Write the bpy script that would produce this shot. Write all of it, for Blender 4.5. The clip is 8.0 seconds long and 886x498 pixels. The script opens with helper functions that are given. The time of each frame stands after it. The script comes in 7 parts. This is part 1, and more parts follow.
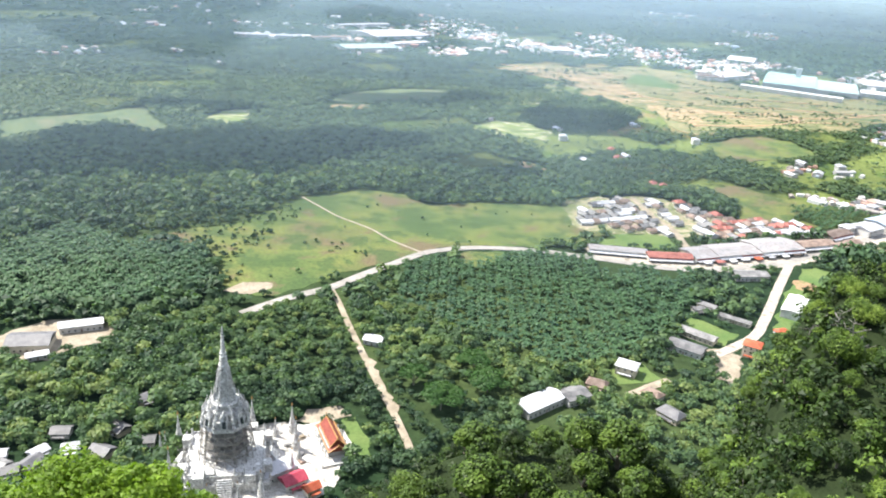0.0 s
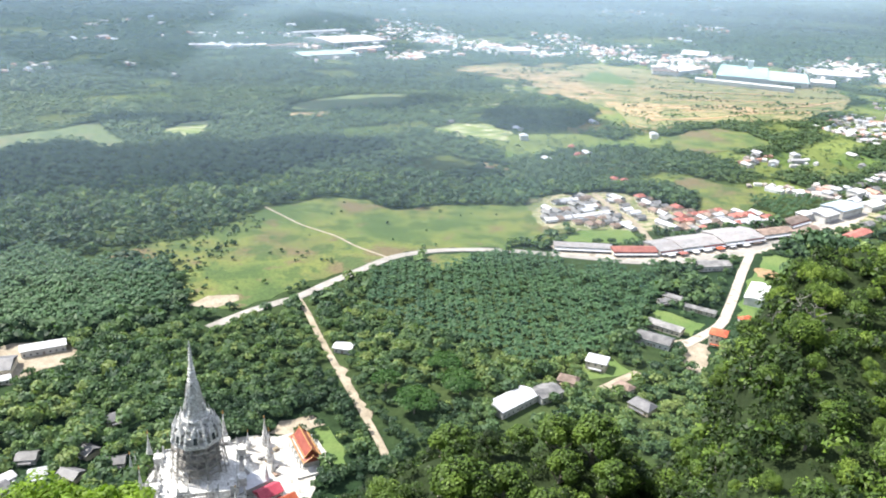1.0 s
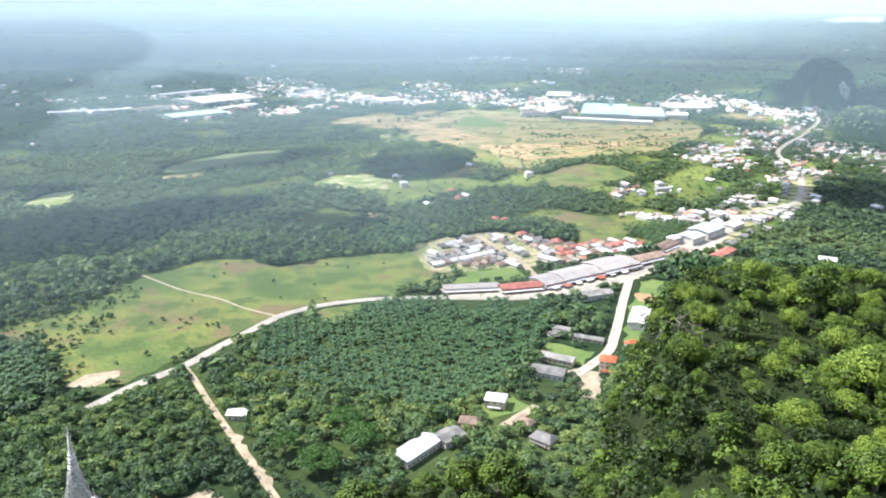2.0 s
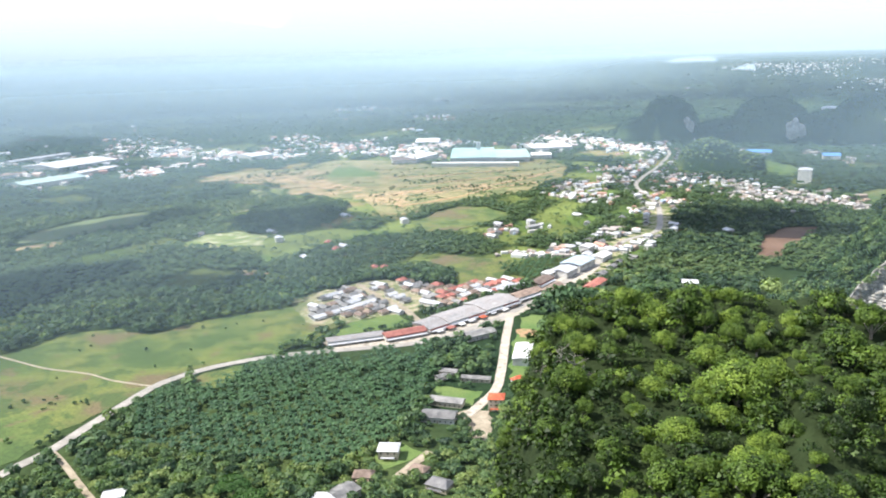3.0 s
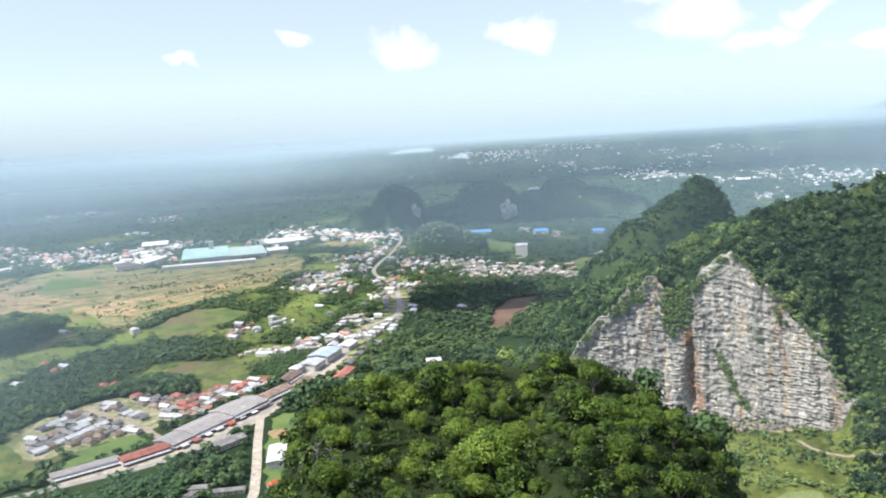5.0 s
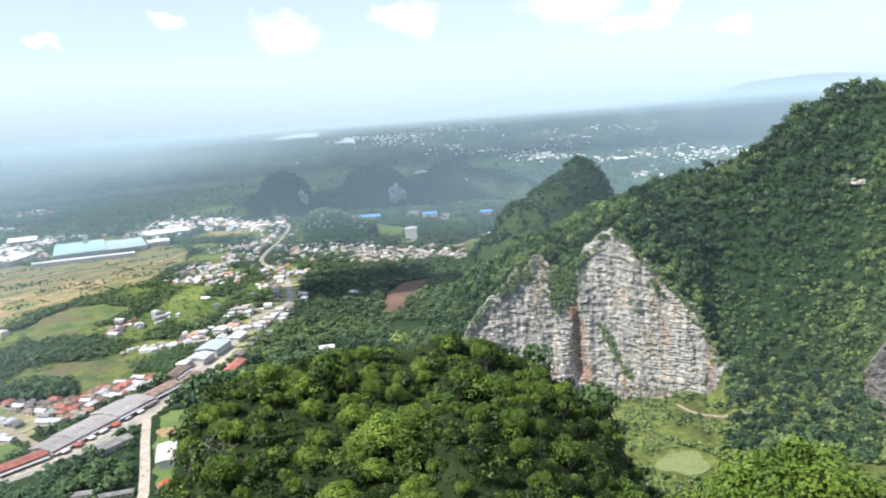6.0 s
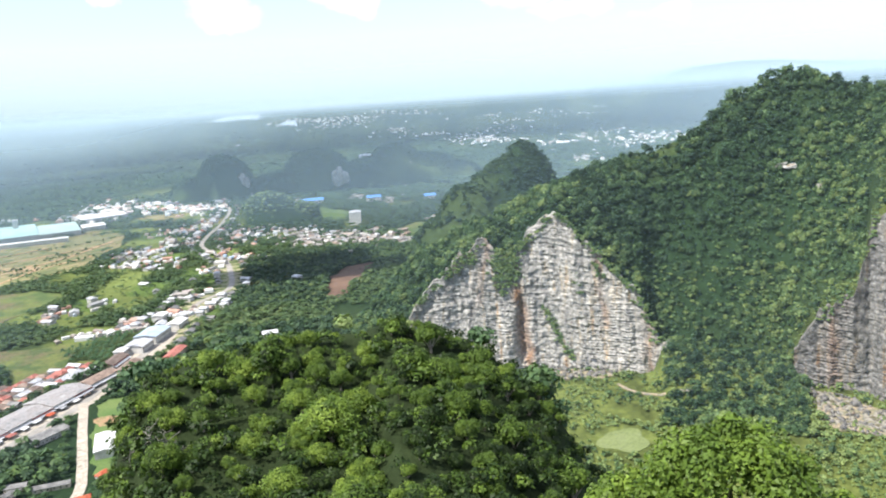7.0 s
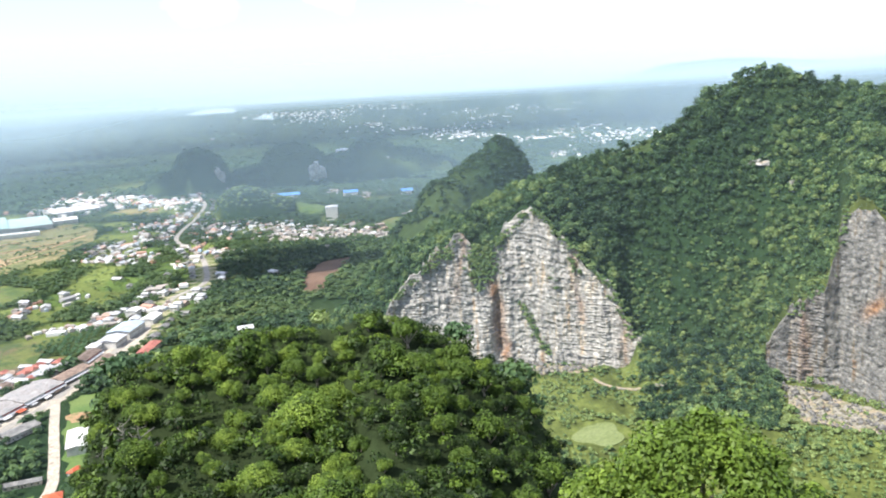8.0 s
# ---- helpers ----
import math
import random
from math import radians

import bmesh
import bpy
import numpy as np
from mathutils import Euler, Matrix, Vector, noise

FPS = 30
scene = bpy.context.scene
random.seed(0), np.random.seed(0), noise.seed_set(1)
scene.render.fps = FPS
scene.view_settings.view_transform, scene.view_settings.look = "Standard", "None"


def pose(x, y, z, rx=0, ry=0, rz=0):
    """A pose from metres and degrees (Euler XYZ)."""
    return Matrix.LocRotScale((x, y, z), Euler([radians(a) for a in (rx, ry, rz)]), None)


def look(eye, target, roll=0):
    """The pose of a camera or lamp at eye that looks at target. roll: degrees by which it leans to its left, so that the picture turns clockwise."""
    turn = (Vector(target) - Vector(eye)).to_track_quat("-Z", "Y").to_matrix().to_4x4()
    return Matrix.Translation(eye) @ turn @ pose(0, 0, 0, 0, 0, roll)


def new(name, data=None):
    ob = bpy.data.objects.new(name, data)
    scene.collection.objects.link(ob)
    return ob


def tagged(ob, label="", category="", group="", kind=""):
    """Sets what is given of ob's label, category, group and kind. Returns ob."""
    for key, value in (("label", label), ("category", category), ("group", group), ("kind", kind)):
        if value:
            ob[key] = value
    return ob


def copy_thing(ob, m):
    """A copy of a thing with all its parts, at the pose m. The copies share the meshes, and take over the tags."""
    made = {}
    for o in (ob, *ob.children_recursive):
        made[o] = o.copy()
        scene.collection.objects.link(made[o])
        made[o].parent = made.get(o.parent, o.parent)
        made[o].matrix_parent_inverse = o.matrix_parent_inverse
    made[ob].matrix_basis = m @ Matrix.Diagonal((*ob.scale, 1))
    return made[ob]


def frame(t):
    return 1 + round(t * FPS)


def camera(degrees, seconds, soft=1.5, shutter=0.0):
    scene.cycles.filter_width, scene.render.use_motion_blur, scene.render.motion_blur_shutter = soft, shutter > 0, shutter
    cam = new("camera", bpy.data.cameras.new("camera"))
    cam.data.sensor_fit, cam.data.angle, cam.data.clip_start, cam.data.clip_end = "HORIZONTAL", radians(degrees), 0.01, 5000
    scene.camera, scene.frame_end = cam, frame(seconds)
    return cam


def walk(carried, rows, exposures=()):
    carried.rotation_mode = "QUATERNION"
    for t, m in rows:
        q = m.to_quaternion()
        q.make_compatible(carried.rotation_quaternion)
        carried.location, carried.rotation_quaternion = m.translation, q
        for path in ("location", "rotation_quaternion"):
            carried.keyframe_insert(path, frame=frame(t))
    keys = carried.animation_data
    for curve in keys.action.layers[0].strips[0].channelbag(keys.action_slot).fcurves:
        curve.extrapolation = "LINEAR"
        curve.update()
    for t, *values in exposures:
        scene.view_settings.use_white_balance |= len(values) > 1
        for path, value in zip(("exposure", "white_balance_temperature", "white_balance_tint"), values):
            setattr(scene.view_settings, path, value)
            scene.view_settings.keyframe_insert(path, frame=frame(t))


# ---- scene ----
cam = camera(59.23, 8.0, soft=1.95)
EYE = 250.0
ROWS = [
    (0.0, 68.79, -3.73, 0.86),
    (0.5, 68.89, -3.19, 0.09),
    (1.0, 69.20, -2.20, -2.38),
    (1.5, 70.80, -1.57, -6.31),
    (1.7, 71.66, -1.06, -8.53),
    (2.8, 75.76, 1.50, -19.44),
    (3.0, 76.32, 1.64, -21.39),
    (3.5, 78.45, 2.60, -26.74),
    (4.0, 80.25, 2.87, -32.44),
    (4.5, 81.62, 2.89, -36.79),
    (5.0, 82.18, 3.53, -40.91),
    (5.2, 82.07, 3.77, -42.51),
    (6.3, 79.82, 4.23, -51.08),
    (6.5, 79.50, 4.14, -51.93),
    (7.0, 78.96, 3.83, -53.29),
    (7.5, 78.72, 3.49, -54.27),
    (8.0, 78.51, 3.34, -54.92),
]
walk(cam, [(t, pose(0, 0, EYE, rx, ry, rz)) for t, rx, ry, rz in ROWS], exposures=[(0.0, 1.6), (1.5, 1.62), (3.0, 1.4), (3.5, 1.32), (4.5, 1.1), (5.0, 1.06), (6.5, 1.18), (8.0, 1.36)])

# ---- world, sun, haze strengths ----
SUN_AZ, SUN_EL = -66.0, 52.0
SUN_DIR = Vector((math.sin(radians(SUN_AZ)) * math.cos(radians(SUN_EL)), math.cos(radians(SUN_AZ)) * math.cos(radians(SUN_EL)), math.sin(radians(SUN_EL))))
world = bpy.data.worlds.new("sky")
scene.world = world
world.use_nodes = True
wt = world.node_tree
wt.nodes.clear()
w_out = wt.nodes.new("ShaderNodeOutputWorld")
w_bg = wt.nodes.new("ShaderNodeBackground")
w_sky = wt.nodes.new("ShaderNodeTexSky")
w_sky.sky_type = "NISHITA"
w_sky.sun_disc = False
w_sky.sun_elevation = radians(SUN_EL)
w_sky.sun_rotation = radians(SUN_AZ)
w_sky.air_density, w_sky.dust_density, w_sky.ozone_density = 1.0, 0.35, 2.0
w_bg.inputs["Strength"].default_value = 0.084


def sky_math(op, a, b=None):
    n = wt.nodes.new("ShaderNodeMath")
    n.operation = op
    for slot, v in ((0, a), (1, b)):
        if isinstance(v, (int, float)):
            n.inputs[slot].default_value = v
        elif v is not None:
            wt.links.new(v, n.inputs[slot])
    return n.outputs[0]


# fair-weather clouds: azimuth, elevation, half width and half height in degrees
CLOUDS = [(38.6, 6.9, 3.0, 1.5), (30.5, 7.3, 1.5, 0.7), (23.8, 6.8, 1.3, 0.6), (46.9, 7.2, 2.8, 1.1), (58.7, 7.6, 4.0, 1.9), (63.0, 5.5, 3.2, 0.8), (65.4, 6.9, 2.0, 1.0), (8.0, 3.4, 3.5, 0.9), (69.2, 4.4, 1.4, 0.5), (54.5, 10.0, 5.0, 1.6), (74.0, 8.0, 4.0, 1.0), (2.0, 9.0, 5.0, 1.5)]
w_dir = wt.nodes.new("ShaderNodeTexCoord").outputs["Generated"]
w_warp = wt.nodes.new("ShaderNodeTexNoise")
w_warp.inputs["Scale"].default_value, w_warp.inputs["Detail"].default_value = 17.0, 9.0
wt.links.new(w_dir, w_warp.inputs["Vector"])
w_shift = wt.nodes.new("ShaderNodeVectorMath")
w_shift.operation = "MULTIPLY_ADD"
wt.links.new(w_warp.outputs["Color"], w_shift.inputs[0])
w_shift.inputs[1].default_value = (0.11, 0.11, 0.07)
wt.links.new(w_dir, w_shift.inputs[2])
w_xyz = wt.nodes.new("ShaderNodeSeparateXYZ")
wt.links.new(w_shift.outputs[0], w_xyz.inputs[0])
w_az = sky_math("ARCTAN2", sky_math("SUBTRACT", w_xyz.outputs[0], 0.055), sky_math("SUBTRACT", w_xyz.outputs[1], 0.055))
w_el = sky_math("SUBTRACT", w_xyz.outputs[2], 0.035)
mask = 0.0
for c_az, c_el, c_w, c_h in CLOUDS:
    u = sky_math("DIVIDE", sky_math("SUBTRACT", w_az, radians(c_az)), radians(c_w))
    v = sky_math("DIVIDE", sky_math("SUBTRACT", w_el, radians(c_el)), radians(c_h))
    d2 = sky_math("ADD", sky_math("MULTIPLY", u, u), sky_math("MULTIPLY", v, v))
    mask = sky_math("MAXIMUM", mask, sky_math("SUBTRACT", 1.0, d2))
w_soft = wt.nodes.new("ShaderNodeMapRange")
w_soft.interpolation_type = "SMOOTHSTEP"
w_soft.inputs["From Min"].default_value, w_soft.inputs["From Max"].default_value = -1.0, 1.05
w_soft.inputs["To Max"].default_value = 0.82
wt.links.new(mask, w_soft.inputs["Value"])
w_mix = wt.nodes.new("ShaderNodeMix")
w_mix.data_type = "RGBA"
wt.links.new(w_soft.outputs[0], w_mix.inputs[0])
w_tint = wt.nodes.new("ShaderNodeMix")
w_tint.data_type, w_tint.blend_type = "RGBA", "MULTIPLY"
w_tint.inputs[0].default_value = 1.0
w_tint.inputs[7].default_value = (0.745, 0.875, 0.99, 1)
wt.links.new(w_sky.outputs[0], w_tint.inputs[6])
wt.links.new(w_tint.outputs[2], w_mix.inputs[6])
w_mix.inputs[7].default_value = (7.0, 7.0, 7.0, 1)
wt.links.new(w_mix.outputs[2], w_bg.inputs["Color"])
wt.links.new(w_bg.outputs[0], w_out.inputs["Surface"])
sun = new("sun", bpy.data.lights.new("sun", "SUN"))
sun.data.energy, sun.data.angle, sun.data.color = 3.5, radians(0.6), (1.0, 0.95, 0.86)
sun.matrix_world = look(SUN_DIR * 3000, (0, 0, 0))


# ---- materials ----
def nodes_of(name):
    m = bpy.data.materials.new(name)
    m.use_nodes = True
    nt = m.node_tree
    nt.nodes.clear()
    return m, nt, nt.nodes.new("ShaderNodeOutputMaterial")


def ramp_of(nt, fac, stops):
    n = nt.nodes.new("ShaderNodeValToRGB")
    while len(n.color_ramp.elements) < len(stops):
        n.color_ramp.elements.new(0.5)
    for e, (p, c) in zip(n.color_ramp.elements, stops):
        e.position, e.color = p, (*c, 1)
    nt.links.new(fac, n.inputs["Fac"])
    return n.outputs["Color"]


def noise_of(nt, scale, detail=4.0, rough=0.6, coord=None):
    if coord is None:
        coord = nt.nodes.new("ShaderNodeNewGeometry").outputs["Position"]
    n = nt.nodes.new("ShaderNodeTexNoise")
    n.inputs["Scale"].default_value, n.inputs["Detail"].default_value, n.inputs["Roughness"].default_value = scale, detail, rough
    nt.links.new(coord, n.inputs["Vector"])
    return n.outputs["Fac"]


def mix_of(nt, mode, fac, a, b):
    n = nt.nodes.new("ShaderNodeMix")
    n.data_type, n.blend_type = "RGBA", mode
    for slot, v in ((0, fac), (6, a), (7, b)):
        if isinstance(v, (int, float)):
            n.inputs[slot].default_value = v
        elif isinstance(v, tuple):
            n.inputs[slot].default_value = (*v, 1)
        else:
            nt.links.new(v, n.inputs[slot])
    return n.outputs[2]


def surface(name, colours, scale=0.2, fine=3.0, rough=0.8, bump=0.3, metal=0.0, each=0.0):
    """Weathered surface: colours over a broad noise, a fine grain on top, a little relief."""
    m, nt, out = nodes_of(name)
    b = nt.nodes.new("ShaderNodeBsdfPrincipled")
    broad = noise_of(nt, scale)
    col = ramp_of(nt, broad, [(0.36 + 0.28 * i / max(1, len(colours) - 1), c) for i, c in enumerate(colours)])
    grain = noise_of(nt, fine, 3.0)
    col = mix_of(nt, "OVERLAY", 0.45, col, ramp_of(nt, grain, [(0.3, (0.3, 0.3, 0.3)), (0.7, (0.7, 0.7, 0.7))]))
    if each:
        info = nt.nodes.new("ShaderNodeObjectInfo")
        col = mix_of(nt, "OVERLAY", each, col, ramp_of(nt, info.outputs["Random"], [(0.0, (0.2, 0.2, 0.22)), (1.0, (0.8, 0.78, 0.75))]))
    nt.links.new(col, b.inputs["Base Color"])
    b.inputs["Roughness"].default_value, b.inputs["Metallic"].default_value = rough, metal
    if bump:
        bp = nt.nodes.new("ShaderNodeBump")
        bp.inputs["Strength"].default_value, bp.inputs["Distance"].default_value = bump, 0.1
        nt.links.new(grain, bp.inputs["Height"])
        nt.links.new(bp.outputs[0], b.inputs["Normal"])
    nt.links.new(b.outputs[0], out.inputs["Surface"])
    return m


def foliage(name, stops, through_light=0.3, varied=0.5):
    """Leaves: the hue runs with the tree's own tone, every tuft differs a little, some light passes through."""
    m, nt, out = nodes_of(name)
    tone = nt.nodes.new("ShaderNodeAttribute")
    tone.attribute_name = "tone"
    geo = nt.nodes.new("ShaderNodeNewGeometry")
    col = ramp_of(nt, tone.outputs["Fac"], stops)
    col = mix_of(nt, "OVERLAY", varied, col, ramp_of(nt, geo.outputs["Random Per Island"], [(0.0, (0.25, 0.27, 0.25)), (1.0, (0.75, 0.75, 0.7))]))
    d = nt.nodes.new("ShaderNodeBsdfPrincipled")
    d.inputs["Roughness"].default_value = 0.55
    d.inputs["Specular IOR Level"].default_value = 0.25
    tr = nt.nodes.new("ShaderNodeBsdfTranslucent")
    nt.links.new(col, d.inputs["Base Color"])
    nt.links.new(mix_of(nt, "MULTIPLY", 1.0, col, (1.0, 1.1, 0.5)), tr.inputs["Color"])
    mx = nt.nodes.new("ShaderNodeMixShader")
    mx.inputs[0].default_value = through_light
    nt.links.new(d.outputs[0], mx.inputs[1])
    nt.links.new(tr.outputs[0], mx.inputs[2])
    nt.links.new(mx.outputs[0], out.inputs["Surface"])
    return m


M_FOREST = foliage("forest_leaves", [(0.0, (0.034, 0.068, 0.038)), (0.5, (0.086, 0.148, 0.068)), (0.85, (0.138, 0.212, 0.076)), (1.0, (0.2, 0.255, 0.085))], 0.34)
M_WOODS = foliage("plain_leaves", [(0.0, (0.04, 0.075, 0.042)), (0.5, (0.068, 0.12, 0.055)), (0.85, (0.105, 0.16, 0.06)), (1.0, (0.15, 0.19, 0.07))], 0.3, 0.25)
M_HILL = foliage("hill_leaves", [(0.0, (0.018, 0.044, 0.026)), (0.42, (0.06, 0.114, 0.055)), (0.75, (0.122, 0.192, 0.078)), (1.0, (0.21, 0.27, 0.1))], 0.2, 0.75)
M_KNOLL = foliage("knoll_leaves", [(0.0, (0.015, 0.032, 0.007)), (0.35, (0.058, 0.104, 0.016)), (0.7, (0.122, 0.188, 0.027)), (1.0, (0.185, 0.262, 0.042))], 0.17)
M_NEAR = foliage("sunlit_leaves", [(0.0, (0.1, 0.19, 0.018)), (1.0, (0.2, 0.3, 0.03))], 0.4)
M_RAIN = foliage("rain_tree_leaves", [(0.0, (0.04, 0.1, 0.026)), (1.0, (0.085, 0.165, 0.038))])
M_PALM = foliage("palm_leaves", [(0.0, (0.03, 0.072, 0.037)), (1.0, (0.072, 0.138, 0.056))], 0.22)
M_SNAG = surface("bleached_wood", [(0.13, 0.12, 0.1), (0.24, 0.225, 0.2)], 2.0, 9.0, 0.9, 0.3)
M_CLAY = surface("orange_clay", [(0.27, 0.15, 0.075), (0.34, 0.22, 0.125), (0.2, 0.17, 0.07)], 0.12, 1.0, 0.95, 0.2)
M_BARK = surface("bark", [(0.16, 0.13, 0.1), (0.28, 0.25, 0.21)], 2.0, 9.0, 0.9, 0.5)
M_ASPHALT = surface("pale_road", [(0.235, 0.22, 0.2), (0.34, 0.315, 0.29)], 0.08, 1.5, 0.85, 0.1)
M_DIRT = surface("dirt_road", [(0.24, 0.2, 0.145), (0.35, 0.3, 0.23)], 0.1, 0.8, 0.95, 0.2)
M_ORANGE_DIRT = surface("orange_dirt", [(0.42, 0.25, 0.13), (0.52, 0.36, 0.22)], 0.02, 0.3, 0.95, 0.2)
M_PAVE = surface("concrete_yard", [(0.22, 0.19, 0.155), (0.46, 0.41, 0.35), (0.33, 0.29, 0.24), (0.5, 0.45, 0.385)], 0.09, 0.9, 0.9, 0.15)
M_FALLOW = surface("fallow_grass", [(0.055, 0.09, 0.036), (0.1, 0.13, 0.048), (0.07, 0.105, 0.04), (0.12, 0.125, 0.06)], 0.02, 0.3, 0.95, 0.3)
M_GREEN = surface("bright_grass", [(0.075, 0.135, 0.03), (0.12, 0.17, 0.045)], 0.03, 0.5, 0.95, 0.4)

M_RUBBLE = surface("stone_rubble", [(0.1, 0.09, 0.05), (0.3, 0.275, 0.24), (0.15, 0.15, 0.09), (0.34, 0.27, 0.185), (0.2, 0.19, 0.17)], 0.09, 0.8, 0.95, 0.8)
M_RUST = surface("red_earth", [(0.1, 0.055, 0.035), (0.15, 0.09, 0.06)], 0.02, 0.3, 0.95, 0.3)
M_WHITE = surface("white_plaster", [(0.42, 0.41, 0.39), (0.58, 0.57, 0.55)], 0.2, 2.0, 0.7, 0.1, each=0.25)
M_CREAM = surface("cream_plaster", [(0.48, 0.42, 0.32), (0.6, 0.54, 0.43)], 0.2, 2.0, 0.75, 0.1, each=0.3)
M_GREY_ROOF = surface("grey_sheet_roof", [(0.1, 0.1, 0.102), (0.23, 0.225, 0.225)], 0.15, 1.5, 0.6, 0.2, each=0.5)
M_WHITE_ROOF = surface("white_sheet_roof", [(0.4, 0.41, 0.44), (0.56, 0.56, 0.59)], 0.15, 1.5, 0.45, 0.1, each=0.2)
M_BROWN_ROOF = surface("brown_tile_roof", [(0.14, 0.1, 0.08), (0.27, 0.2, 0.165)], 0.2, 2.0, 0.8, 0.3, each=0.5)
M_RED_ROOF = surface("red_tile_roof", [(0.26, 0.085, 0.07), (0.4, 0.15, 0.115)], 0.2, 2.0, 0.75, 0.3, each=0.3)
M_CRIMSON = surface("crimson_roof_tiles", [(0.34, 0.03, 0.06), (0.42, 0.06, 0.09)], 0.4, 2.0, 0.6, 0.2)
M_ORANGE_ROOF = surface("orange_tile_roof", [(0.4, 0.075, 0.03), (0.5, 0.12, 0.05)], 0.2, 2.0, 0.7, 0.3)
M_VERMILION = surface("vermilion_tiles", [(0.2, 0.035, 0.022), (0.27, 0.06, 0.032)], 0.4, 2.5, 0.6, 0.3)
M_DARK_ROOF = surface("dark_sheet_roof", [(0.1, 0.1, 0.11), (0.17, 0.165, 0.17)], 0.2, 1.5, 0.6, 0.2)
M_BLUE_ROOF = surface("blue_sheet_roof", [(0.08, 0.24, 0.62), (0.14, 0.33, 0.7)], 0.15, 1.5, 0.5, 0.1)
M_TEAL_ROOF = surface("teal_sheet_roof", [(0.27, 0.45, 0.43), (0.4, 0.56, 0.54)], 0.03, 0.4, 0.5, 0.1)
M_PALE_BLUE = surface("pale_blue_sheet_roof", [(0.32, 0.4, 0.5), (0.42, 0.48, 0.56)], 0.15, 1.5, 0.5, 0.1)
M_CONCRETE = surface("raw_concrete", [(0.15, 0.14, 0.13), (0.32, 0.305, 0.285)], 0.3, 1.5, 0.9, 0.3)
M_BRIGHT_ROOF = surface("bright_white_roof", [(0.55, 0.55, 0.56), (0.76, 0.75, 0.75)], 0.03, 0.4, 0.5, 0.1, each=0.3)
M_PALE_TEAL = surface("pale_teal_roof", [(0.33, 0.44, 0.42), (0.42, 0.52, 0.49)], 0.05, 0.6, 0.5, 0.1)
M_MARKET_ROOF = surface("market_sheet_roof", [(0.2, 0.195, 0.2), (0.33, 0.32, 0.325), (0.26, 0.235, 0.23), (0.38, 0.37, 0.375)], 0.12, 1.2, 0.6, 0.2, each=0.2)
M_GLASS = surface("dark_window_glass", [(0.03, 0.035, 0.04), (0.06, 0.07, 0.08)], 0.5, 3.0, 0.15, 0.0)
M_GOLD = surface("gilded_trim", [(0.36, 0.2, 0.06), (0.46, 0.27, 0.09)], 0.5, 3.0, 0.45, 0.1)
M_STEEL = surface("scaffold_poles", [(0.22, 0.2, 0.175), (0.4, 0.375, 0.34)], 0.5, 4.0, 0.6, 0.1, 0.1)
M_TERRACE = surface("whitewashed_terrace", [(0.26, 0.25, 0.23), (0.56, 0.54, 0.51), (0.36, 0.33, 0.29), (0.6, 0.585, 0.56)], 0.16, 1.0, 0.85, 0.15)
M_STUCCO = surface("fresh_white_stucco", [(0.2, 0.195, 0.19), (0.66, 0.655, 0.64), (0.34, 0.33, 0.315), (0.76, 0.76, 0.745)], 0.4, 1.6, 0.8, 0.4)
M_POND = surface("green_pond_water", [(0.17, 0.21, 0.08), (0.2, 0.24, 0.1)], 0.05, 0.5, 0.25, 0.02)
M_WATER = surface("estuary_water", [(0.4, 0.5, 0.58), (0.46, 0.55, 0.62)], 0.004, 0.1, 0.2, 0.0)


def pasture_material():
    m, nt, out = nodes_of("rough_grass")
    big, mid, fine = noise_of(nt, 0.006, 3.0), noise_of(nt, 0.03, 5.0, 0.7), noise_of(nt, 0.35, 4.0)
    col = ramp_of(nt, big, [(0.4, (0.052, 0.092, 0.02)), (0.46, (0.09, 0.126, 0.028)), (0.52, (0.125, 0.145, 0.032)), (0.56, (0.1, 0.115, 0.032)), (0.6, (0.125, 0.1, 0.048))])
    col = mix_of(nt, "MIX", ramp_of(nt, mid, [(0.5, (0, 0, 0)), (0.57, (0.85, 0.85, 0.85))]), col, (0.045, 0.082, 0.018))
    col = mix_of(nt, "MIX", ramp_of(nt, mid, [(0.36, (0.75, 0.75, 0.75)), (0.43, (0, 0, 0))]), col, (0.125, 0.092, 0.05))
    col = mix_of(nt, "OVERLAY", 0.6, col, ramp_of(nt, fine, [(0.3, (0.25, 0.25, 0.25)), (0.7, (0.75, 0.75, 0.75))]))
    b = nt.nodes.new("ShaderNodeBsdfPrincipled")
    b.inputs["Roughness"].default_value = 0.95
    nt.links.new(col, b.inputs["Base Color"])
    nt.links.new(b.outputs[0], out.inputs["Surface"])
    return m


def cleared_material(name, stops, fineness=1.0):
    """Scraped building land: strips of sand and scrub along the old plot lines."""
    m, nt, out = nodes_of(name)
    geo = nt.nodes.new("ShaderNodeNewGeometry")
    mp = nt.nodes.new("ShaderNodeMapping")
    mp.inputs["Rotation"].default_value = (0, 0, radians(25))
    mp.inputs["Scale"].default_value = (0.007 * fineness, 0.022 * fineness, 1)
    nt.links.new(geo.outputs["Position"], mp.inputs["Vector"])
    strips, fine = noise_of(nt, 1.0, 6.0, 0.65, mp.outputs[0]), noise_of(nt, 0.018, 5.0, 0.7)
    col = ramp_of(nt, strips, stops)
    col = mix_of(nt, "MIX", ramp_of(nt, fine, [(0.52, (0, 0, 0)), (0.62, (0.8, 0.8, 0.8))]), col, (0.08, 0.11, 0.035))
    b = nt.nodes.new("ShaderNodeBsdfPrincipled")
    b.inputs["Roughness"].default_value = 0.95
    nt.links.new(col, b.inputs["Base Color"])
    nt.links.new(b.outputs[0], out.inputs["Surface"])
    return m


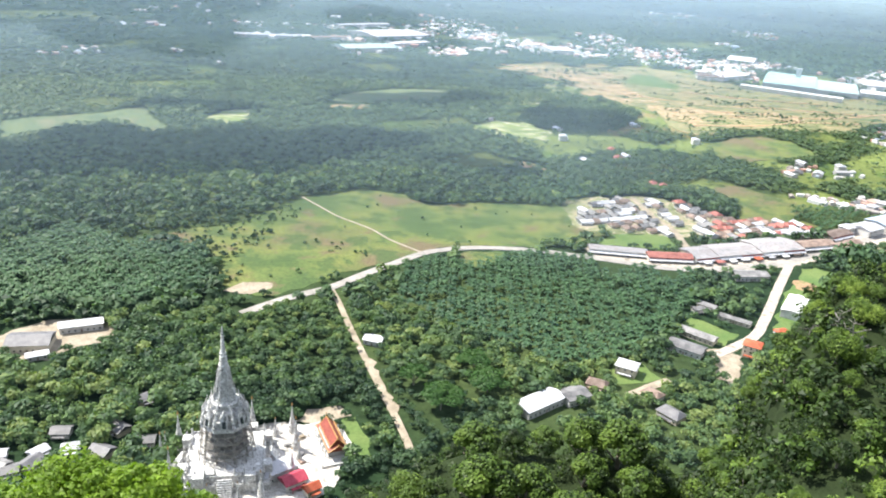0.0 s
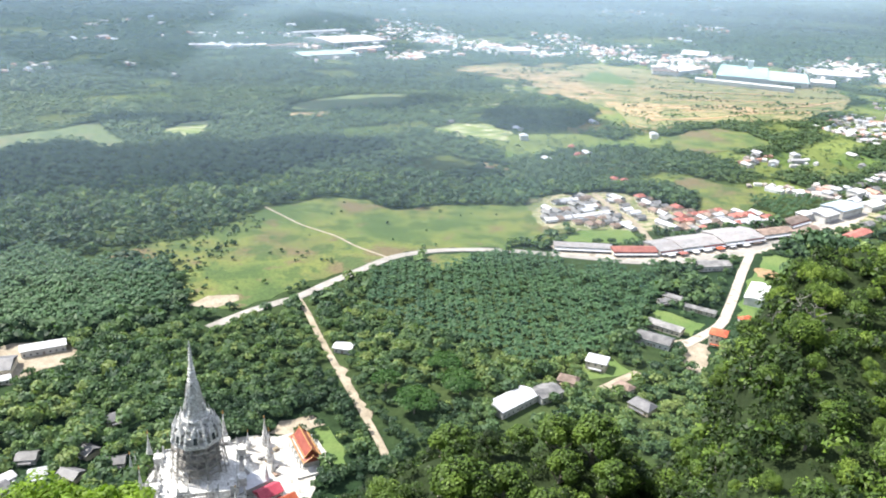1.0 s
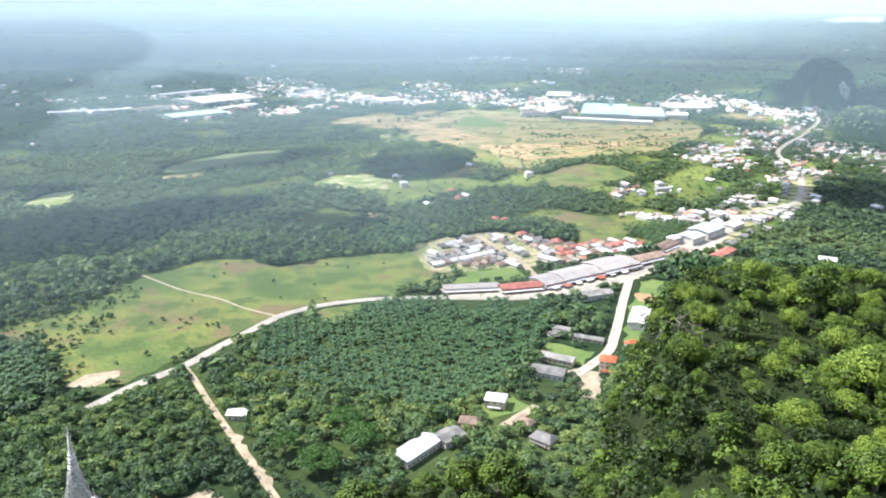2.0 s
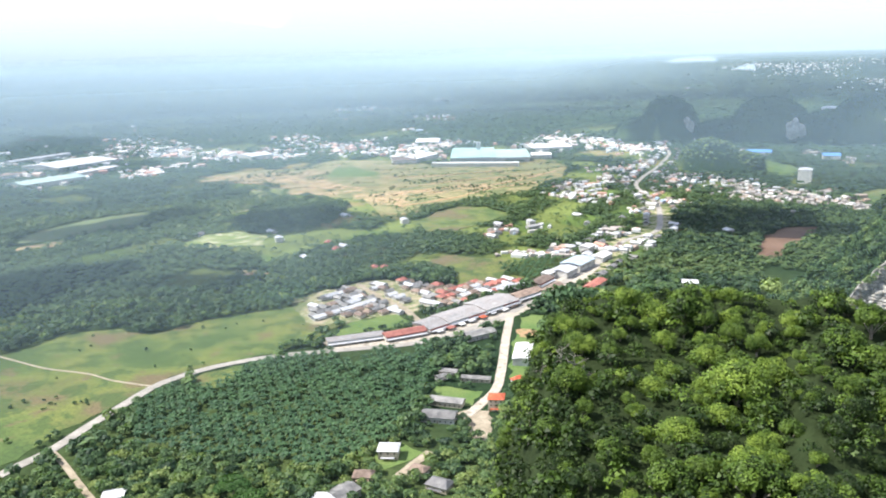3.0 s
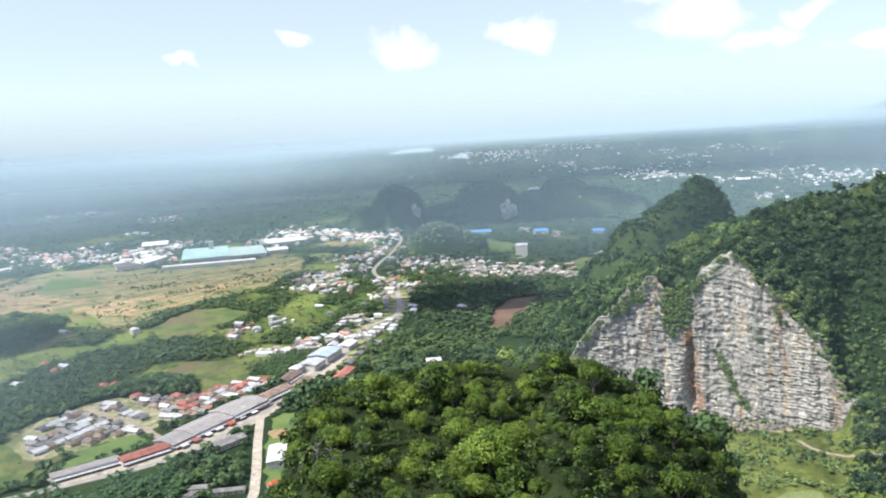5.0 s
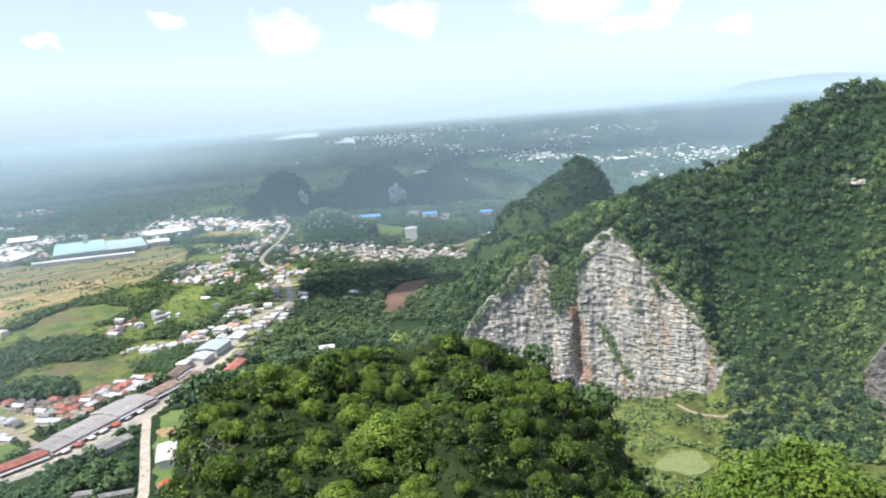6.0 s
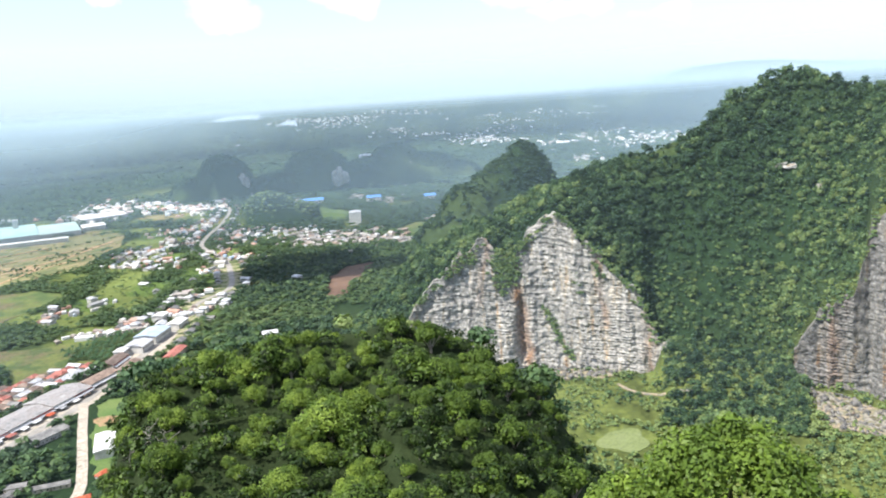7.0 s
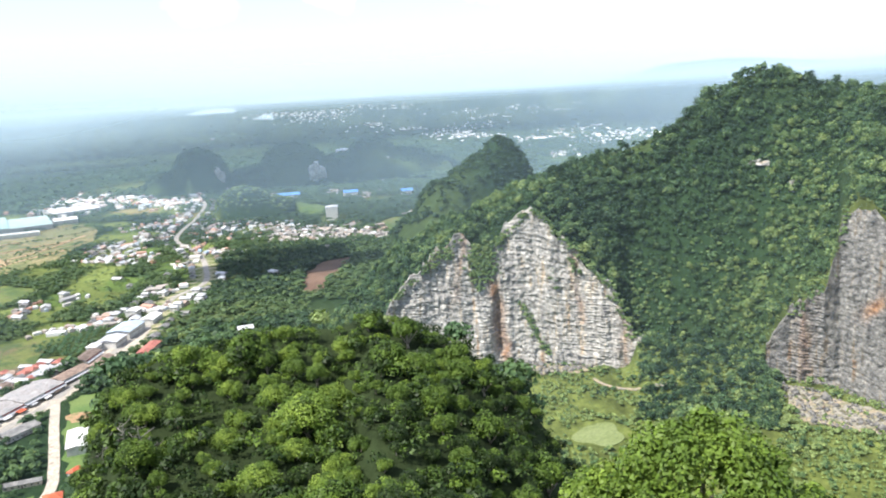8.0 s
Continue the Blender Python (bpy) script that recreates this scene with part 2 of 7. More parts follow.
M_BARE = cleared_material("cleared_earth", [(0.34, (0.09, 0.135, 0.035)), (0.4, (0.25, 0.2, 0.1)), (0.43, (0.13, 0.165, 0.05)), (0.47, (0.2, 0.19, 0.08)), (0.495, (0.12, 0.16, 0.045)), (0.52, (0.42, 0.29, 0.17)), (0.54, (0.17, 0.18, 0.065)), (0.58, (0.3, 0.22, 0.12)), (0.62, (0.1, 0.145, 0.04))], 1.7)
M_SCRAPED = cleared_material("scraped_orange_earth", [(0.36, (0.12, 0.15, 0.05)), (0.42, (0.4, 0.27, 0.15)), (0.46, (0.17, 0.17, 0.065)), (0.5, (0.46, 0.34, 0.21)), (0.54, (0.34, 0.2, 0.1)), (0.58, (0.14, 0.16, 0.055)), (0.64, (0.4, 0.29, 0.17))], 1.6)
M_PLOTS = cleared_material("garden_strips", [(0.36, (0.1, 0.15, 0.035)), (0.46, (0.17, 0.21, 0.055)), (0.5, (0.4, 0.36, 0.26)), (0.53, (0.15, 0.2, 0.05)), (0.62, (0.12, 0.17, 0.04))], 1.6)
M_VILLAGE_LOT = cleared_material("village_strips", [(0.34, (0.1, 0.15, 0.04)), (0.41, (0.4, 0.33, 0.24)), (0.44, (0.13, 0.17, 0.05)), (0.49, (0.11, 0.15, 0.045)), (0.515, (0.44, 0.37, 0.28)), (0.54, (0.36, 0.29, 0.2)), (0.56, (0.12, 0.16, 0.05)), (0.62, (0.4, 0.33, 0.24))], 5.0)
M_FIELD = pasture_material()


def ground_material():
    m, nt, out = nodes_of("ground_cover")
    at = nt.nodes.new("ShaderNodeAttribute")
    at.attribute_name = "cover"
    g = noise_of(nt, 0.15, 5.0, 0.7)
    col = mix_of(nt, "OVERLAY", 0.7, at.outputs["Color"], ramp_of(nt, g, [(0.3, (0.2, 0.22, 0.2)), (0.7, (0.75, 0.72, 0.65))]))
    b = nt.nodes.new("ShaderNodeBsdfPrincipled")
    b.inputs["Roughness"].default_value = 0.95
    b.inputs["Specular IOR Level"].default_value = 0.1
    bp = nt.nodes.new("ShaderNodeBump")
    bp.inputs["Strength"].default_value, bp.inputs["Distance"].default_value = 0.6, 1.5
    nt.links.new(g, bp.inputs["Height"])
    nt.links.new(bp.outputs[0], b.inputs["Normal"])
    nt.links.new(col, b.inputs["Base Color"])
    nt.links.new(b.outputs[0], out.inputs["Surface"])
    return m


def rock_material(name, stops):
    m, nt, out = nodes_of(name)
    geo = nt.nodes.new("ShaderNodeNewGeometry")
    st = nt.nodes.new("ShaderNodeMapping")
    st.inputs["Scale"].default_value = (0.26, 0.26, 0.36)
    nt.links.new(geo.outputs["Position"], st.inputs["Vector"])
    bands = noise_of(nt, 1.0, 6.0, 0.7, st.outputs[0])
    up = nt.nodes.new("ShaderNodeMapping")
    up.inputs["Scale"].default_value = (0.2, 0.2, 0.02)
    nt.links.new(geo.outputs["Position"], up.inputs["Vector"])
    streak = noise_of(nt, 1.0, 4.0, 0.6, up.outputs[0])
    col = ramp_of(nt, bands, stops)
    tint = ramp_of(nt, streak, [(0.3, (0.5, 0.5, 0.52)), (0.45, (0.85, 0.85, 0.85)), (0.55, (1.0, 1.0, 1.0)), (0.63, (1.0, 0.9, 0.76)), (0.72, (0.85, 0.55, 0.35))])
    col = mix_of(nt, "MULTIPLY", 1.0, col, tint)
    iron = nt.nodes.new("ShaderNodeAttribute")
    iron.attribute_name = "tone"
    col = mix_of(nt, "MIX", iron.outputs["Fac"], col, ramp_of(nt, bands, [(0.4, (0.12, 0.06, 0.035)), (0.6, (0.36, 0.19, 0.09))]))
    b = nt.nodes.new("ShaderNodeBsdfPrincipled")
    b.inputs["Roughness"].default_value = 0.9
    bp = nt.nodes.new("ShaderNodeBump")
    bp.inputs["Strength"].default_value, bp.inputs["Distance"].default_value = 0.8, 1.5
    nt.links.new(bands, bp.inputs["Height"])
    nt.links.new(bp.outputs[0], b.inputs["Normal"])
    nt.links.new(col, b.inputs["Base Color"])
    nt.links.new(b.outputs[0], out.inputs["Surface"])
    return m


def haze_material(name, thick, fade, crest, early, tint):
    """A stand-in sheet for distance haze: lets most light by, scatters a little of the sun and sky; thins out at its
    foot and its top.
    """
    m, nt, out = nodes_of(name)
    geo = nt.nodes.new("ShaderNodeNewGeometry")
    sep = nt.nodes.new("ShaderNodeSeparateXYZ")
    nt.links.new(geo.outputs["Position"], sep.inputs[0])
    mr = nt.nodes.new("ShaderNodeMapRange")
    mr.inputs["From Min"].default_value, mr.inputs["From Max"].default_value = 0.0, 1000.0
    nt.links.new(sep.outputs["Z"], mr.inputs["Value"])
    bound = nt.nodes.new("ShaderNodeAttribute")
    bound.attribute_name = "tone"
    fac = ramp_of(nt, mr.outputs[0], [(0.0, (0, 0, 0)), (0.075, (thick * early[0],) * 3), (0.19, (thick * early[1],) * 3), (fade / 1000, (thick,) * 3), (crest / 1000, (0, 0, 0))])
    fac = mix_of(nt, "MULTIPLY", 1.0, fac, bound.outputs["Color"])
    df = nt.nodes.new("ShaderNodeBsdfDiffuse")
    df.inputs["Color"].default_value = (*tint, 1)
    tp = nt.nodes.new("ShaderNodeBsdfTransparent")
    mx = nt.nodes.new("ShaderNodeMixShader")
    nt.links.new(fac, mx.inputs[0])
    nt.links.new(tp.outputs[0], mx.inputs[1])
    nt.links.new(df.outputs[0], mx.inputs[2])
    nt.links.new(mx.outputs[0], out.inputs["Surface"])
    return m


M_GROUND = ground_material()
M_ROCK = rock_material("limestone", [(0.35, (0.09, 0.086, 0.08)), (0.44, (0.3, 0.29, 0.275)), (0.56, (0.42, 0.405, 0.38)), (0.66, (0.64, 0.625, 0.59))])
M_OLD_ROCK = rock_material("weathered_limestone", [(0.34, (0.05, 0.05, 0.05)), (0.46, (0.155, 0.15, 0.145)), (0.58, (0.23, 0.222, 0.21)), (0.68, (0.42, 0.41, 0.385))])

# ---- the lie of the land ----
NEAR_PLAIN, RISE = 3600.0, 1300.0
# skyline of the hill underfoot: azimuth, elevation of its tree tops, range
OWN = np.array([(-180, -30, 70), (-90, -36, 60), (-50, -44, 80), (-34, -46, 90), (-14, -42, 110), (-9.2, -39.0, 115), (-7.7, -37.2, 118), (-5, -36, 120), (-2.3, -35.8, 122), (0.5, -34.4, 125),
                (4, -33.2, 125), (6.2, -32.5, 128), (9, -32.7, 130), (12, -31.8, 132), (15, -31, 135), (18, -30.9, 136), (20, -32, 138), (22.2, -32.6, 140), (24, -31.4, 143), (24.8, -29.5, 147),
                (25.3, -26, 150), (26.6, -24.2, 153), (28, -20.2, 157), (29.2, -18.3, 160)] + [(30.5, -16.9, 165), (33.5, -16, 170), (38, -16, 174), (40.6, -15.6, 175), (45.8, -16, 175),
                (48, -15.3, 173), (50.3, -15.8, 171), (53, -16.9, 168), (55.7, -18, 165), (57.9, -19.9, 161), (60, -21.1, 158), (61.3, -23.1, 155), (62.5, -25.1, 152), (64.5, -27.9, 150), (66, -32, 140), (75, -40, 110), (95, -42, 100), (180, -30, 70)], float)
CLIFF_AZ = np.array([30, 43.5, 46.6, 49.6, 51.3, 53.1, 54.9, 55.8, 56.8, 57.8, 58.3, 59, 60.9, 61.9, 62.7, 64, 65.3, 67, 67.5, 68.2, 69.6, 72.7, 76.6, 77.6, 78.2, 79.6, 81, 81.6, 81.9, 82.8, 83.6, 84.4, 86, 92, 100, 115], float)
CLIFF_Z = np.array([0, 0, 16, 56, 82, 102, 118, 122, 108, 100, 119, 133, 147, 134, 121, 108, 86, 70, 50, 32, 30, 22, 20, 38, 57, 72, 88, 115, 140, 153, 149, 141, 142, 150, 90, 0], float)
RIDGE_AZ = np.array([40, 44, 47, 50, 53, 56, 60, 63.5, 65.9, 68.3, 71, 71.9, 73.2, 74.7, 75.7, 76.6, 78.5, 80.8, 83.1, 86, 95, 108, 120], float)
RIDGE_Z = np.array([0, 8, 40, 84, 104, 120, 144, 162, 173, 182, 194, 207, 227, 235, 249, 253, 244, 234, 228, 220, 195, 90, 0], float)
RIDGE_R = np.array([780, 790, 790, 795, 800, 810, 830, 846, 852, 860, 872, 878, 888, 899, 908, 915, 920, 920, 920, 915, 900, 880, 860], float)
# far limestone knolls: azimuth, range, height, half width
KNOLLS = [(58.9, 1300, 168, 64), (57.4, 1290, 150, 82), (55.4, 1270, 112, 78), (53.8, 1240, 64, 80), (37.3, 2450, 122, 88), (35.6, 2500, 62, 90), (43.9, 2400, 122, 112), (41.4, 2420, 62, 110), (49.5, 2450, 124, 92), (47.6, 2450, 82, 110), (51.6, 2480, 84, 120), (53.4, 2500, 50, 100), (40.2, 1800, 62, 70), (42.0, 1790, 40, 60)]


def smooth(a, b, v):
    t = np.clip((v - a) / (b - a), 0, 1)
    return t * t * (3 - 2 * t)


def lattice(u, v, seed=0):
    """Smooth random unevenness over a unit lattice, 0 to 1."""
    iu, iv = np.floor(u), np.floor(v)
    fu, fv = u - iu, v - iv
    fu, fv = fu * fu * (3 - 2 * fu), fv * fv * (3 - 2 * fv)

    def h(i, j):
        q = np.sin(i * 127.1 + j * 311.7 + seed * 74.7) * 43758.5453
        return q - np.floor(q)
    return (h(iu, iv) * (1 - fu) + h(iu + 1, iv) * fu) * (1 - fv) + (h(iu, iv + 1) * (1 - fu) + h(iu + 1, iv + 1) * fu) * fv


def wave(x, y, size, seed=0.0):
    """Cheap rolling unevenness, about -1 to 1."""
    return (np.sin(x / size + 1.3 * np.sin(y / size * 0.7 + seed)) + np.sin(y / size * 1.1 + 1.7 * np.sin(x / size * 0.6 + 2 + seed)) + np.sin((x + y) / size * 0.53 + seed)) / 3


def parcel(x, y):
    """Plots of the farmed plain: a number from 0 to 1 for each, and how open the country is there."""
    r, a = np.hypot(x, y), np.degrees(np.arctan2(x, y))
    wx, wy = x + 30 * wave(x, y, 90, 1.0), y + 30 * wave(x, y, 80, 6.0)
    big = np.where(r > 2300, 3.6, 1.0)
    u, v = (0.8 * wx + 0.6 * wy) / 84 / big, (-0.6 * wx + 0.8 * wy) / 60 / big
    q = np.sin(np.floor(u) * 12.9898 + np.floor(v) * 78.233) * 43758.5453
    openness = 0.08 * smooth(700, 900, r) + 0.04 * smooth(2300, 2600, r) + 0.46 * smooth(850, 1000, r) * (1 - smooth(2000, 2500, r)) * smooth(3, 10, a) * (1 - smooth(36, 42, a))
    return q - np.floor(q), openness


def cliff_range(az):
    return np.interp(az, [40, 60, 68, 78, 82, 85, 95], [690, 690, 676, 655, 646, 622, 610])


def terrain(x, y):
    x, y = np.asarray(x, float), np.asarray(y, float)
    r = np.hypot(x, y)
    az = np.degrees(np.arctan2(x, y))
    z = 0.6 * wave(x, y, 90) * smooth(250, 500, r)
    # far plain climbs gently to the horizon
    u = np.clip((r - NEAR_PLAIN) / RISE, 0, 0.993)
    d = NEAR_PLAIN + RISE * (1 / (1 - u) - 1)
    z = z + np.where(r > NEAR_PLAIN, EYE * (1 - r / np.maximum(d, 1)), 0)
    z = z + smooth(4250, 4700, r) * np.interp(az, [62, 66, 68.3, 70.2, 74, 76, 79, 82, 85, 92, 100, 110], [0, 10, 45, 88, 104, 96, 70, 50, 64, 90, 60, 0])
    # own hill
    e, rs = np.interp(az, OWN[:, 0], OWN[:, 1]), np.interp(az, OWN[:, 0], OWN[:, 2])
    zs = EYE - rs * np.tan(np.radians(-e)) - np.interp(az, [-5, 22, 25, 27, 33, 40, 55, 62, 66], [9.5, 9.5, 6.0, 3.5, 3.0, 1.5, 1.5, 4.0, 6.0])
    q = np.clip(r / rs, 0, 1)
    dip = np.interp(az, [22, 30, 58, 66], [0, 13, 13, 0])
    front = zs + (247.5 - zs) * (1 - q) ** 3 - dip * np.sin(np.pi * q) ** 2
    back = zs - (r - rs) * 1.05 - 0.002 * (r - rs) ** 2
    own = np.where(r < rs, front, back) + 2.6 * wave(x, y, 11) * smooth(30, 70, r)
    z = np.maximum(z, own)
    # quarried hill across the valley
    rc = cliff_range(az)
    zc, zr, rr = np.interp(az, CLIFF_AZ, CLIFF_Z), np.interp(az, RIDGE_AZ, RIDGE_Z), np.interp(az, RIDGE_AZ, RIDGE_R)
    v = np.clip((r - rc - 9) / (rr - rc - 9), 0, 1)
    bulge = np.minimum(zc, zr)
    slope = bulge + (np.maximum(zr, zc) - bulge) * (1 - (1 - v) ** 1.25) + 5 * wave(x, y, 35, 1.0) * np.sin(np.pi * v)
    slope = np.where(r > rr, slope - (r - rr) * 0.75, slope)
    foot = 0.0 + np.interp(az, [40, 67, 70, 76, 79, 90], [0, 4, 14, 18, 10, 6]) * smooth(rc - 90, rc, r)
    spread_out = np.interp(az, [47.9, 50.4, 67.7, 68.7, 71, 76, 77.6], [90, 0, 0, 80, 95, 80, 0])
    jump = smooth(rc + 5 - spread_out, rc + 9, r)
    z = np.maximum(z, np.where((az > 40) & (az < 120), foot + (slope - foot) * jump, -50))
    for ka, kr, kh, kw in KNOLLS:
        kx, ky = kr * math.sin(radians(ka)), kr * math.cos(radians(ka))
        dd = np.hypot(x - kx, y - ky) / kw
        z = np.maximum(z, kh * np.clip(1 - dd * dd, 0, 1) ** 0.4 * (1 - 0.08 * wave(x, y, 24)) - 1)
    return z


def far(x, y):
    """Place and scale of a thing that stands x, y away: past the near plain the land is foreshortened towards the horizon."""
    x, y = np.asarray(x, float), np.asarray(y, float)
    d = np.hypot(x, y)
    r = np.where(d > NEAR_PLAIN, NEAR_PLAIN + RISE * (d - NEAR_PLAIN) / (RISE + np.maximum(d - NEAR_PLAIN, 0)), d)
    k = r / np.maximum(d, 1)
    return x * k, y * k, k


def inside(x, y, poly):
    x, y = np.asarray(x, float), np.asarray(y, float)
    hit = np.zeros(x.shape, bool)
    for (x0, y0), (x1, y1) in zip(poly, poly[1:] + poly[:1]):
        if y0 != y1:
            hit ^= ((y0 > y) != (y1 > y)) & (x < (x1 - x0) * (y - y0) / (y1 - y0) + x0)
    return hit


def off_line(x, y, pts):
    best = np.full(np.shape(x), 1e9)
    for (x0, y0), (x1, y1) in zip(pts, pts[1:]):
        dx, dy = x1 - x0, y1 - y0
        t = np.clip(((x - x0) * dx + (y - y0) * dy) / (dx * dx + dy * dy), 0, 1)
        best = np.minimum(best, np.hypot(x - x0 - t * dx, y - y0 - t * dy))
    return best


# ---- plan: roads and fields ----
HIGHWAY = [(-133, 493), (-120, 509), (-103, 527), (-88, 539), (-77, 549), (-58, 575), (-33, 606), (-12, 631), (5, 643), (30, 653), (56, 657), (81, 658), (99, 656), (130, 650), (165, 642), (200, 634), (230, 634), (250, 639), (270, 646), (292, 655), (326, 671), (424, 740), (507, 796), (603, 881), (678, 912), (742, 987), (819, 1104), (887, 1257), (968, 1351), (1096, 1470), (1245, 1630), (1305, 1714)]
ROADSIDE_STRETCH = [p for p in HIGHWAY if 420 < p[0] < 830]
LANE = [(-77, 543), (-68, 520), (-58, 490), (-44, 451), (-32, 419), (-21, 390), (-11, 362), (-6, 346)]
SIDE_ROAD = [(328, 672), (315, 648), (296, 615), (267, 562), (249, 530), (236, 510), (216, 492), (198, 478)]
YARD_ROAD = [(155, 439), (140, 428), (125, 417)]
ESTATE_LANE = [(218, 845), (226, 777), (236, 740), (237, 698), (238, 672)]
RUBBER_NORTH = [(91, 1120), (137, 1326), (232, 1451), (320, 1416), (340, 1346), (278, 1207), (217, 1157), (165, 1149)]
RUBBER_MID = [(144, 947), (186, 1008), (241, 1060), (310, 1086), (398, 1058), (463, 1005), (424, 933), (364, 934), (325, 945), (249, 863), (179, 841), (145, 873)]
RUBBER_SOUTH = [(239, 850), (283, 894), (323, 891), (347, 863), (323, 811), (274, 812)]
WEST_MEADOW = [(-579, 1001), (-553, 1038), (-483, 1089), (-447, 1153), (-423, 1110), (-418, 1064), (-458, 1029), (-490, 984), (-516, 937), (-532, 915)]
WEST_LOT = [(-449, 1054), (-419, 1099), (-365, 1023), (-386, 989)]
STRIPED_PLOT = [(-347, 1087), (-330, 1154), (-295, 1184), (-281, 1109), (-299, 1073)]
NORTH_MEADOW = [(-184, 1350), (-103, 1440), (1, 1469), (-8, 1372), (-129, 1296), (-185, 1286)]
NORTH_LOT = [(-186, 1236), (-173, 1270), (-123, 1278), (-125, 1249)]
SCRUB_MEADOW = [(94, 1336), (141, 1493), (241, 1692), (283, 1651), (241, 1513), (163, 1386)]
TOWN_LOT = [(1144, 985), (1232, 1010), (1250, 974), (1178, 929), (1099, 922)]
EAST_PALMS = [(396, 838), (452, 850), (485, 837), (440, 798), (405, 761), (370, 745), (399, 786), (382, 804)]
DARK_WOOD = [(782, 1024), (891, 1070), (944, 1001), (1025, 916), (997, 874), (910, 845), (855, 847), (752, 785), (685, 735), (607, 784), (653, 862)]
TOWN_WOOD = [(1159, 1495), (1273, 1529), (1297, 1454), (1207, 1308), (1132, 1322), (1071, 1382)]
RUBBLE = [(618, 131), (620, 110), (617, 96), (606, 76), (597, 50), (568, 48), (571, 72), (568, 97), (588, 114)]
BENCH = [(589, 345), (594, 302), (616, 279), (596, 276), (569, 311)]
QUARRY_TRACK = [(580, 268), (573, 255), (571, 239), (574, 217), (580, 196)]
TRACK = [(-141, 769), (-123, 747), (-96, 715), (-62, 686), (-42, 661), (-13, 635)]
FIELD = [(-249, 619), (-229, 651), (-189, 673), (-141, 766), (-80, 813), (-36, 800), (-10, 768), (55, 790), (134, 794), (139, 769), (144, 736), (164, 711), (142, 689), (87, 665), (45, 663), (-6, 640), (-57, 592), (-115, 526), (-146, 531), (-167, 556), (-192, 614)]
PALMS = [(-23, 585), (-6, 618), (35, 610), (53, 625), (75, 644), (137, 647), (226, 630), (205, 559), (151, 482), (139, 468), (106, 446), (79, 442), (61, 462), (14, 492), (-26, 525)]
CLEARED = [(17, 618), (29, 645), (55, 650), (71, 645), (51, 622), (35, 608)]
RUST = [(792, 822), (855, 847), (905, 827), (780, 762), (706, 719), (704, 740)]
WEST_PALMS = [(-326, 642), (-258, 612), (-200, 608), (-176, 561), (-168, 536), (-212, 494), (-297, 482), (-357, 522)]
PITCH = [(1286, 1361), (1341, 1332), (1294, 1244), (1225, 1204), (1202, 1251)]
GARDEN_PLOTS = [(36, 1156), (74, 1209), (124, 1216), (165, 1164), (146, 1093), (95, 1113), (54, 1123)]
TAN_LOT = [(95, 976), (121, 963), (137, 940), (108, 938), (92, 955)]
VILLAGE_LOT = [(132, 815), (180, 842), (194, 799), (168, 719), (139, 726)]
BARE = [(107, 1835), (180, 1913), (270, 1920), (388, 1906), (452, 2004), (596, 1932), (669, 1760), (781, 1647), (965, 1701), (862, 1470), (766, 1400), (666, 1308), (618, 1310), (539, 1287), (463, 1261), (406, 1214), (375, 1240), (374, 1370), (330, 1444), (262, 1525), (281, 1625), (208, 1744)]
GREEN_HILL = [(385, 1723), (443, 1852), (481, 1840), (507, 1719), (472, 1623), (411, 1628)]
SCRAPED = [(111, 1803), (176, 1874), (263, 1870), (339, 1832), (381, 1875), (376, 1710), (391, 1598), (343, 1455), (261, 1519), (273, 1614), (196, 1745)]
SCRAPED_EAST = [(369, 1512), (456, 1495), (563, 1490), (653, 1435), (634, 1380), (534, 1384), (464, 1381), (415, 1269), (382, 1329), (373, 1445)]
ESTUARY = [(36.9, 21000), (38.3, 40000), (40.1, 40000), (40.2, 21300), (38.3, 20200)]
INLET = [(41.3, 11800), (42.6, 15400), (42.75, 10800)]
PARCEL_A = [(312, 893), (351, 926), (381, 905), (385, 887), (423, 874), (422, 840), (382, 804), (403, 783), (348, 735), (325, 750), (309, 771), (335, 830), (328, 866)]
PARCEL_B = [(392, 1150), (444, 1198), (506, 1236), (545, 1209), (552, 1125), (496, 1087), (429, 1057), (385, 1067)]
VILLAGE = [(133, 759), (149, 810), (179, 837), (226, 852), (252, 849), (290, 804), (329, 775), (327, 745), (263, 717), (233, 719), (186, 718), (137, 725)]
SHOPS = [(136, 672), (136, 648), (190, 637), (229, 629), (262, 634), (300, 651), (335, 664), (421, 724), (469, 749), (519, 801), (439, 780), (352, 705), (300, 690), (236, 668)]
GRASS_STRIP = [(144, 684), (176, 716), (226, 720), (228, 690), (196, 680)]
YOUNG_TREES = [(-321, 704), (-250, 685), (-217, 633), (-231, 617), (-285, 642), (-323, 673)]
TEMPLE = [(-128, 293), (-126, 336), (-109, 359), (-77, 365), (-57, 368), (-35, 345), (-42, 312), (-68, 286)]
SAND = [(-71, 367), (-67, 379), (-49, 385), (-41, 376), (-53, 366)]
TEMPLE_GREEN = [(-47, 368), (-39, 374), (-27, 352), (-25, 335), (-33, 340), (-41, 355)]
RAIN = [(37, 410), (9, 388), (29, 434), (-8, 413)]
GARDENS = [(114, 428), (122, 455), (143, 458), (151, 440)]
ORCHARD = [(177, 512), (197, 536), (226, 512), (209, 492)]
EAST_LOT = [(331, 655), (320, 634), (300, 604), (272, 556), (256, 528), (262, 515), (287, 512), (332, 545), (372, 640), (345, 660)]
DIRT_LOT = [(312, 626), (324, 622), (329, 610), (317, 599), (306, 607)]
LOW_YARD = [(190, 484), (205, 486), (216, 478), (206, 452), (196, 436), (188, 446), (196, 468)]


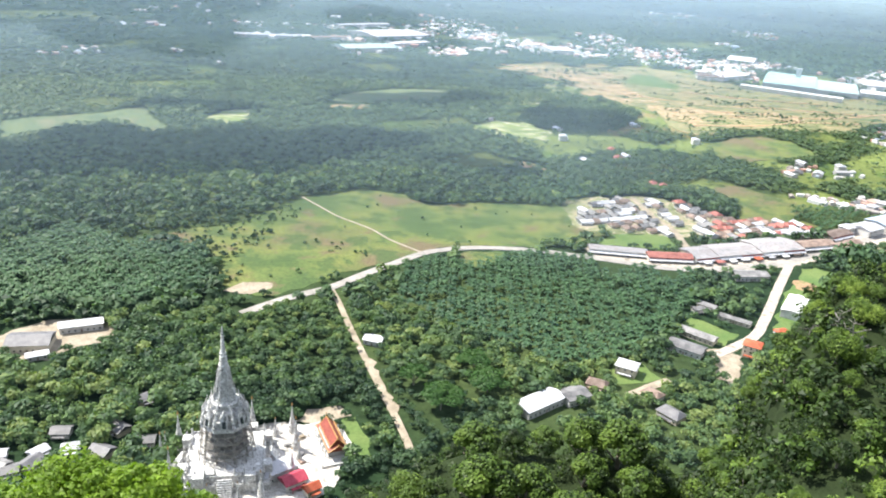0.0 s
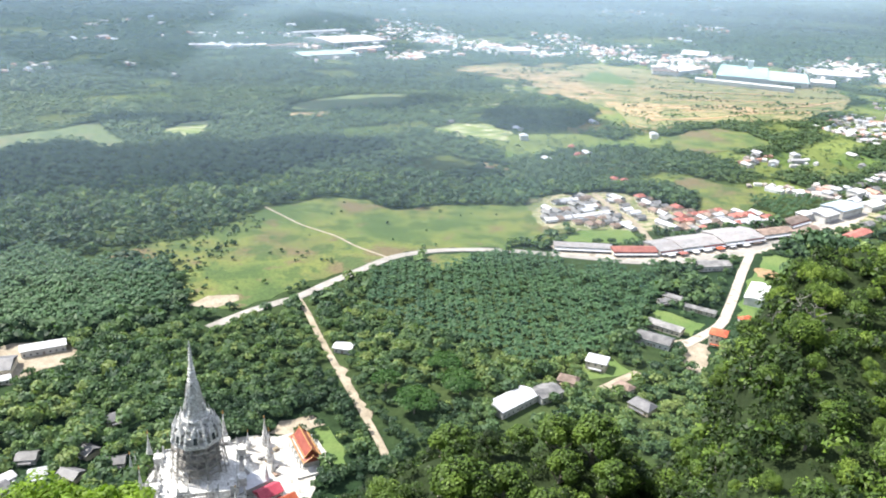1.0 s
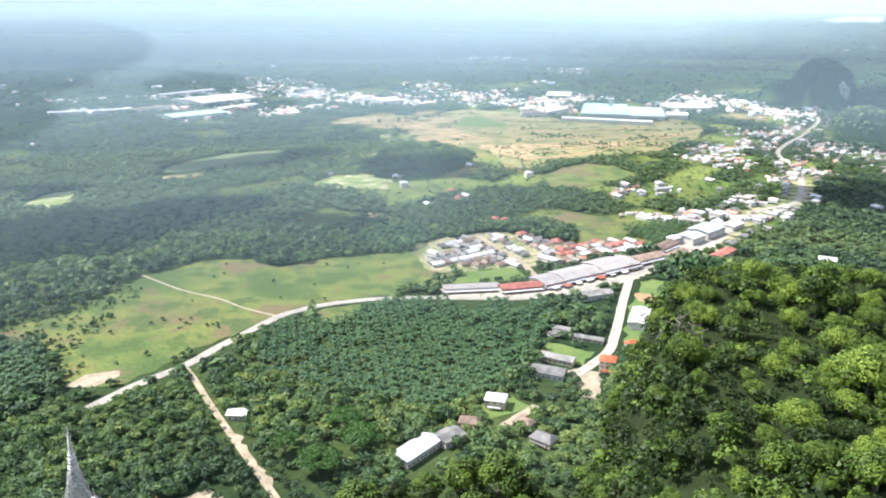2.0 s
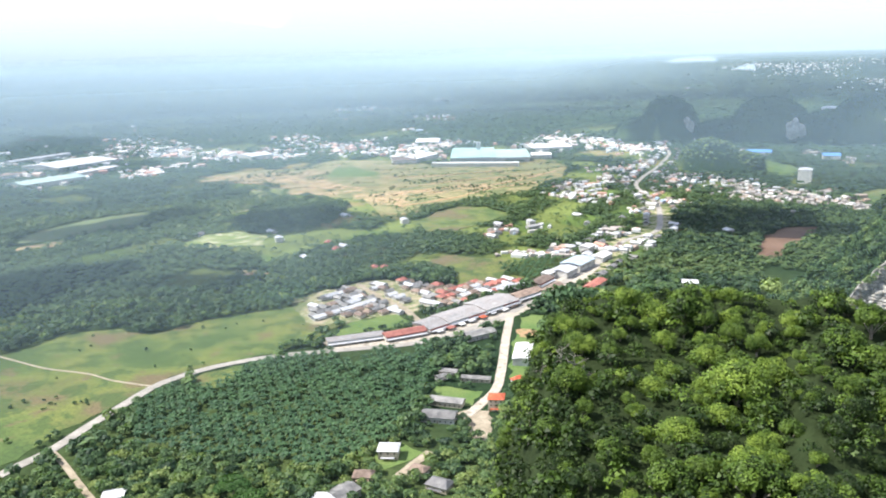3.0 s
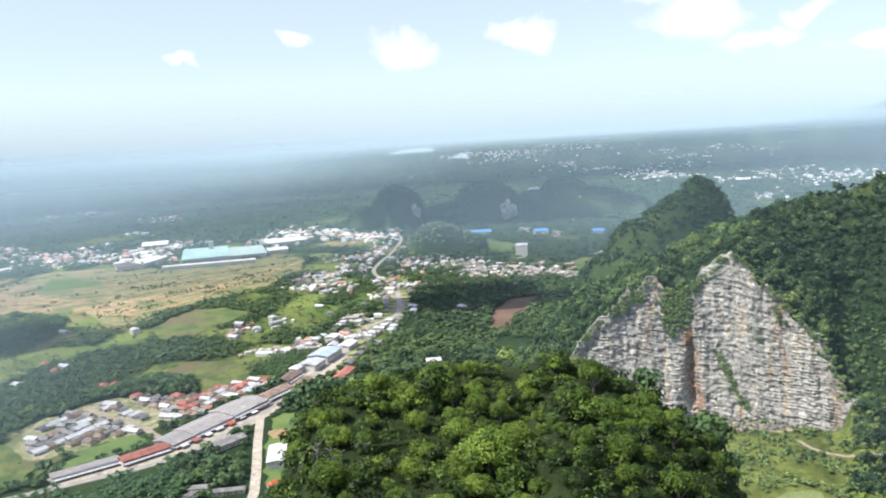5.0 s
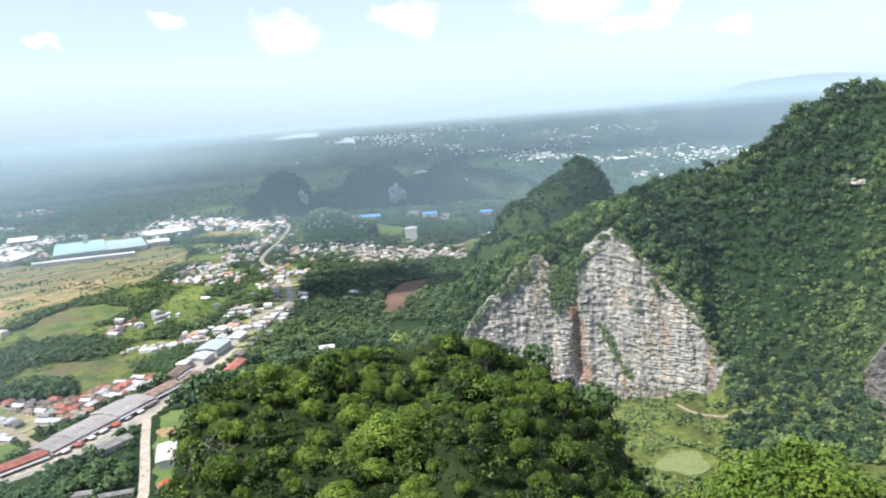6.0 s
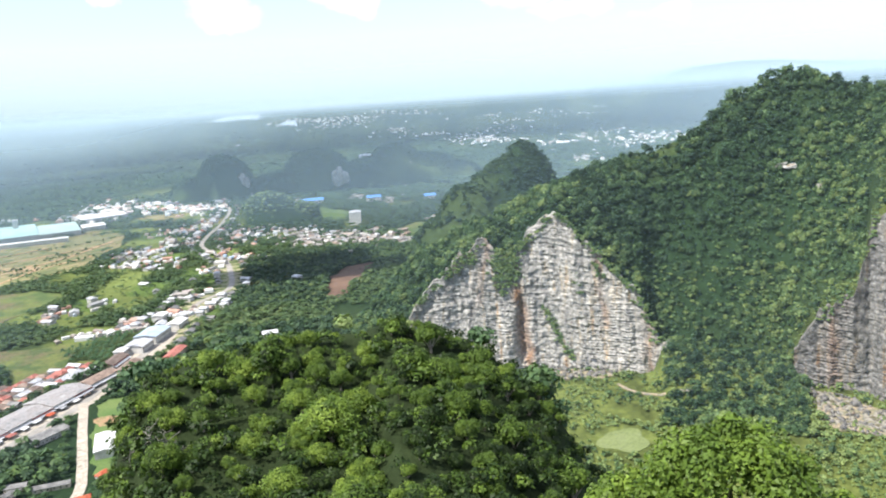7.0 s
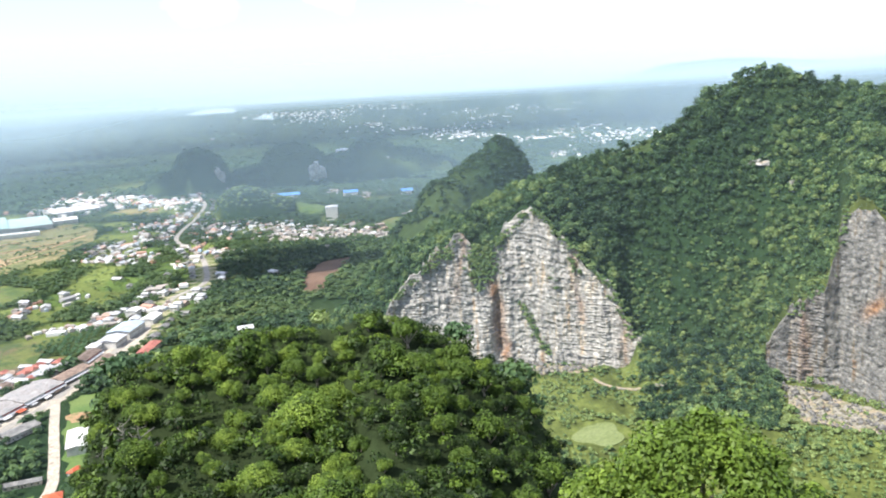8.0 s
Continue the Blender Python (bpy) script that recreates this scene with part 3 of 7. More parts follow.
# ---- helpers for meshes ----
def part(name, bm, material, parent=None, label=""):
    me = bpy.data.meshes.new(name)
    bm.to_mesh(me)
    bm.free()
    me.materials.append(material)
    ob = new(name, me)
    if parent is not None:
        ob.parent = parent
    if label:
        tagged(ob, label)
    return ob


def array_mesh(name, verts, faces, material, tone=None, colour=None, smooth_shade=False):
    """A mesh from numpy arrays: verts n x 3, faces m x 4 (or m x 3)."""
    me = bpy.data.meshes.new(name)
    n, k = faces.shape
    me.vertices.add(len(verts))
    me.vertices.foreach_set("co", np.ascontiguousarray(verts, np.float32).ravel())
    me.loops.add(n * k)
    me.loops.foreach_set("vertex_index", np.ascontiguousarray(faces, np.int32).ravel())
    me.polygons.add(n)
    me.polygons.foreach_set("loop_start", np.arange(0, n * k, k, dtype=np.int32))
    if smooth_shade:
        me.polygons.foreach_set("use_smooth", np.ones(n, bool))
    me.update(calc_edges=True)
    if tone is not None:
        me.attributes.new("tone", "FLOAT", "POINT").data.foreach_set("value", np.ascontiguousarray(tone, np.float32))
    if colour is not None:
        c = np.concatenate([colour, np.ones((len(colour), 1))], 1)
        me.attributes.new("cover", "FLOAT_COLOR", "POINT").data.foreach_set("color", np.ascontiguousarray(c, np.float32).ravel())
    me.materials.append(material)
    return me


def box(bm, x0, x1, y0, y1, z0, z1, m=None):
    vs = [bm.verts.new((x, y, z)) for z in (z0, z1) for x, y in ((x0, y0), (x1, y0), (x1, y1), (x0, y1))]
    for f in ((3, 2, 1, 0), (4, 5, 6, 7), (0, 1, 5, 4), (1, 2, 6, 5), (2, 3, 7, 6), (3, 0, 4, 7)):
        bm.faces.new([vs[i] for i in f])
    if m is not None:
        bmesh.ops.transform(bm, matrix=m, verts=vs)
    return vs


def bar(bm, a, b, w):
    a, b = Vector(a), Vector(b)
    d = b - a
    m = Matrix.Translation(a) @ d.to_track_quat("Z", "Y").to_matrix().to_4x4()
    box(bm, -w / 2, w / 2, -w / 2, w / 2, 0, d.length, m)


def gable(bm, w, d, z, rise, over=0.5, thick=0.25, hip=0.0):
    """A pitched roof with its ridge along x, slab thick, overhanging; hip > 0 draws the ridge in from the ends."""
    top = [(-w / 2 - over, -d / 2 - over, z), (w / 2 + over, -d / 2 - over, z), (w / 2 + over, d / 2 + over, z), (-w / 2 - over, d / 2 + over, z), (-w / 2 - over + hip, 0, z + rise), (w / 2 + over - hip, 0, z + rise)]
    up = [bm.verts.new((x, y, q + thick)) for x, y, q in top]
    lo = [bm.verts.new(p) for p in top]
    for f in ((0, 1, 5, 4), (2, 3, 4, 5), (1, 2, 5), (3, 0, 4)):
        bm.faces.new([up[i] for i in f])
        bm.faces.new([lo[i] for i in reversed(f)])
    for i, j in ((0, 1), (1, 2), (2, 3), (3, 0)):
        bm.faces.new((lo[i], lo[j], up[j], up[i]))


def rot2(x, y, a):
    return x * math.cos(a) - y * math.sin(a), x * math.sin(a) + y * math.cos(a)


def spline(pts, step):
    out = []
    p = [Vector((*q, 0)) for q in pts]
    p = [2 * p[0] - p[1]] + p + [2 * p[-1] - p[-2]]
    for a, b, c, d in zip(p, p[1:], p[2:], p[3:]):
        n = max(2, int((c - b).length / step))
        for i in range(n):
            t = i / n
            out.append(0.5 * (2 * b + (c - a) * t + (2 * a - 5 * b + 4 * c - d) * t * t + (3 * b - a - 3 * c + d) * t ** 3))
    return out + [p[-2]]


def road(name, pts, width, material, lift, label, edge=0.3):
    line = spline(pts, 8.0)
    bm = bmesh.new()
    rows = []
    for i, p in enumerate(line):
        d = (line[min(i + 1, len(line) - 1)] - line[max(i - 1, 0)]).normalized()
        s = Vector((-d.y, d.x, 0))
        row = []
        for k, dz in ((-1.0, -0.6), (-0.97, 0.0), (-0.33, 0.05), (0.33, 0.05), (0.97, 0.0), (1.0, -0.6)):
            q = p + s * (k * width / 2 * (1 + edge * 0.3 * math.sin(p.x * 0.21 + p.y * 0.13 + 2 * k)))
            q.z = float(terrain(q.x, q.y)) + lift + dz
            row.append(bm.verts.new(q))
        rows.append(row)
    for a, b in zip(rows, rows[1:]):
        for i in range(5):
            bm.faces.new((a[i], a[i + 1], b[i + 1], b[i]))
    bmesh.ops.recalc_face_normals(bm, faces=bm.faces)
    ob = part(name, bm, material)
    return tagged(ob, label, "road", kind="structure")


def patch(name, poly, material, lift, label, jag=3.0, cell=None, category="ground"):
    """A field or yard: a sheet over the ground with an uneven border, cut from a fine grid."""
    rnd = random.Random(name)
    line = []
    for (x0, y0), (x1, y1) in zip(poly, poly[1:] + poly[:1]):
        n = max(2, int(math.hypot(x1 - x0, y1 - y0) / (jag * 2.5)))
        for i in range(n):
            t = i / n
            line.append((x0 + (x1 - x0) * t + rnd.uniform(-jag, jag) * (i > 0), y0 + (y1 - y0) * t + rnd.uniform(-jag, jag) * (i > 0)))
    bm = bmesh.new()
    face = bm.faces.new([bm.verts.new((x, y, 0)) for x, y in line])
    bmesh.ops.triangulate(bm, faces=[face])
    bmesh.ops.recalc_face_normals(bm, faces=bm.faces)
    for f in bm.faces:
        if f.normal.z < 0:
            f.normal_flip()
    low = bmesh.ops.extrude_edge_only(bm, edges=[e for e in bm.edges if e.is_boundary])
    sunk = {v for v in low["geom"] if isinstance(v, bmesh.types.BMVert)}
    for v in bm.verts:
        v.co.z = float(terrain(v.co.x, v.co.y)) + (lift if v not in sunk else -1.0)
    return tagged(part(name, bm, material), label, category, kind="structure")


# ---- ground ----
def cover_of(x, y, r, z):
    """Base colour of the ground by its cover, with shade between near trees put in."""
    n = len(x)
    col = np.tile(np.array([[0.032, 0.054, 0.022]]), (n, 1))
    mottled = wave(x, y, 60, 3.0)[:, None]
    col = col + np.clip(mottled, -0.4, 0.8) * np.array([[0.035, 0.04, 0.012]])
    # open country of fields, scrub and cleared earth between the village and the town
    a = np.degrees(np.arctan2(x, y))
    q, openness = parcel(x, y)
    openness = np.where(z > 8, 0, openness)
    plot = np.where(((q < openness * 0.14) & (openness > 0.26))[:, None], np.array([[0.2, 0.17, 0.08]]), np.where((q < openness * 0.7)[:, None], np.array([[0.135, 0.172, 0.055]]), np.array([[0.09, 0.14, 0.04]])))
    plot = plot * np.where(openness > 0.2, 1.0, 0.62)[:, None]
    plot = plot * (1 + 0.35 * np.clip(wave(x, y, 25, 9.0), -1, 1)[:, None])
    col = np.where((q < openness)[:, None], plot, col)
    valley = (smooth(330, 420, r) * (1 - smooth(640, 680, r)) * smooth(57, 61, a))[:, None]
    rough = 0.75 + 0.7 * (lattice(x / 13, y / 13, 6) - 0.5)[:, None] + 0.5 * (lattice(x / 5, y / 5, 7) - 0.5)[:, None]
    col = col * (1 - 0.8 * valley) + np.array([[0.16, 0.195, 0.055]]) * rough * 0.8 * valley
    # leaf litter under near-slope trees, its colour darkened for the shade in the gaps
    shaded_litter = (1 - smooth(180, 300, r))[:, None]
    col = col * (1 - shaded_litter) + np.array([[0.022, 0.034, 0.014]]) * shaded_litter
    return np.clip(col, 0.01, 0.9)


def build_ground():
    az = np.radians(np.concatenate([np.arange(-180, -44, 3.0), np.arange(-44, 42, 0.5), np.arange(42, 96, 0.3), np.arange(96, 180, 3.0)]))
    rr = [0.5, 3, 7]
    while rr[-1] < 4880:
        rr.append(rr[-1] * (1.02 if rr[-1] < 800 else 1.014 if rr[-1] < 2300 else 1.03) + 0.5)
    rr = np.unique(np.concatenate([np.array(rr[:-1]), np.arange(630, 720, 3.0), [4700, 4780, 4840, 4880]]))
    g_az, g_r = np.meshgrid(az, rr)
    x, y = (np.sin(g_az) * g_r).ravel(), (np.cos(g_az) * g_r).ravel()
    z = terrain(x, y)
    na, nr = len(az), len(rr)
    i, j = np.meshgrid(np.arange(na), np.arange(nr - 1))
    k = (i + 1) % na
    f = np.stack([j * na + i, (j + 1) * na + i, (j + 1) * na + k, j * na + k], -1).reshape(-1, 4)
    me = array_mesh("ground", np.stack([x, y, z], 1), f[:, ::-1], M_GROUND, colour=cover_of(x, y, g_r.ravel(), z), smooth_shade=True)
    tagged(new("ground", me), "green tropical plain rising to wooded limestone hills", "ground", kind="structure")


build_ground()
patch("grass_field", FIELD, M_FIELD, 0.25, "rough yellow-green pasture beside the curving highway", 5.0)
patch("cleared_land", BARE, M_BARE, 0.5, "cleared sandy building land with scrub", 14.0)
patch("scraped_earth", SCRAPED, M_SCRAPED, 0.9, "bright orange-tan earth scraped bare for building", 12.0)
patch("scraped_strip", SCRAPED_EAST, M_SCRAPED, 0.9, "tan strips of scraped earth between grass", 12.0)
patch("garden_plots", GARDEN_PLOTS, M_PLOTS, 0.5, "light green garden plots with pale paths", 6.0)
patch("tan_lot", TAN_LOT, M_SCRAPED, 0.5, "bare tan lot between plantations", 6.0)
patch("village_lot", VILLAGE_LOT, M_VILLAGE_LOT, 0.4, "tan cleared strips beside village houses", 4.0)
patch("red_soil_field", RUST, M_RUST, 0.4, "ploughed red soil at the foot of the wooded hill", 9.0)
patch("sports_field", PITCH, M_GREEN, 0.5, "bright green mown sports field", 3.0)
patch("green_meadow", GREEN_HILL, M_GREEN, 0.6, "bright green meadow beside cleared land", 8.0)
patch("meadow", PARCEL_A, M_FIELD, 0.4, "light green meadow between tree belts", 5.0)
patch("orchard_meadow", PARCEL_B, M_FIELD, 0.4, "grassy slope with rows of young trees", 6.0)
patch("village_ground", VILLAGE, M_VILLAGE_LOT, 0.22, "grass and pale sandy ground between village houses", 5.0)
patch("west_meadow", WEST_MEADOW, M_FALLOW, 0.4, "long pale green meadow between plantations", 5.0)
patch("west_lot", WEST_LOT, M_FALLOW, 0.5, "olive scrub lot with bare spots", 5.0)
patch("striped_plot", STRIPED_PLOT, M_PLOTS, 0.5, "plot of light green planted strips", 4.0)
patch("north_meadow", NORTH_MEADOW, M_FALLOW, 0.5, "narrow green meadow between dark woods", 6.0)
patch("north_lot", NORTH_LOT, M_SCRAPED, 0.6, "thin tan strip of bare earth", 4.0)
patch("scrub_meadow", SCRUB_MEADOW, M_PLOTS, 0.4, "light green scrubby slope", 8.0)
patch("town_lot", TOWN_LOT, M_FIELD, 0.5, "light green lot beside town houses", 6.0)
patch("grass_strip", GRASS_STRIP, M_GREEN, 0.3, "strip of green grass behind roadside shops", 3.0)
patch("shop_forecourt", SHOPS, M_PAVE, 0.3, "sunlit pale concrete forecourt of roadside shops", 2.0)
patch("temple_yard", TEMPLE, M_TERRACE, 0.3, "bright concrete terrace round the temple tower", 3.0)
patch("sandy_bank", SAND, M_DIRT, 0.24, "bare sandy bank behind the temple hall", 2.5)
patch("temple_lawn", TEMPLE_GREEN, M_GREEN, 0.22, "bright green lawn beside the temple hall", 3.0)
patch("orchard_ground", ORCHARD, M_GREEN, 0.2, "green lawn behind long grey barns", 3.0)
patch("garden_ground", GARDENS, M_GREEN, 0.2, "green gardens round hillside houses", 4.0)
patch("east_lot", EAST_LOT, M_GREEN, 0.2, "grass lot with bare patches beside the side road", 4.0)
patch("dirt_lot", DIRT_LOT, M_CLAY, 0.32, "patch of bare orange earth beside the side road", 2.0)
patch("low_yard", LOW_YARD, M_DIRT, 0.3, "pale dirt yard below the three-storey house", 2.0)
patch("sandy_clearing", [(-156, 529), (-146, 546), (-126, 549), (-122, 539), (-136, 525)], M_DIRT, 0.3, "pale sandy clearing with a shallow pool beside the highway", 3.0)
patch("lane_verge", [(-41, 444), (-36, 441), (-26, 412), (-15, 383), (-18, 380), (-29, 405)], M_DIRT, 0.24, "bare earth verge along the temple lane", 2.0)
patch("scrub_lot", CLEARED, M_FIELD, 0.2, "small scrubby clearing at the plantation edge", 4.0)
patch("quarry_rubble", RUBBLE, M_RUBBLE, 0.9, "pale broken stone and sand at the foot of the rock face", 5.0)
patch("quarry_bench", BENCH, M_RUBBLE, 0.9, "tan rubble along the quarry wall", 4.0)
for name, line in (("scraped_track", [(123, 1879), (236, 1798), (339, 1638), (406, 1528)]), ("scraped_track", [(158, 1754), (271, 1718), (399, 1798)]), ("scraped_track", [(413, 1289), (525, 1319), (636, 1380), (747, 1401)]), ("scraped_track", [(439, 1414), (562, 1439), (690, 1430), (859, 1521)]), ("scraped_track", [(309, 1598), (484, 1499), (642, 1509), (800, 1490)]), ("scraped_track", [(485, 1638), (603, 1599), (761, 1590)])):
    road(name, line, 5.0, M_ORANGE_DIRT, 1.3, "orange dirt track scraped across cleared land", 1.2)
road("quarry_track", QUARRY_TRACK, 3.0, M_RUBBLE, 0.8, "pale stony track across the quarry floor")
road("roadside_ground", ROADSIDE_STRETCH, 34.0, M_VILLAGE_LOT, 0.2, "trodden sandy ground and grass along the highway through town", 3.0)
road("highway", HIGHWAY, 8.8, M_ASPHALT, 0.45, "pale two-lane highway curving through the plain", 0.1)
road("temple_lane", LANE, 4.4, M_DIRT, 0.42, "pale sandy lane leading to the temple", 0.12)
road("side_road", SIDE_ROAD, 8.0, M_PAVE, 0.5, "wide concrete side road lined with houses", 0.1)
road("yard_road", YARD_ROAD, 6.5, M_DIRT, 0.46, "narrow concrete drive between hillside houses")
road("estate_lane", ESTATE_LANE, 7.0, M_DIRT, 0.44, "sandy lane through the housing estate")
road("field_track", TRACK, 2.6, M_DIRT, 0.42, "narrow dirt track across the pasture")


# ---- rock faces ----
def cliff(name, a0, a1, label, seed, rock):
    """A quarried wall: thin beds stepping in and out, cut by upright flutes and joints."""
    az = np.arange(a0, a1, 0.06)
    nz = 150
    top = np.interp(az, CLIFF_AZ, CLIFF_Z) + 9 * (lattice(az * 1.1, az * 0, seed) - 0.5) + 7 * (lattice(az * 3.7, az * 0, seed + 1) - 0.5)
    a = np.repeat(az[:, None], nz, 1)
    zz = -2 + (top[:, None] + 2) * np.linspace(0, 1, nz)[None, :]
    s = a * 12.0
    bed = zz + 5 * (lattice(s / 40, zz * 0, seed + 2) - 0.5) + 0.10 * s
    block = lattice(s / 9 + 3 * lattice(s / 20, bed / 12, 8), np.floor(bed / 5.5), seed + 9)
    step = 0.9 * (lattice(s / 14, np.floor(bed / 2.1), seed + 3) - 0.5) + 1.1 * (block - 0.5) + 0.9 * (lattice(s / 3, np.floor(bed / 0.9), seed + 4) - 0.5)
    flute = 7 * (lattice(s / 22, zz / 90, seed + 5) - 0.5) + 3.4 * (lattice(s / 7 + 2 * lattice(s / 15, zz / 40, 3), zz / 45, seed + 6) - 0.5) + 0.9 * (lattice(s / 2.6 + lattice(s / 9, zz / 20, 4), zz / 13, seed + 7) - 0.5)
    step = step + 1.1 * (np.mod(bed / 2.4 + 0.6 * lattice(s / 16, bed / 9, seed + 13), 1.0) - 0.5) + 1.5 * (lattice(s / 3.2, bed / 1.7, seed + 11) - 0.5) + 0.8 * (lattice(s / 1.1, bed / 0.8, seed + 12) - 0.5)
    lean = 16 * (1 - zz / 160.0)
    # a stained cleft runs up the wall
    cleft = 2.0 * np.exp(-((a - np.interp(zz, [0, 60, 120], [58.2, 58.1, 57.9])) / 0.45) ** 2)
    hollow = np.exp(-((a - 58.2 - 0.25 * (lattice(zz / 20, s * 0, 41) - 0.5)) / (0.2 + 0.3 * np.sin(np.pi * np.clip(zz / 72, 0.02, 0.98)))) ** 2) * smooth(4, 20, zz) * (1 - smooth(58, 74, zz))
    r = cliff_range(a) + 2 - lean + step + flute + cleft + 6 * hollow
    worn = 0.6 * lattice(s / 4, zz / 14, 21)
    a = a + 0.55 * (lattice(zz / 17, s / 30, 31) - 0.5) + 0.4 * (lattice(zz / 5, s / 8, 32) - 0.5)
    stain = np.exp(-((a - np.interp(zz, [0, 45, 75, 120], [58.6, 58.3, 57.8, 57.7])) / 0.4) ** 2) * (zz < 82) * (0.1 + worn + 0.7 * lattice(s / 5, zz / 12, 33))
    stain = np.maximum(stain, 0.75 * np.exp(-((a - np.interp(zz, [40, 115], [54.2, 55.8])) / 0.3) ** 2) * smooth(35, 95, zz) * (0.3 + worn))
    stain = np.maximum(stain, 0.8 * hollow)
    stain = np.maximum(stain, np.exp(-(((a - 58.0) / 0.32) ** 2 + ((zz - 68) / 7) ** 2)))
    stain = np.maximum(stain, 0.5 * np.exp(-((a - np.interp(zz, [40, 115], [64.6, 63.9])) / 0.3) ** 2) * (zz > 40) * worn * 2)
    stain = np.maximum(stain, 0.6 * np.exp(-((a - 67.7) / 0.35) ** 2) * worn * 2)
    stain = np.maximum(stain, np.exp(-(((a - 83.9) / 0.5) ** 2 + ((zz - 78 - (a - 83.9) * 12) / 7) ** 2)))
    stain = np.maximum(stain, 0.5 * np.exp(-((a - 79.8) / 0.5) ** 2) * worn * 2)
    stain = np.concatenate([stain, stain[:, -1:] * 0], 1)
    a = np.repeat(az[:, None], nz, 1)
    v = np.stack([np.sin(np.radians(a)) * r, np.cos(np.radians(a)) * r, zz], 2)
    # cap runs back under the woods
    back = v[:, -1:, :].copy()
    k = (np.hypot(back[..., 0], back[..., 1]) + 16) / np.hypot(back[..., 0], back[..., 1])
    back[..., 0] *= k
    back[..., 1] *= k
    back[..., 2] -= 3
    v = np.concatenate([v, back], 1)
    n, m = v.shape[:2]
    i, j = np.meshgrid(np.arange(n - 1), np.arange(m - 1), indexing="ij")
    f = np.stack([i * m + j, (i + 1) * m + j, (i + 1) * m + j + 1, i * m + j + 1], -1).reshape(-1, 4)
    me = array_mesh(name, v.reshape(-1, 3), f[:, ::-1], rock, tone=np.clip(stain, 0, 1).ravel())
    tagged(new(name, me), label, "cliff", kind="structure")


cliff("cliff", 49.6, 69.0, "grey banded limestone quarry face with rusty streaks", 1, M_ROCK)
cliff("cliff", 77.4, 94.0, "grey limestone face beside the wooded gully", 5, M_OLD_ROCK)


# ---- foliage ----
def tufts(rs, centres, radii, count, size, lobes=6, flat=0.75, tone=None, low=-0.35, knob=(0.36, 0.58), calm=0.0, mixed=0.0):
    """Crowns as lobed shells of small leaf sprays. centres n x 3, radii n; count sprays a crown; size of a spray in metres."""
    n = len(centres)
    lob = rs.normal(0, 1, (n, lobes, 3))
    lob /= np.linalg.norm(lob, axis=2, keepdims=True)
    lob[..., 2] = np.abs(lob[..., 2]) * 0.8 - 0.1
    lob *= rs.uniform(0.3, 1.0, (n, lobes, 1)) ** 0.5 * (1.02 - knob[1])
    lr = rs.uniform(knob[0], knob[1], (n, lobes))
    pick = rs.randint(0, lobes, (n, count))
    row = np.arange(n)[:, None]
    d = rs.normal(0, 1, (n, count, 3))
    d /= np.linalg.norm(d, axis=2, keepdims=True)
    d[..., 2] = np.where(d[..., 2] < low, -d[..., 2], d[..., 2])
    p = lob[row, pick] + d * (lr[row, pick] * rs.uniform(0.7, 1.08, (n, count)))[..., None]
    p[..., 2] *= flat
    p = centres[:, None, :] + p * radii[:, None, None]
    nor = d * (1 - 0.6 * calm) + rs.normal(0, 0.45 * (1 - 0.6 * calm), d.shape) + np.array([0, 0, 0.35 + 0.7 * calm])
    nor /= np.linalg.norm(nor, axis=2, keepdims=True)
    t1 = np.cross(nor, rs.normal(0, 1, d.shape))
    t1 /= np.linalg.norm(t1, axis=2, keepdims=True) + 1e-9
    t2 = np.cross(nor, t1)
    s = np.broadcast_to(np.asarray(size, float).reshape(-1, 1, 1), (n, 1, 1)) * rs.uniform(0.6, 1.3, (n, count, 1))
    skew = rs.uniform(-0.5, 0.5, (n, count, 1))
    v = np.stack([p - t1 * s * 0.62 - t2 * s * 0.3, p + t1 * s * 0.62 - t2 * s * 0.3, p + t1 * s * skew + t2 * s * 0.62], 2).reshape(-1, 3)
    f = np.arange(len(v)).reshape(-1, 3)
    if tone is None:
        tone = rs.beta(2, 2.5, n)
    own = rs.normal(0, mixed, (n, lobes))[row, pick] if mixed else 0.0
    tv = np.repeat(tone[:, None] + own + rs.normal(0, 0.04, (n, count)), 3, axis=1).ravel()
    return v, f, np.clip(tv, 0, 1)


def stuff(name, groups, material, label, category):
    vs, fs, ts, k = [], [], [], 0
    for v, f, t in groups:
        vs.append(v)
        fs.append(f + k)
        ts.append(t)
        k += len(v)
    me = array_mesh(name, np.concatenate(vs), np.concatenate(fs), material, tone=np.concatenate(ts))
    return tagged(new(name, me), label, category, kind="stuff")


def spread(rs, a0, a1, r0, r1, area):
    """Random places over a sector of the plan, one to so many square metres."""
    n = int(radians(a1 - a0) / 2 * (r1 * r1 - r0 * r0) / area)
    a = np.radians(rs.uniform(a0, a1, n))
    r = np.sqrt(rs.uniform(r0 * r0, r1 * r1, n))
    return np.sin(a) * r, np.cos(a) * r


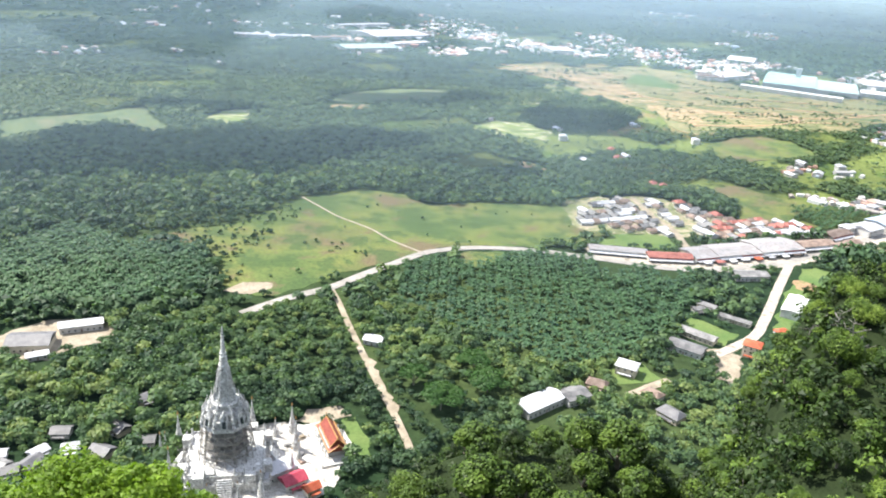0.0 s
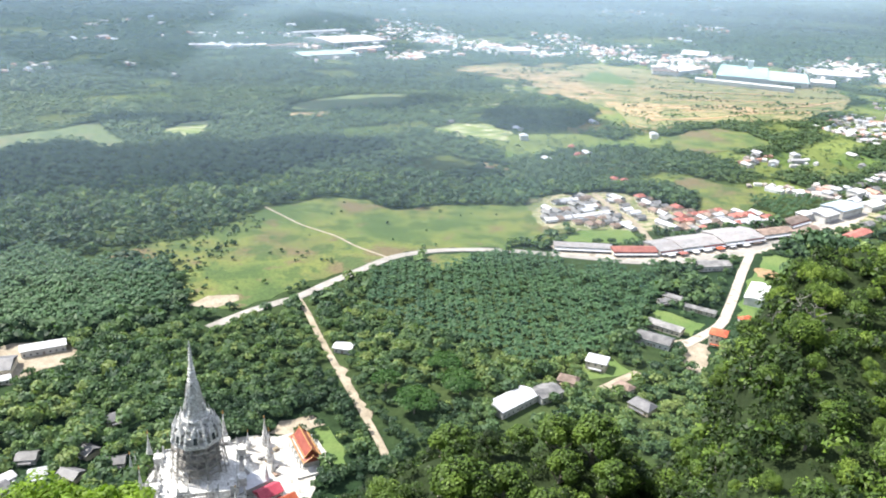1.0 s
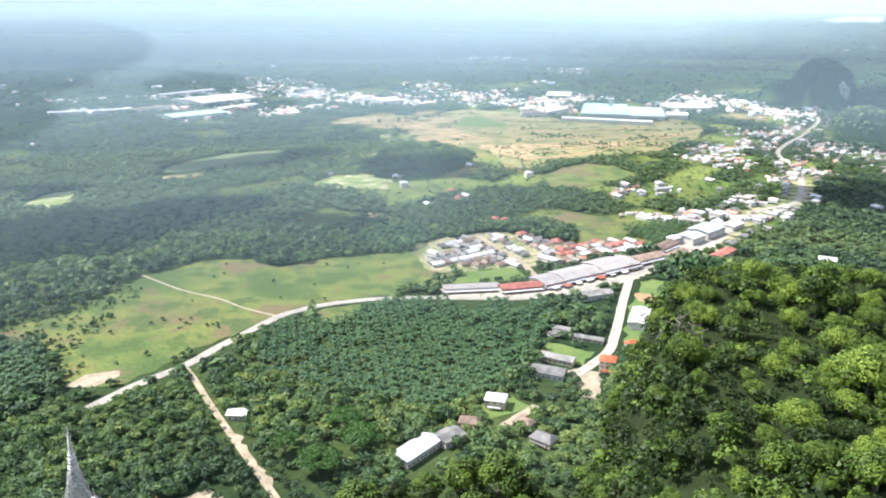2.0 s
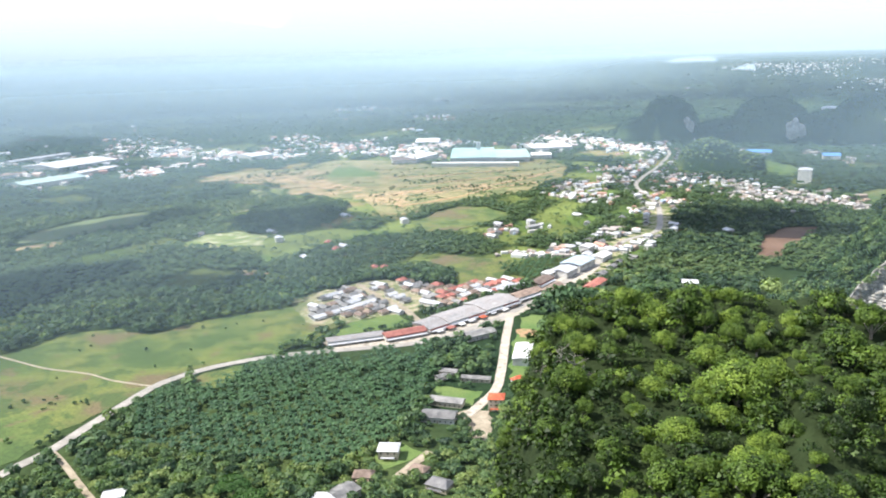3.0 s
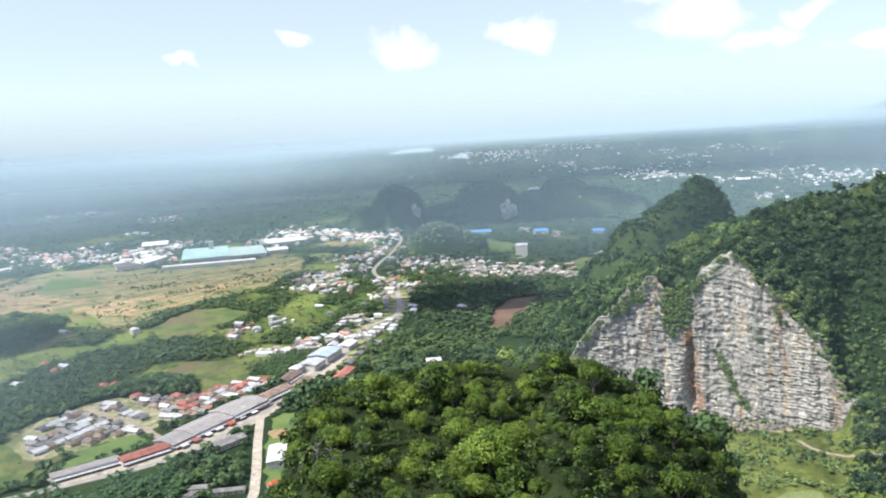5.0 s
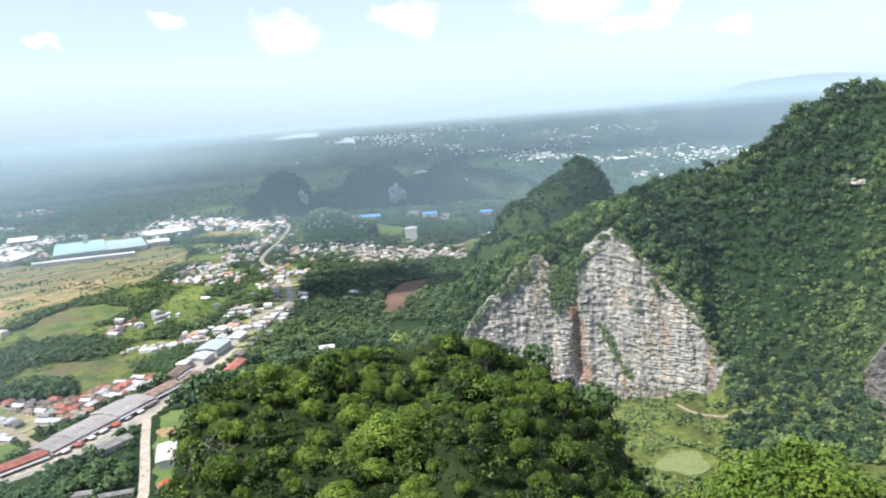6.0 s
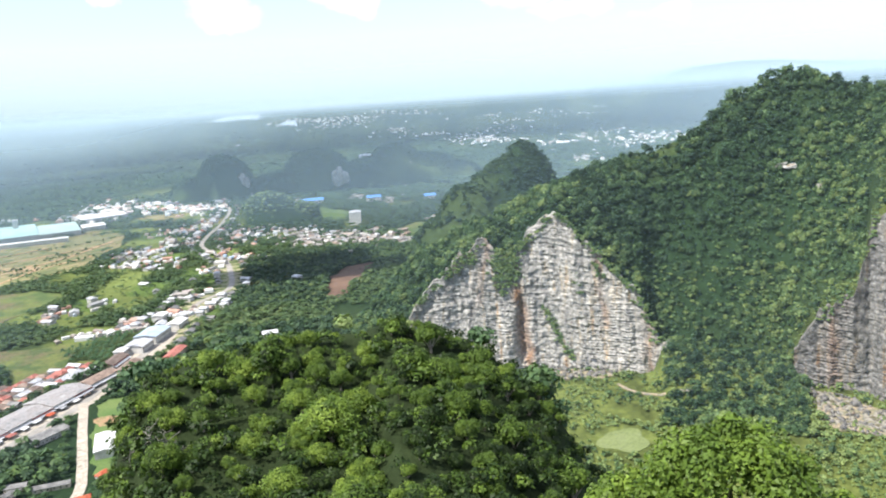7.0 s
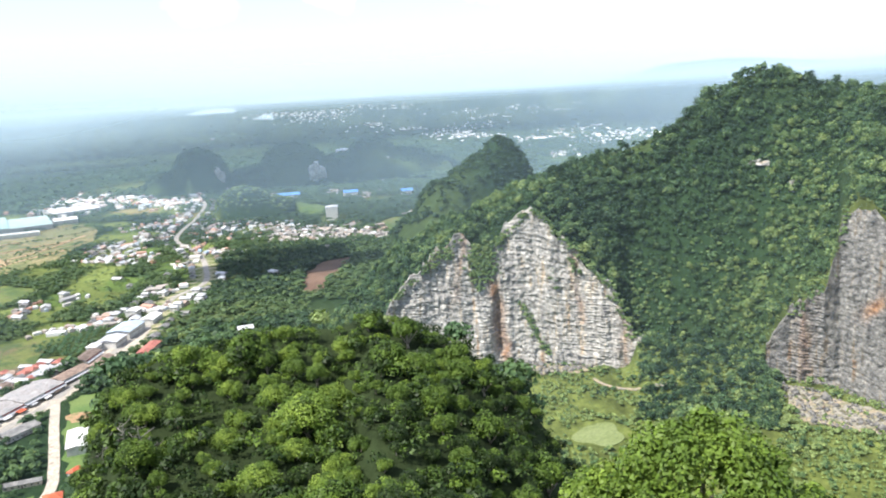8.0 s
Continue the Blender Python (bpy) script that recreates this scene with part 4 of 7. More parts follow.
CLEAR = [[(-160, 529), (-150, 546), (-130, 549), (-126, 539), (-140, 525)], RUBBLE, BENCH, FIELD, PALMS, WEST_PALMS, EAST_PALMS, GARDEN_PLOTS, TAN_LOT, VILLAGE_LOT, RUST, PITCH, BARE, GREEN_HILL, PARCEL_A, PARCEL_B, VILLAGE, SHOPS, TEMPLE, TEMPLE_GREEN, SAND, CLEARED, GARDENS, ORCHARD, EAST_LOT, WEST_MEADOW, WEST_LOT, STRIPED_PLOT, NORTH_MEADOW, NORTH_LOT, TOWN_LOT, GRASS_STRIP, LOW_YARD]
LINES = [(QUARRY_TRACK, 4), (HIGHWAY, 11), (ROADSIDE_STRETCH, 19), (LANE, 5), (SIDE_ROAD, 10), (YARD_ROAD, 8), (ESTATE_LANE, 8), (TRACK, 6)]
KEEP_OFF = []
BUILT_UP = np.zeros((520, 340), bool)  # 10 m cells from (-1400, 700)


def cell(x, y):
    return np.clip(((np.asarray(x) + 1400) / 10).astype(int), 0, 519), np.clip(((np.asarray(y) - 700) / 10).astype(int), 0, 339)




def wooded(x, y, clear=CLEAR):
    # nothing is planted in the dead ground right behind the near knoll
    a, r = np.degrees(np.arctan2(x, y)), np.hypot(x, y)
    e, rs_near = np.interp(a, OWN[:, 0], OWN[:, 1]), np.interp(a, OWN[:, 0], OWN[:, 2])
    ok = (r < rs_near + 12) | (terrain(x, y) + 14 > EYE + r * np.tan(np.radians(e)))
    for poly in clear:
        ok &= ~inside(x, y, poly)
    for line, gap in LINES:
        ok &= off_line(x, y, line) > gap
    for cx, cy, cr in KEEP_OFF:
        ok &= np.hypot(x - cx, y - cy) > cr
    return ok & ~BUILT_UP[cell(x, y)]


def trunk_mesh(h, r, limb=2.0):
    bm = bmesh.new()
    bmesh.ops.create_cone(bm, cap_ends=True, segments=7, radius1=r, radius2=r * 0.45, depth=h, matrix=Matrix.Translation((0, 0, h / 2)))
    for k in range(4):
        a = k * 1.7
        bar(bm, (0, 0, h - limb * 1.2), (math.cos(a) * limb, math.sin(a) * limb, h * 0.99), r * 0.5)
    return bm


# ---- buildings ----
def house(name, w, d, h, rise, wall_m, roof_m, label, hip=0.0, storeys=1, porch=True, group=""):
    """A house round its own centre, ridge along x: walls, pitched roof, doors and windows as parts."""
    top = tagged(new(name), label, "house", group)
    bm = bmesh.new()
    box(bm, -w / 2, w / 2, -d / 2, d / 2, -1.0, h)
    if hip <= 0:
        for s in (-1, 1):
            a = [bm.verts.new(p) for p in ((s * w / 2, -d / 2, h), (s * w / 2, d / 2, h), (s * w / 2, 0, h + rise))]
            bm.faces.new(a)
    part("wall", bm, wall_m, top)
    bm = bmesh.new()
    gable(bm, w, d, h, rise, 0.7, 0.22, hip)
    part("roof", bm, roof_m, top)
    if porch:
        bm = bmesh.new()
        box(bm, -w * 0.35, w * 0.35, -d / 2 - 2.6, -d / 2 - 0.75, 2.3, 2.45)
        for s in (-0.33, 0.33):
            box(bm, w * s - 0.1, w * s + 0.1, -d / 2 - 2.4, -d / 2 - 2.2, -1.0, 2.3)
        part("porch", bm, roof_m, top)
    fl = h / storeys
    for k in range(storeys):
        for side in (-1, 1):
            n = max(2, int(w / 3.5))
            for i in range(n):
                x = (i + 0.5) / n * w - w / 2
                bm = bmesh.new()
                y = side * d / 2
                box(bm, x - 0.6, x + 0.6, y - 0.04 if side > 0 else y - 0.05, y + 0.05 if side > 0 else y + 0.04, fl * k + 0.95, fl * k + 2.1)
                part("window", bm, M_GLASS, top)
    bm = bmesh.new()
    box(bm, -0.5, 0.5, -d / 2 - 0.06, -d / 2 + 0.04, 0.0, 2.05)
    part("door", bm, M_BROWN_ROOF, top)
    return top


def shop_row(name, length, depth, h, roof_m, fascia_m, label, units):
    """A terrace of open-fronted shops: long roof, coloured fascia, dividing piers, shutters."""
    top = tagged(new(name), label, "shop row", "roadside shops")
    bm = bmesh.new()
    box(bm, -length / 2, length / 2, -depth / 2 + 2.5, depth / 2, -1, h)
    part("wall", bm, M_CREAM, top)
    bm = bmesh.new()
    gable(bm, length, depth, h, min(depth * 0.16, 2.6), 0.6, 0.2)
    part("roof", bm, roof_m, top)
    bm = bmesh.new()
    box(bm, -length / 2, length / 2, -depth / 2 - 0.4, -depth / 2 - 0.2, h - 1.4, h - 0.1)
    part("fascia", bm, fascia_m, top)
    bm = bmesh.new()
    vs = box(bm, -length / 2, length / 2, -depth / 2 - 3.2, -depth / 2 - 0.42, h - 1.6, h - 1.45)
    for v in vs:
        if v.co.y < -depth / 2 - 1:
            v.co.z -= 0.7
    part("awning", bm, M_WHITE_ROOF, top)
    for i in range(units + 1):
        bm = bmesh.new()
        x = -length / 2 + length * i / units
        box(bm, x - 0.18, x + 0.18, -depth / 2 - 0.15, -depth / 2 + 2.5, -1, h - 0.05)
        part("pier", bm, M_WHITE, top)
    for i in range(units):
        bm = bmesh.new()
        x = -length / 2 + length * (i + 0.5) / units
        box(bm, x - length / units * 0.4, x + length / units * 0.4, -depth / 2 + 2.4, -depth / 2 + 2.46, 0, 2.6)
        part("shutter", bm, M_GLASS if i % 3 else M_STEEL, top)
    return top


def footing(x, y, rad):
    KEEP_OFF.append((x, y, rad))


def put(ob, x, y, a, scale=1.0, sink=0.0):
    size = max((max(abs(c) for p in o.bound_box for c in p[:2]) for o in ob.children), default=5)
    footing(x, y, size * 0.75 + 2)
    if math.hypot(x, y) < 700:
        footing(x * 0.965, y * 0.965, size * 0.6 + 2)
        footing(x * 0.94, y * 0.94, size * 0.5 + 1)
    z = float(terrain(x, y)) - sink
    ob.matrix_basis = pose(x, y, z, 0, 0, a) @ Matrix.Scale(scale, 4)
    return ob


def again(ob, x, y, a, scale=1.0):
    z = float(terrain(x, y))
    return copy_thing(ob, pose(x, y, z, 0, 0, a) @ Matrix.Scale(scale, 4))


# single houses near the hill foot
put(house("villa", 13, 11, 6.2, 1.6, M_CREAM, M_WHITE_ROOF, "cream two-storey villa with a flat-pitched white roof", 3.0, 2), 129, 445, -26)
put(house("bungalow", 12, 9, 3.4, 2.2, M_CREAM, M_BROWN_ROOF, "low bungalow with a tan tiled roof among gardens", 2.5), 106, 424, -25)
put(house("warehouse", 30, 13, 5, 1.8, M_WHITE, M_WHITE_ROOF, "long warehouse with a gleaming white sheet roof", porch=False), 67, 397, 40)
put(house("storehouse", 16, 13, 4.6, 1.8, M_WHITE, M_GREY_ROOF, "storehouse with a dull grey sheet roof", porch=False), 89, 408, 30)
put(house("bungalow", 14, 10, 3.6, 2.8, M_CREAM, M_DARK_ROOF, "wide bungalow with a grey-brown tiled roof", 3.0), 145, 395, -50)
put(house("bungalow", 11, 9, 3.4, 2.2, M_WHITE, M_BROWN_ROOF, "white bungalow with a brown hipped roof", 2.6), 139, 416, -50)
put(house("barn", 24, 13, 4.2, 2.2, M_WHITE, M_GREY_ROOF, "long barn with a grey corrugated roof", porch=False), 178, 481, -35)
put(house("barn", 26, 9, 3.8, 1.8, M_CREAM, M_GREY_ROOF, "long low barn with a grey roof", porch=False), 192, 502, -40)
put(house("tall_house", 11, 11, 9, 2.0, M_CREAM, M_ORANGE_ROOF, "cream three-storey house with an orange hipped roof", 4.0, 3), 223, 481, -30)
put(house("white_hall", 36, 14, 6.5, 1.2, M_WHITE, M_BRIGHT_ROOF, "long white hall with a gleaming flat roof", 0.0, 2, False), 285, 560, 58)
put(house("bungalow", 9, 7, 3.3, 2.0, M_WHITE, M_ORANGE_ROOF, "small house with an orange roof by the road", 2.0), 258, 516, 20)
put(house("shed", 12, 9, 3.6, 1.4, M_WHITE, M_WHITE_ROOF, "white sheet-roofed shed beside the lane", porch=False), -37, 463, -15)
put(house("cottage", 8, 6, 3, 1.6, M_WHITE, M_GREY_ROOF, "small cottage under trees"), 205, 547, 10)
put(house("cottage", 14, 7, 3, 1.6, M_CREAM, M_GREY_ROOF, "grey-roofed cottage beside the garden"), 215, 555, -39)
put(house("cottage", 24, 6, 3, 1.4, M_CREAM, M_GREY_ROOF, "long low grey-roofed cottage row", porch=False), 229, 533, -35)
put(house("pump_hall", 30, 14, 4.5, 2, M_WHITE, M_GREY_ROOF, "pale hall with a blue band facing the highway", porch=False), 272, 624, 9)
put(house("shed", 12, 6, 3, 1.2, M_WHITE, M_WHITE_ROOF, "small white shed beside the dark hall", porch=False), -238, 416, 31)
put(house("roadside_hall", 28, 16, 6, 2, M_WHITE, M_BRIGHT_ROOF, "gleaming white hall beside the highway", porch=False), 524, 812, 32)
put(house("roadside_hall", 18, 14, 8, 1.5, M_WHITE, M_BRIGHT_ROOF, "tall white block behind roadside shops", porch=False, storeys=2), 530, 856, 32)
put(house("school_hall", 25, 18, 5, 3.0, M_CREAM, M_DARK_ROOF, "wide dark-roofed hall in a clearing", porch=False), -249, 430, 12)
put(house("school_hall", 26, 9, 4.5, 1.8, M_WHITE, M_WHITE_ROOF, "long white-roofed hall in a sandy clearing", porch=False), -229, 456, 25)
patch("clearing", [(-281, 432), (-271, 448), (-254, 466), (-223, 471), (-202, 451), (-208, 441), (-226, 427), (-230, 414), (-252, 410)], M_DIRT, 0.2, "sandy clearing round two halls", 4.0)
CLEAR.append([(-281, 432), (-271, 448), (-254, 466), (-223, 471), (-202, 451), (-208, 441), (-226, 427), (-230, 414), (-252, 410)])
WEST = [(-188, 341, 8), (-177, 328, 20), (-161, 347, -30), (-191, 323, 60), (-161, 327, -20), (-143, 338, 10), (-157, 377, 40), (-204, 311, -20), (-209, 319, 15), (-190, 314, 70), (-198, 307, 30)]
p_west = put(house("cottage", 9, 7, 3.2, 1.8, M_WHITE, M_GREY_ROOF, "weathered cottage with a grey sheet roof under trees", group="cottages near the temple"), *WEST[0])
p_west2 = put(house("cottage", 8, 6, 3.2, 1.6, M_WHITE, M_WHITE_ROOF, "cottage with a pale sheet roof under trees", group="cottages near the temple"), *WEST[1])
p_west3 = put(house("cottage", 10, 8, 3.2, 2.2, M_CREAM, M_DARK_ROOF, "cottage with a dark sheet roof under trees", group="cottages near the temple"), *WEST[2])
for i, (x, y, a) in enumerate(WEST):
    footing(x, y, 7.0)
    footing(x * 0.975, y * 0.975, 6.0)
    if i > 2:
        again((p_west, p_west3, p_west, p_west2, p_west3)[i % 5], x, y, a, 1.0)

# shops along the highway
put(shop_row("shop_row", 52, 12, 4.6, M_MARKET_ROOF, M_WHITE, "grey-roofed terrace of shops with pale fronts", 11), 165, 663, -4)
put(shop_row("shop_row", 40, 14, 4.8, M_RED_ROOF, M_RED_ROOF, "terrace of shops with red fascia and roof edge", 9), 210, 655, 3)
for sx, sy, ln, dp, ht, rm, fm, lb in (
        (240, 666, 24, 27, 5.0, M_MARKET_ROOF, M_RED_ROOF, "market terrace with a grey roof and red front"),
        (263, 675, 24, 28, 5.6, M_MARKET_ROOF, M_WHITE, "deep market terrace with a pale grey roof"),
        (286, 684, 24, 29, 5.2, M_MARKET_ROOF, M_RED_ROOF, "market terrace with a worn grey roof and red fascia"),
        (308, 694, 24, 33, 6.2, M_MARKET_ROOF, M_WHITE, "wide grey-roofed market hall"),
        (331, 703, 25, 33, 6.0, M_MARKET_ROOF, M_RED_ROOF, "wide market hall with a red front band"),
        (366, 713, 40, 16, 5.4, M_BROWN_ROOF, M_WHITE, "shop terrace with a reddish brown roof"),
        (404, 748, 34, 15, 5.6, M_BROWN_ROOF, M_RED_ROOF, "shop terrace with a dull red roof")):
    put(shop_row("shop_row", ln, dp, ht, rm, fm, lb, max(3, int(ln / 5))), sx, sy, 21 if sx < 390 else 33)


def market_canopy(w, d, h, roof_m, label):
    """A sloping sheet roof on four posts in front of the market."""
    top = tagged(new("market_canopy"), label, "canopy", "market canopies")
    bm = bmesh.new()
    for v in box(bm, -w / 2, w / 2, -d / 2, d / 2, h, h + 0.12):
        v.co.z += 0.12 * (v.co.y + d / 2)
    part("roof", bm, roof_m, top)
    for sx in (-1, 1):
        for sy in (-1, 1):
            bm = bmesh.new()
            x, y = sx * (w / 2 - 0.3), sy * (d / 2 - 0.3)
            box(bm, x - 0.07, x + 0.07, y - 0.07, y + 0.07, -0.5, h + 0.12 * (y + d / 2))
            part("post", bm, M_STEEL, top)
    return top


for cx, cy, cw, roof_m, lb in ((243, 648, 8, M_WHITE_ROOF, "white sheet canopy in front of the market"), (256, 652, 9, M_RED_ROOF, "dull red canopy in front of the market"), (269, 657, 7, M_BRIGHT_ROOF, "bright white canopy in front of the market"),
                               (282, 663, 9, M_WHITE_ROOF, "white sheet canopy in front of the market"), (296, 667, 8, M_ORANGE_ROOF, "orange canopy in front of the market"), (310, 674, 7, M_WHITE_ROOF, "white sheet canopy in front of the market"),
                               (325, 679, 8, M_BRIGHT_ROOF, "bright white canopy in front of the market"), (338, 686, 9, M_BROWN_ROOF, "brown canopy in front of the market")):
    put(market_canopy(cw, 5.5, 2.8, roof_m, lb), cx, cy, 21)
put(shop_row("shop_row", 36, 12, 6, M_BROWN_ROOF, M_WHITE, "terrace with white front beside the highway", 8), 400, 716, 215)
put(shop_row("shop_row", 40, 12, 5, M_RED_ROOF, M_WHITE, "low red-roofed terrace beside the highway", 8), 452, 712, 215)
put(house("showroom", 40, 26, 9, 2, M_WHITE, M_PALE_BLUE, "white showroom with a pale blue roof", porch=False, storeys=2), 478, 792, 32)
put(house("white_hall", 26, 22, 8, 2, M_WHITE, M_WHITE_ROOF, "white hall beside the pale showroom", porch=False, storeys=2), 446, 770, 32)
put(house("white_hall", 16, 14, 9, 2, M_WHITE, M_WHITE_ROOF, "white gabled hall half hidden behind the wooded knoll", porch=False, storeys=2), 538, 660, -36)

# houses of the village and along the roads, a few prototypes repeated
rs_v = np.random.RandomState(11)
VILLAGE_HOUSES = [
    house("house", 10, 8, 3.2, 2.2, M_CREAM, M_BROWN_ROOF, "cream village house with a brown hipped roof", 2.5, group="village houses"),
    house("house", 12, 8, 3.2, 2.2, M_WHITE, M_GREY_ROOF, "white village house with a grey roof", group="village houses"),
    house("house", 11, 9, 3.4, 2.6, M_CREAM, M_RED_ROOF, "village house with a red tiled roof", 3.0, group="village houses"),
    house("house", 10, 9, 6.0, 1.8, M_WHITE, M_WHITE_ROOF, "two-storey white village house with a pale roof", 2.0, 2, group="village houses"),
    house("house", 14, 9, 3.2, 2.0, M_WHITE, M_WHITE_ROOF, "long white village house with a pale sheet roof", group="village houses"),
]
placed = set()


def settle(kind, x, y, a, scale=1.0):
    if float(terrain(x, y)) > 4:
        return
    ob = VILLAGE_HOUSES[kind]
    footing(x, y, 9 * scale)
    if kind in placed:
        again(ob, x, y, a, scale)
    else:
        placed.add(kind)
        put(ob, x, y, a, scale)


def quarter(poly, step, a, kinds, keep=0.85, jitter=2.5):
    xs, ys = [p[0] for p in poly], [p[1] for p in poly]
    cx, cy = sum(xs) / len(xs), sum(ys) / len(ys)
    reach = max(max(xs) - min(xs), max(ys) - min(ys))
    n = int(reach / step) + 1
    for i in range(-n, n + 1):
        for j in range(-n, n + 1):
            dx, dy = rot2(i * step, j * step * 1.15, radians(a))
            x, y = cx + dx + rs_v.uniform(-jitter, jitter), cy + dy + rs_v.uniform(-jitter, jitter)
            if rs_v.rand() < keep and inside(np.array([x]), np.array([y]), poly)[0] and min(off_line(np.array([x]), np.array([y]), ln)[0] for ln, g in LINES) > 8.5:
                settle(int(rs_v.choice(kinds)), x, y, a + rs_v.choice([0, 90]) + rs_v.uniform(-6, 6), rs_v.uniform(0.85, 1.12))


quarter([(142, 767), (174, 814), (219, 847), (239, 841), (248, 759), (244, 722), (203, 724), (147, 740)], 10.6, 25, [0, 1, 4, 4, 1], 0.9)
quarter([(253, 841), (264, 837), (301, 792), (380, 782), (398, 750), (257, 712), (266, 759)], 10.6, 25, [0, 0, 1, 4, 2], 0.9)
quarter([(435, 869), (518, 840), (563, 881), (658, 927), (599, 936), (499, 890)], 20, 35, [1, 3, 4], 0.8)
quarter([(519, 816), (598, 861), (638, 887), (658, 872), (558, 791)], 18, 35, [1, 3, 4], 0.7)
quarter([(689, 1161), (767, 1381), (837, 1406), (833, 1291), (722, 1142)], 24, 20, [1, 3, 4, 4], 0.75, 6)
quarter([(1050, 1231), (1184, 1038), (1043, 902), (959, 1015)], 28, 40, [1, 0, 4], 0.6, 8)
for x, y, k in ((187, 993, 4), (264, 892, 2), (253, 899, 2), (377, 1150, 3), (490, 1046, 1), (500, 1060, 4), (544, 1040, 3), (307, 1249, 4), (234, 1063, 2), (234, 1018, 2), (249, 1033, 4), (173, 1111, 3), (173, 1177, 4), (472, 1006, 1), (71, 1214, 1), (456, 990, 4), (619, 1001, 1), (698, 962, 1), (727, 932, 4), (688, 1011, 1), (757, 853, 3), (639, 1061, 4)):
    settle(k, x, y, 30 + k * 20, 1.1)

line = spline(HIGHWAY[21:], 4.0)
gone = 0.0
for p0, p1 in zip(line, line[1:]):
    gone += (p1 - p0).length
    if gone > (17 if p0.length < 1200 else 26):
        gone = 0.0
        d = (p1 - p0).normalized()
        for side in (-1, 1):
            if rs_v.rand() < 0.72:
                x, y = p0.x - d.y * side * rs_v.uniform(19, 27), p0.y + d.x * side * rs_v.uniform(19, 27)
                if all(math.hypot(x - q[0], y - q[1]) > q[2] * 0.8 + 8 for q in KEEP_OFF):
                    settle(int(rs_v.choice([1, 1, 3, 4, 0, 2], p=[0.3, 0.15, 0.2, 0.15, 0.12, 0.08])), x, y, math.degrees(math.atan2(d.y, d.x)) + (0 if side > 0 else 180), rs_v.uniform(0.95, 1.25))

# works and halls further off
for fw, fd, fh, fr, fm, fl, fx, fy, fa in (
        (110, 220, 13, 3, M_TEAL_ROOF, "huge factory hall with a pale teal roof", 806, 1862, -24),
        (88, 180, 11, 2, M_PALE_TEAL, "second long factory hall with a greyish teal roof", 888, 1806, -24),
        (50, 60, 10, 2, M_BRIGHT_ROOF, "white annex beside the teal factory", 950, 1760, -24),
        (12, 12, 34, 1, M_WHITE_ROOF, "slender pale silo tower above the factory", 838, 1900, -24),
        (206, 18, 9, 2, M_BRIGHT_ROOF, "low white workshop along the factory front", 739, 1694, -31),
        (70, 113, 12, 5, M_BRIGHT_ROOF, "white works hall with a gleaming roof", 823, 2241, -25),
        (114, 51, 11, 4, M_BRIGHT_ROOF, "long white warehouse beside the teal factory", 665, 1887, 41),
        (58, 71, 10, 4, M_BROWN_ROOF, "works hall with a faded reddish roof", 616, 1862, -15),
        (67, 80, 11, 4, M_BRIGHT_ROOF, "wide white hall west of the meadow", 292, 2184, 24),
        (112, 100, 10, 4, M_BRIGHT_ROOF, "long white depot near the highway", 1054, 1914, -14),
        (187, 143, 12, 6, M_BRIGHT_ROOF, "big white depot on the edge of town", -174, 2287, 42),
        (147, 74, 11, 5, M_PALE_TEAL, "depot with a pale blue-green roof", -205, 1963, 36),
        (171, 16, 8, 3, M_WHITE_ROOF, "long white terrace beside a far road", -469, 2082, 12),
        (121, 16, 8, 3, M_BROWN_ROOF, "long terrace with faded pink roofs", -316, 2125, 37),
        (199, 26, 9, 3, M_WHITE_ROOF, "pale sheds along the far edge of town", -273, 2514, 44),
        (126, 26, 9, 3, M_BRIGHT_ROOF, "white sheds beside the big depot", -109, 2112, 45)):
    put(house("factory", fw, fd, fh, fr, M_WHITE, fm, fl, porch=False), fx, fy, fa)
put(house("sports_hall", 58, 26, 9, 5, M_WHITE, M_BLUE_ROOF, "long hall with a bright blue roof beside the sports field", porch=False), 1409, 1498, -42)
put(house("sports_hall", 36, 26, 10, 5, M_WHITE, M_BLUE_ROOF, "wide hall with a bright blue roof", porch=False), 1483, 1349, -42)
put(house("sports_hall", 28, 22, 10, 5, M_WHITE, M_BLUE_ROOF, "blue-roofed hall near the wooded knoll", porch=False), 1538, 1209, -42)
put(house("office_block", 30, 24, 26, 2, M_WHITE, M_WHITE_ROOF, "white office block seven storeys high", 3.0, 7, False), 1180, 1130, 40)
put(house("office_block", 70, 40, 24, 3, M_WHITE, M_WHITE_ROOF, "pale stepped public building", 3.0, 5, False), 1857, 1709, 40)


def radio_mast(x, y, h):
    top = tagged(new("radio_mast"), "slender pale lattice radio mast beside the town road", "mast")
    top.location = (x, y, float(terrain(x, y)) - 1)
    for k in range(3):
        a = k * 2 * math.pi / 3
        bm = bmesh.new()
        bar(bm, (math.cos(a) * 1.6, math.sin(a) * 1.6, 0), (math.cos(a) * 0.4, math.sin(a) * 0.4, h), 0.4)
        part("leg", bm, M_WHITE_ROOF, top)
    for i in range(14):
        bm = bmesh.new()
        r0, z0, z1 = 1.6 - 1.2 * i / 14, h * i / 14, h * (i + 1) / 14
        for k in range(3):
            a, b = k * 2 * math.pi / 3, (k + 1) * 2 * math.pi / 3
            bar(bm, (math.cos(a) * r0, math.sin(a) * r0, z0), (math.cos(b) * r0, math.sin(b) * r0, z1), 0.18)
        part("brace", bm, M_WHITE_ROOF, top)
    footing(x, y, 5)


radio_mast(1277, 1575, 46)


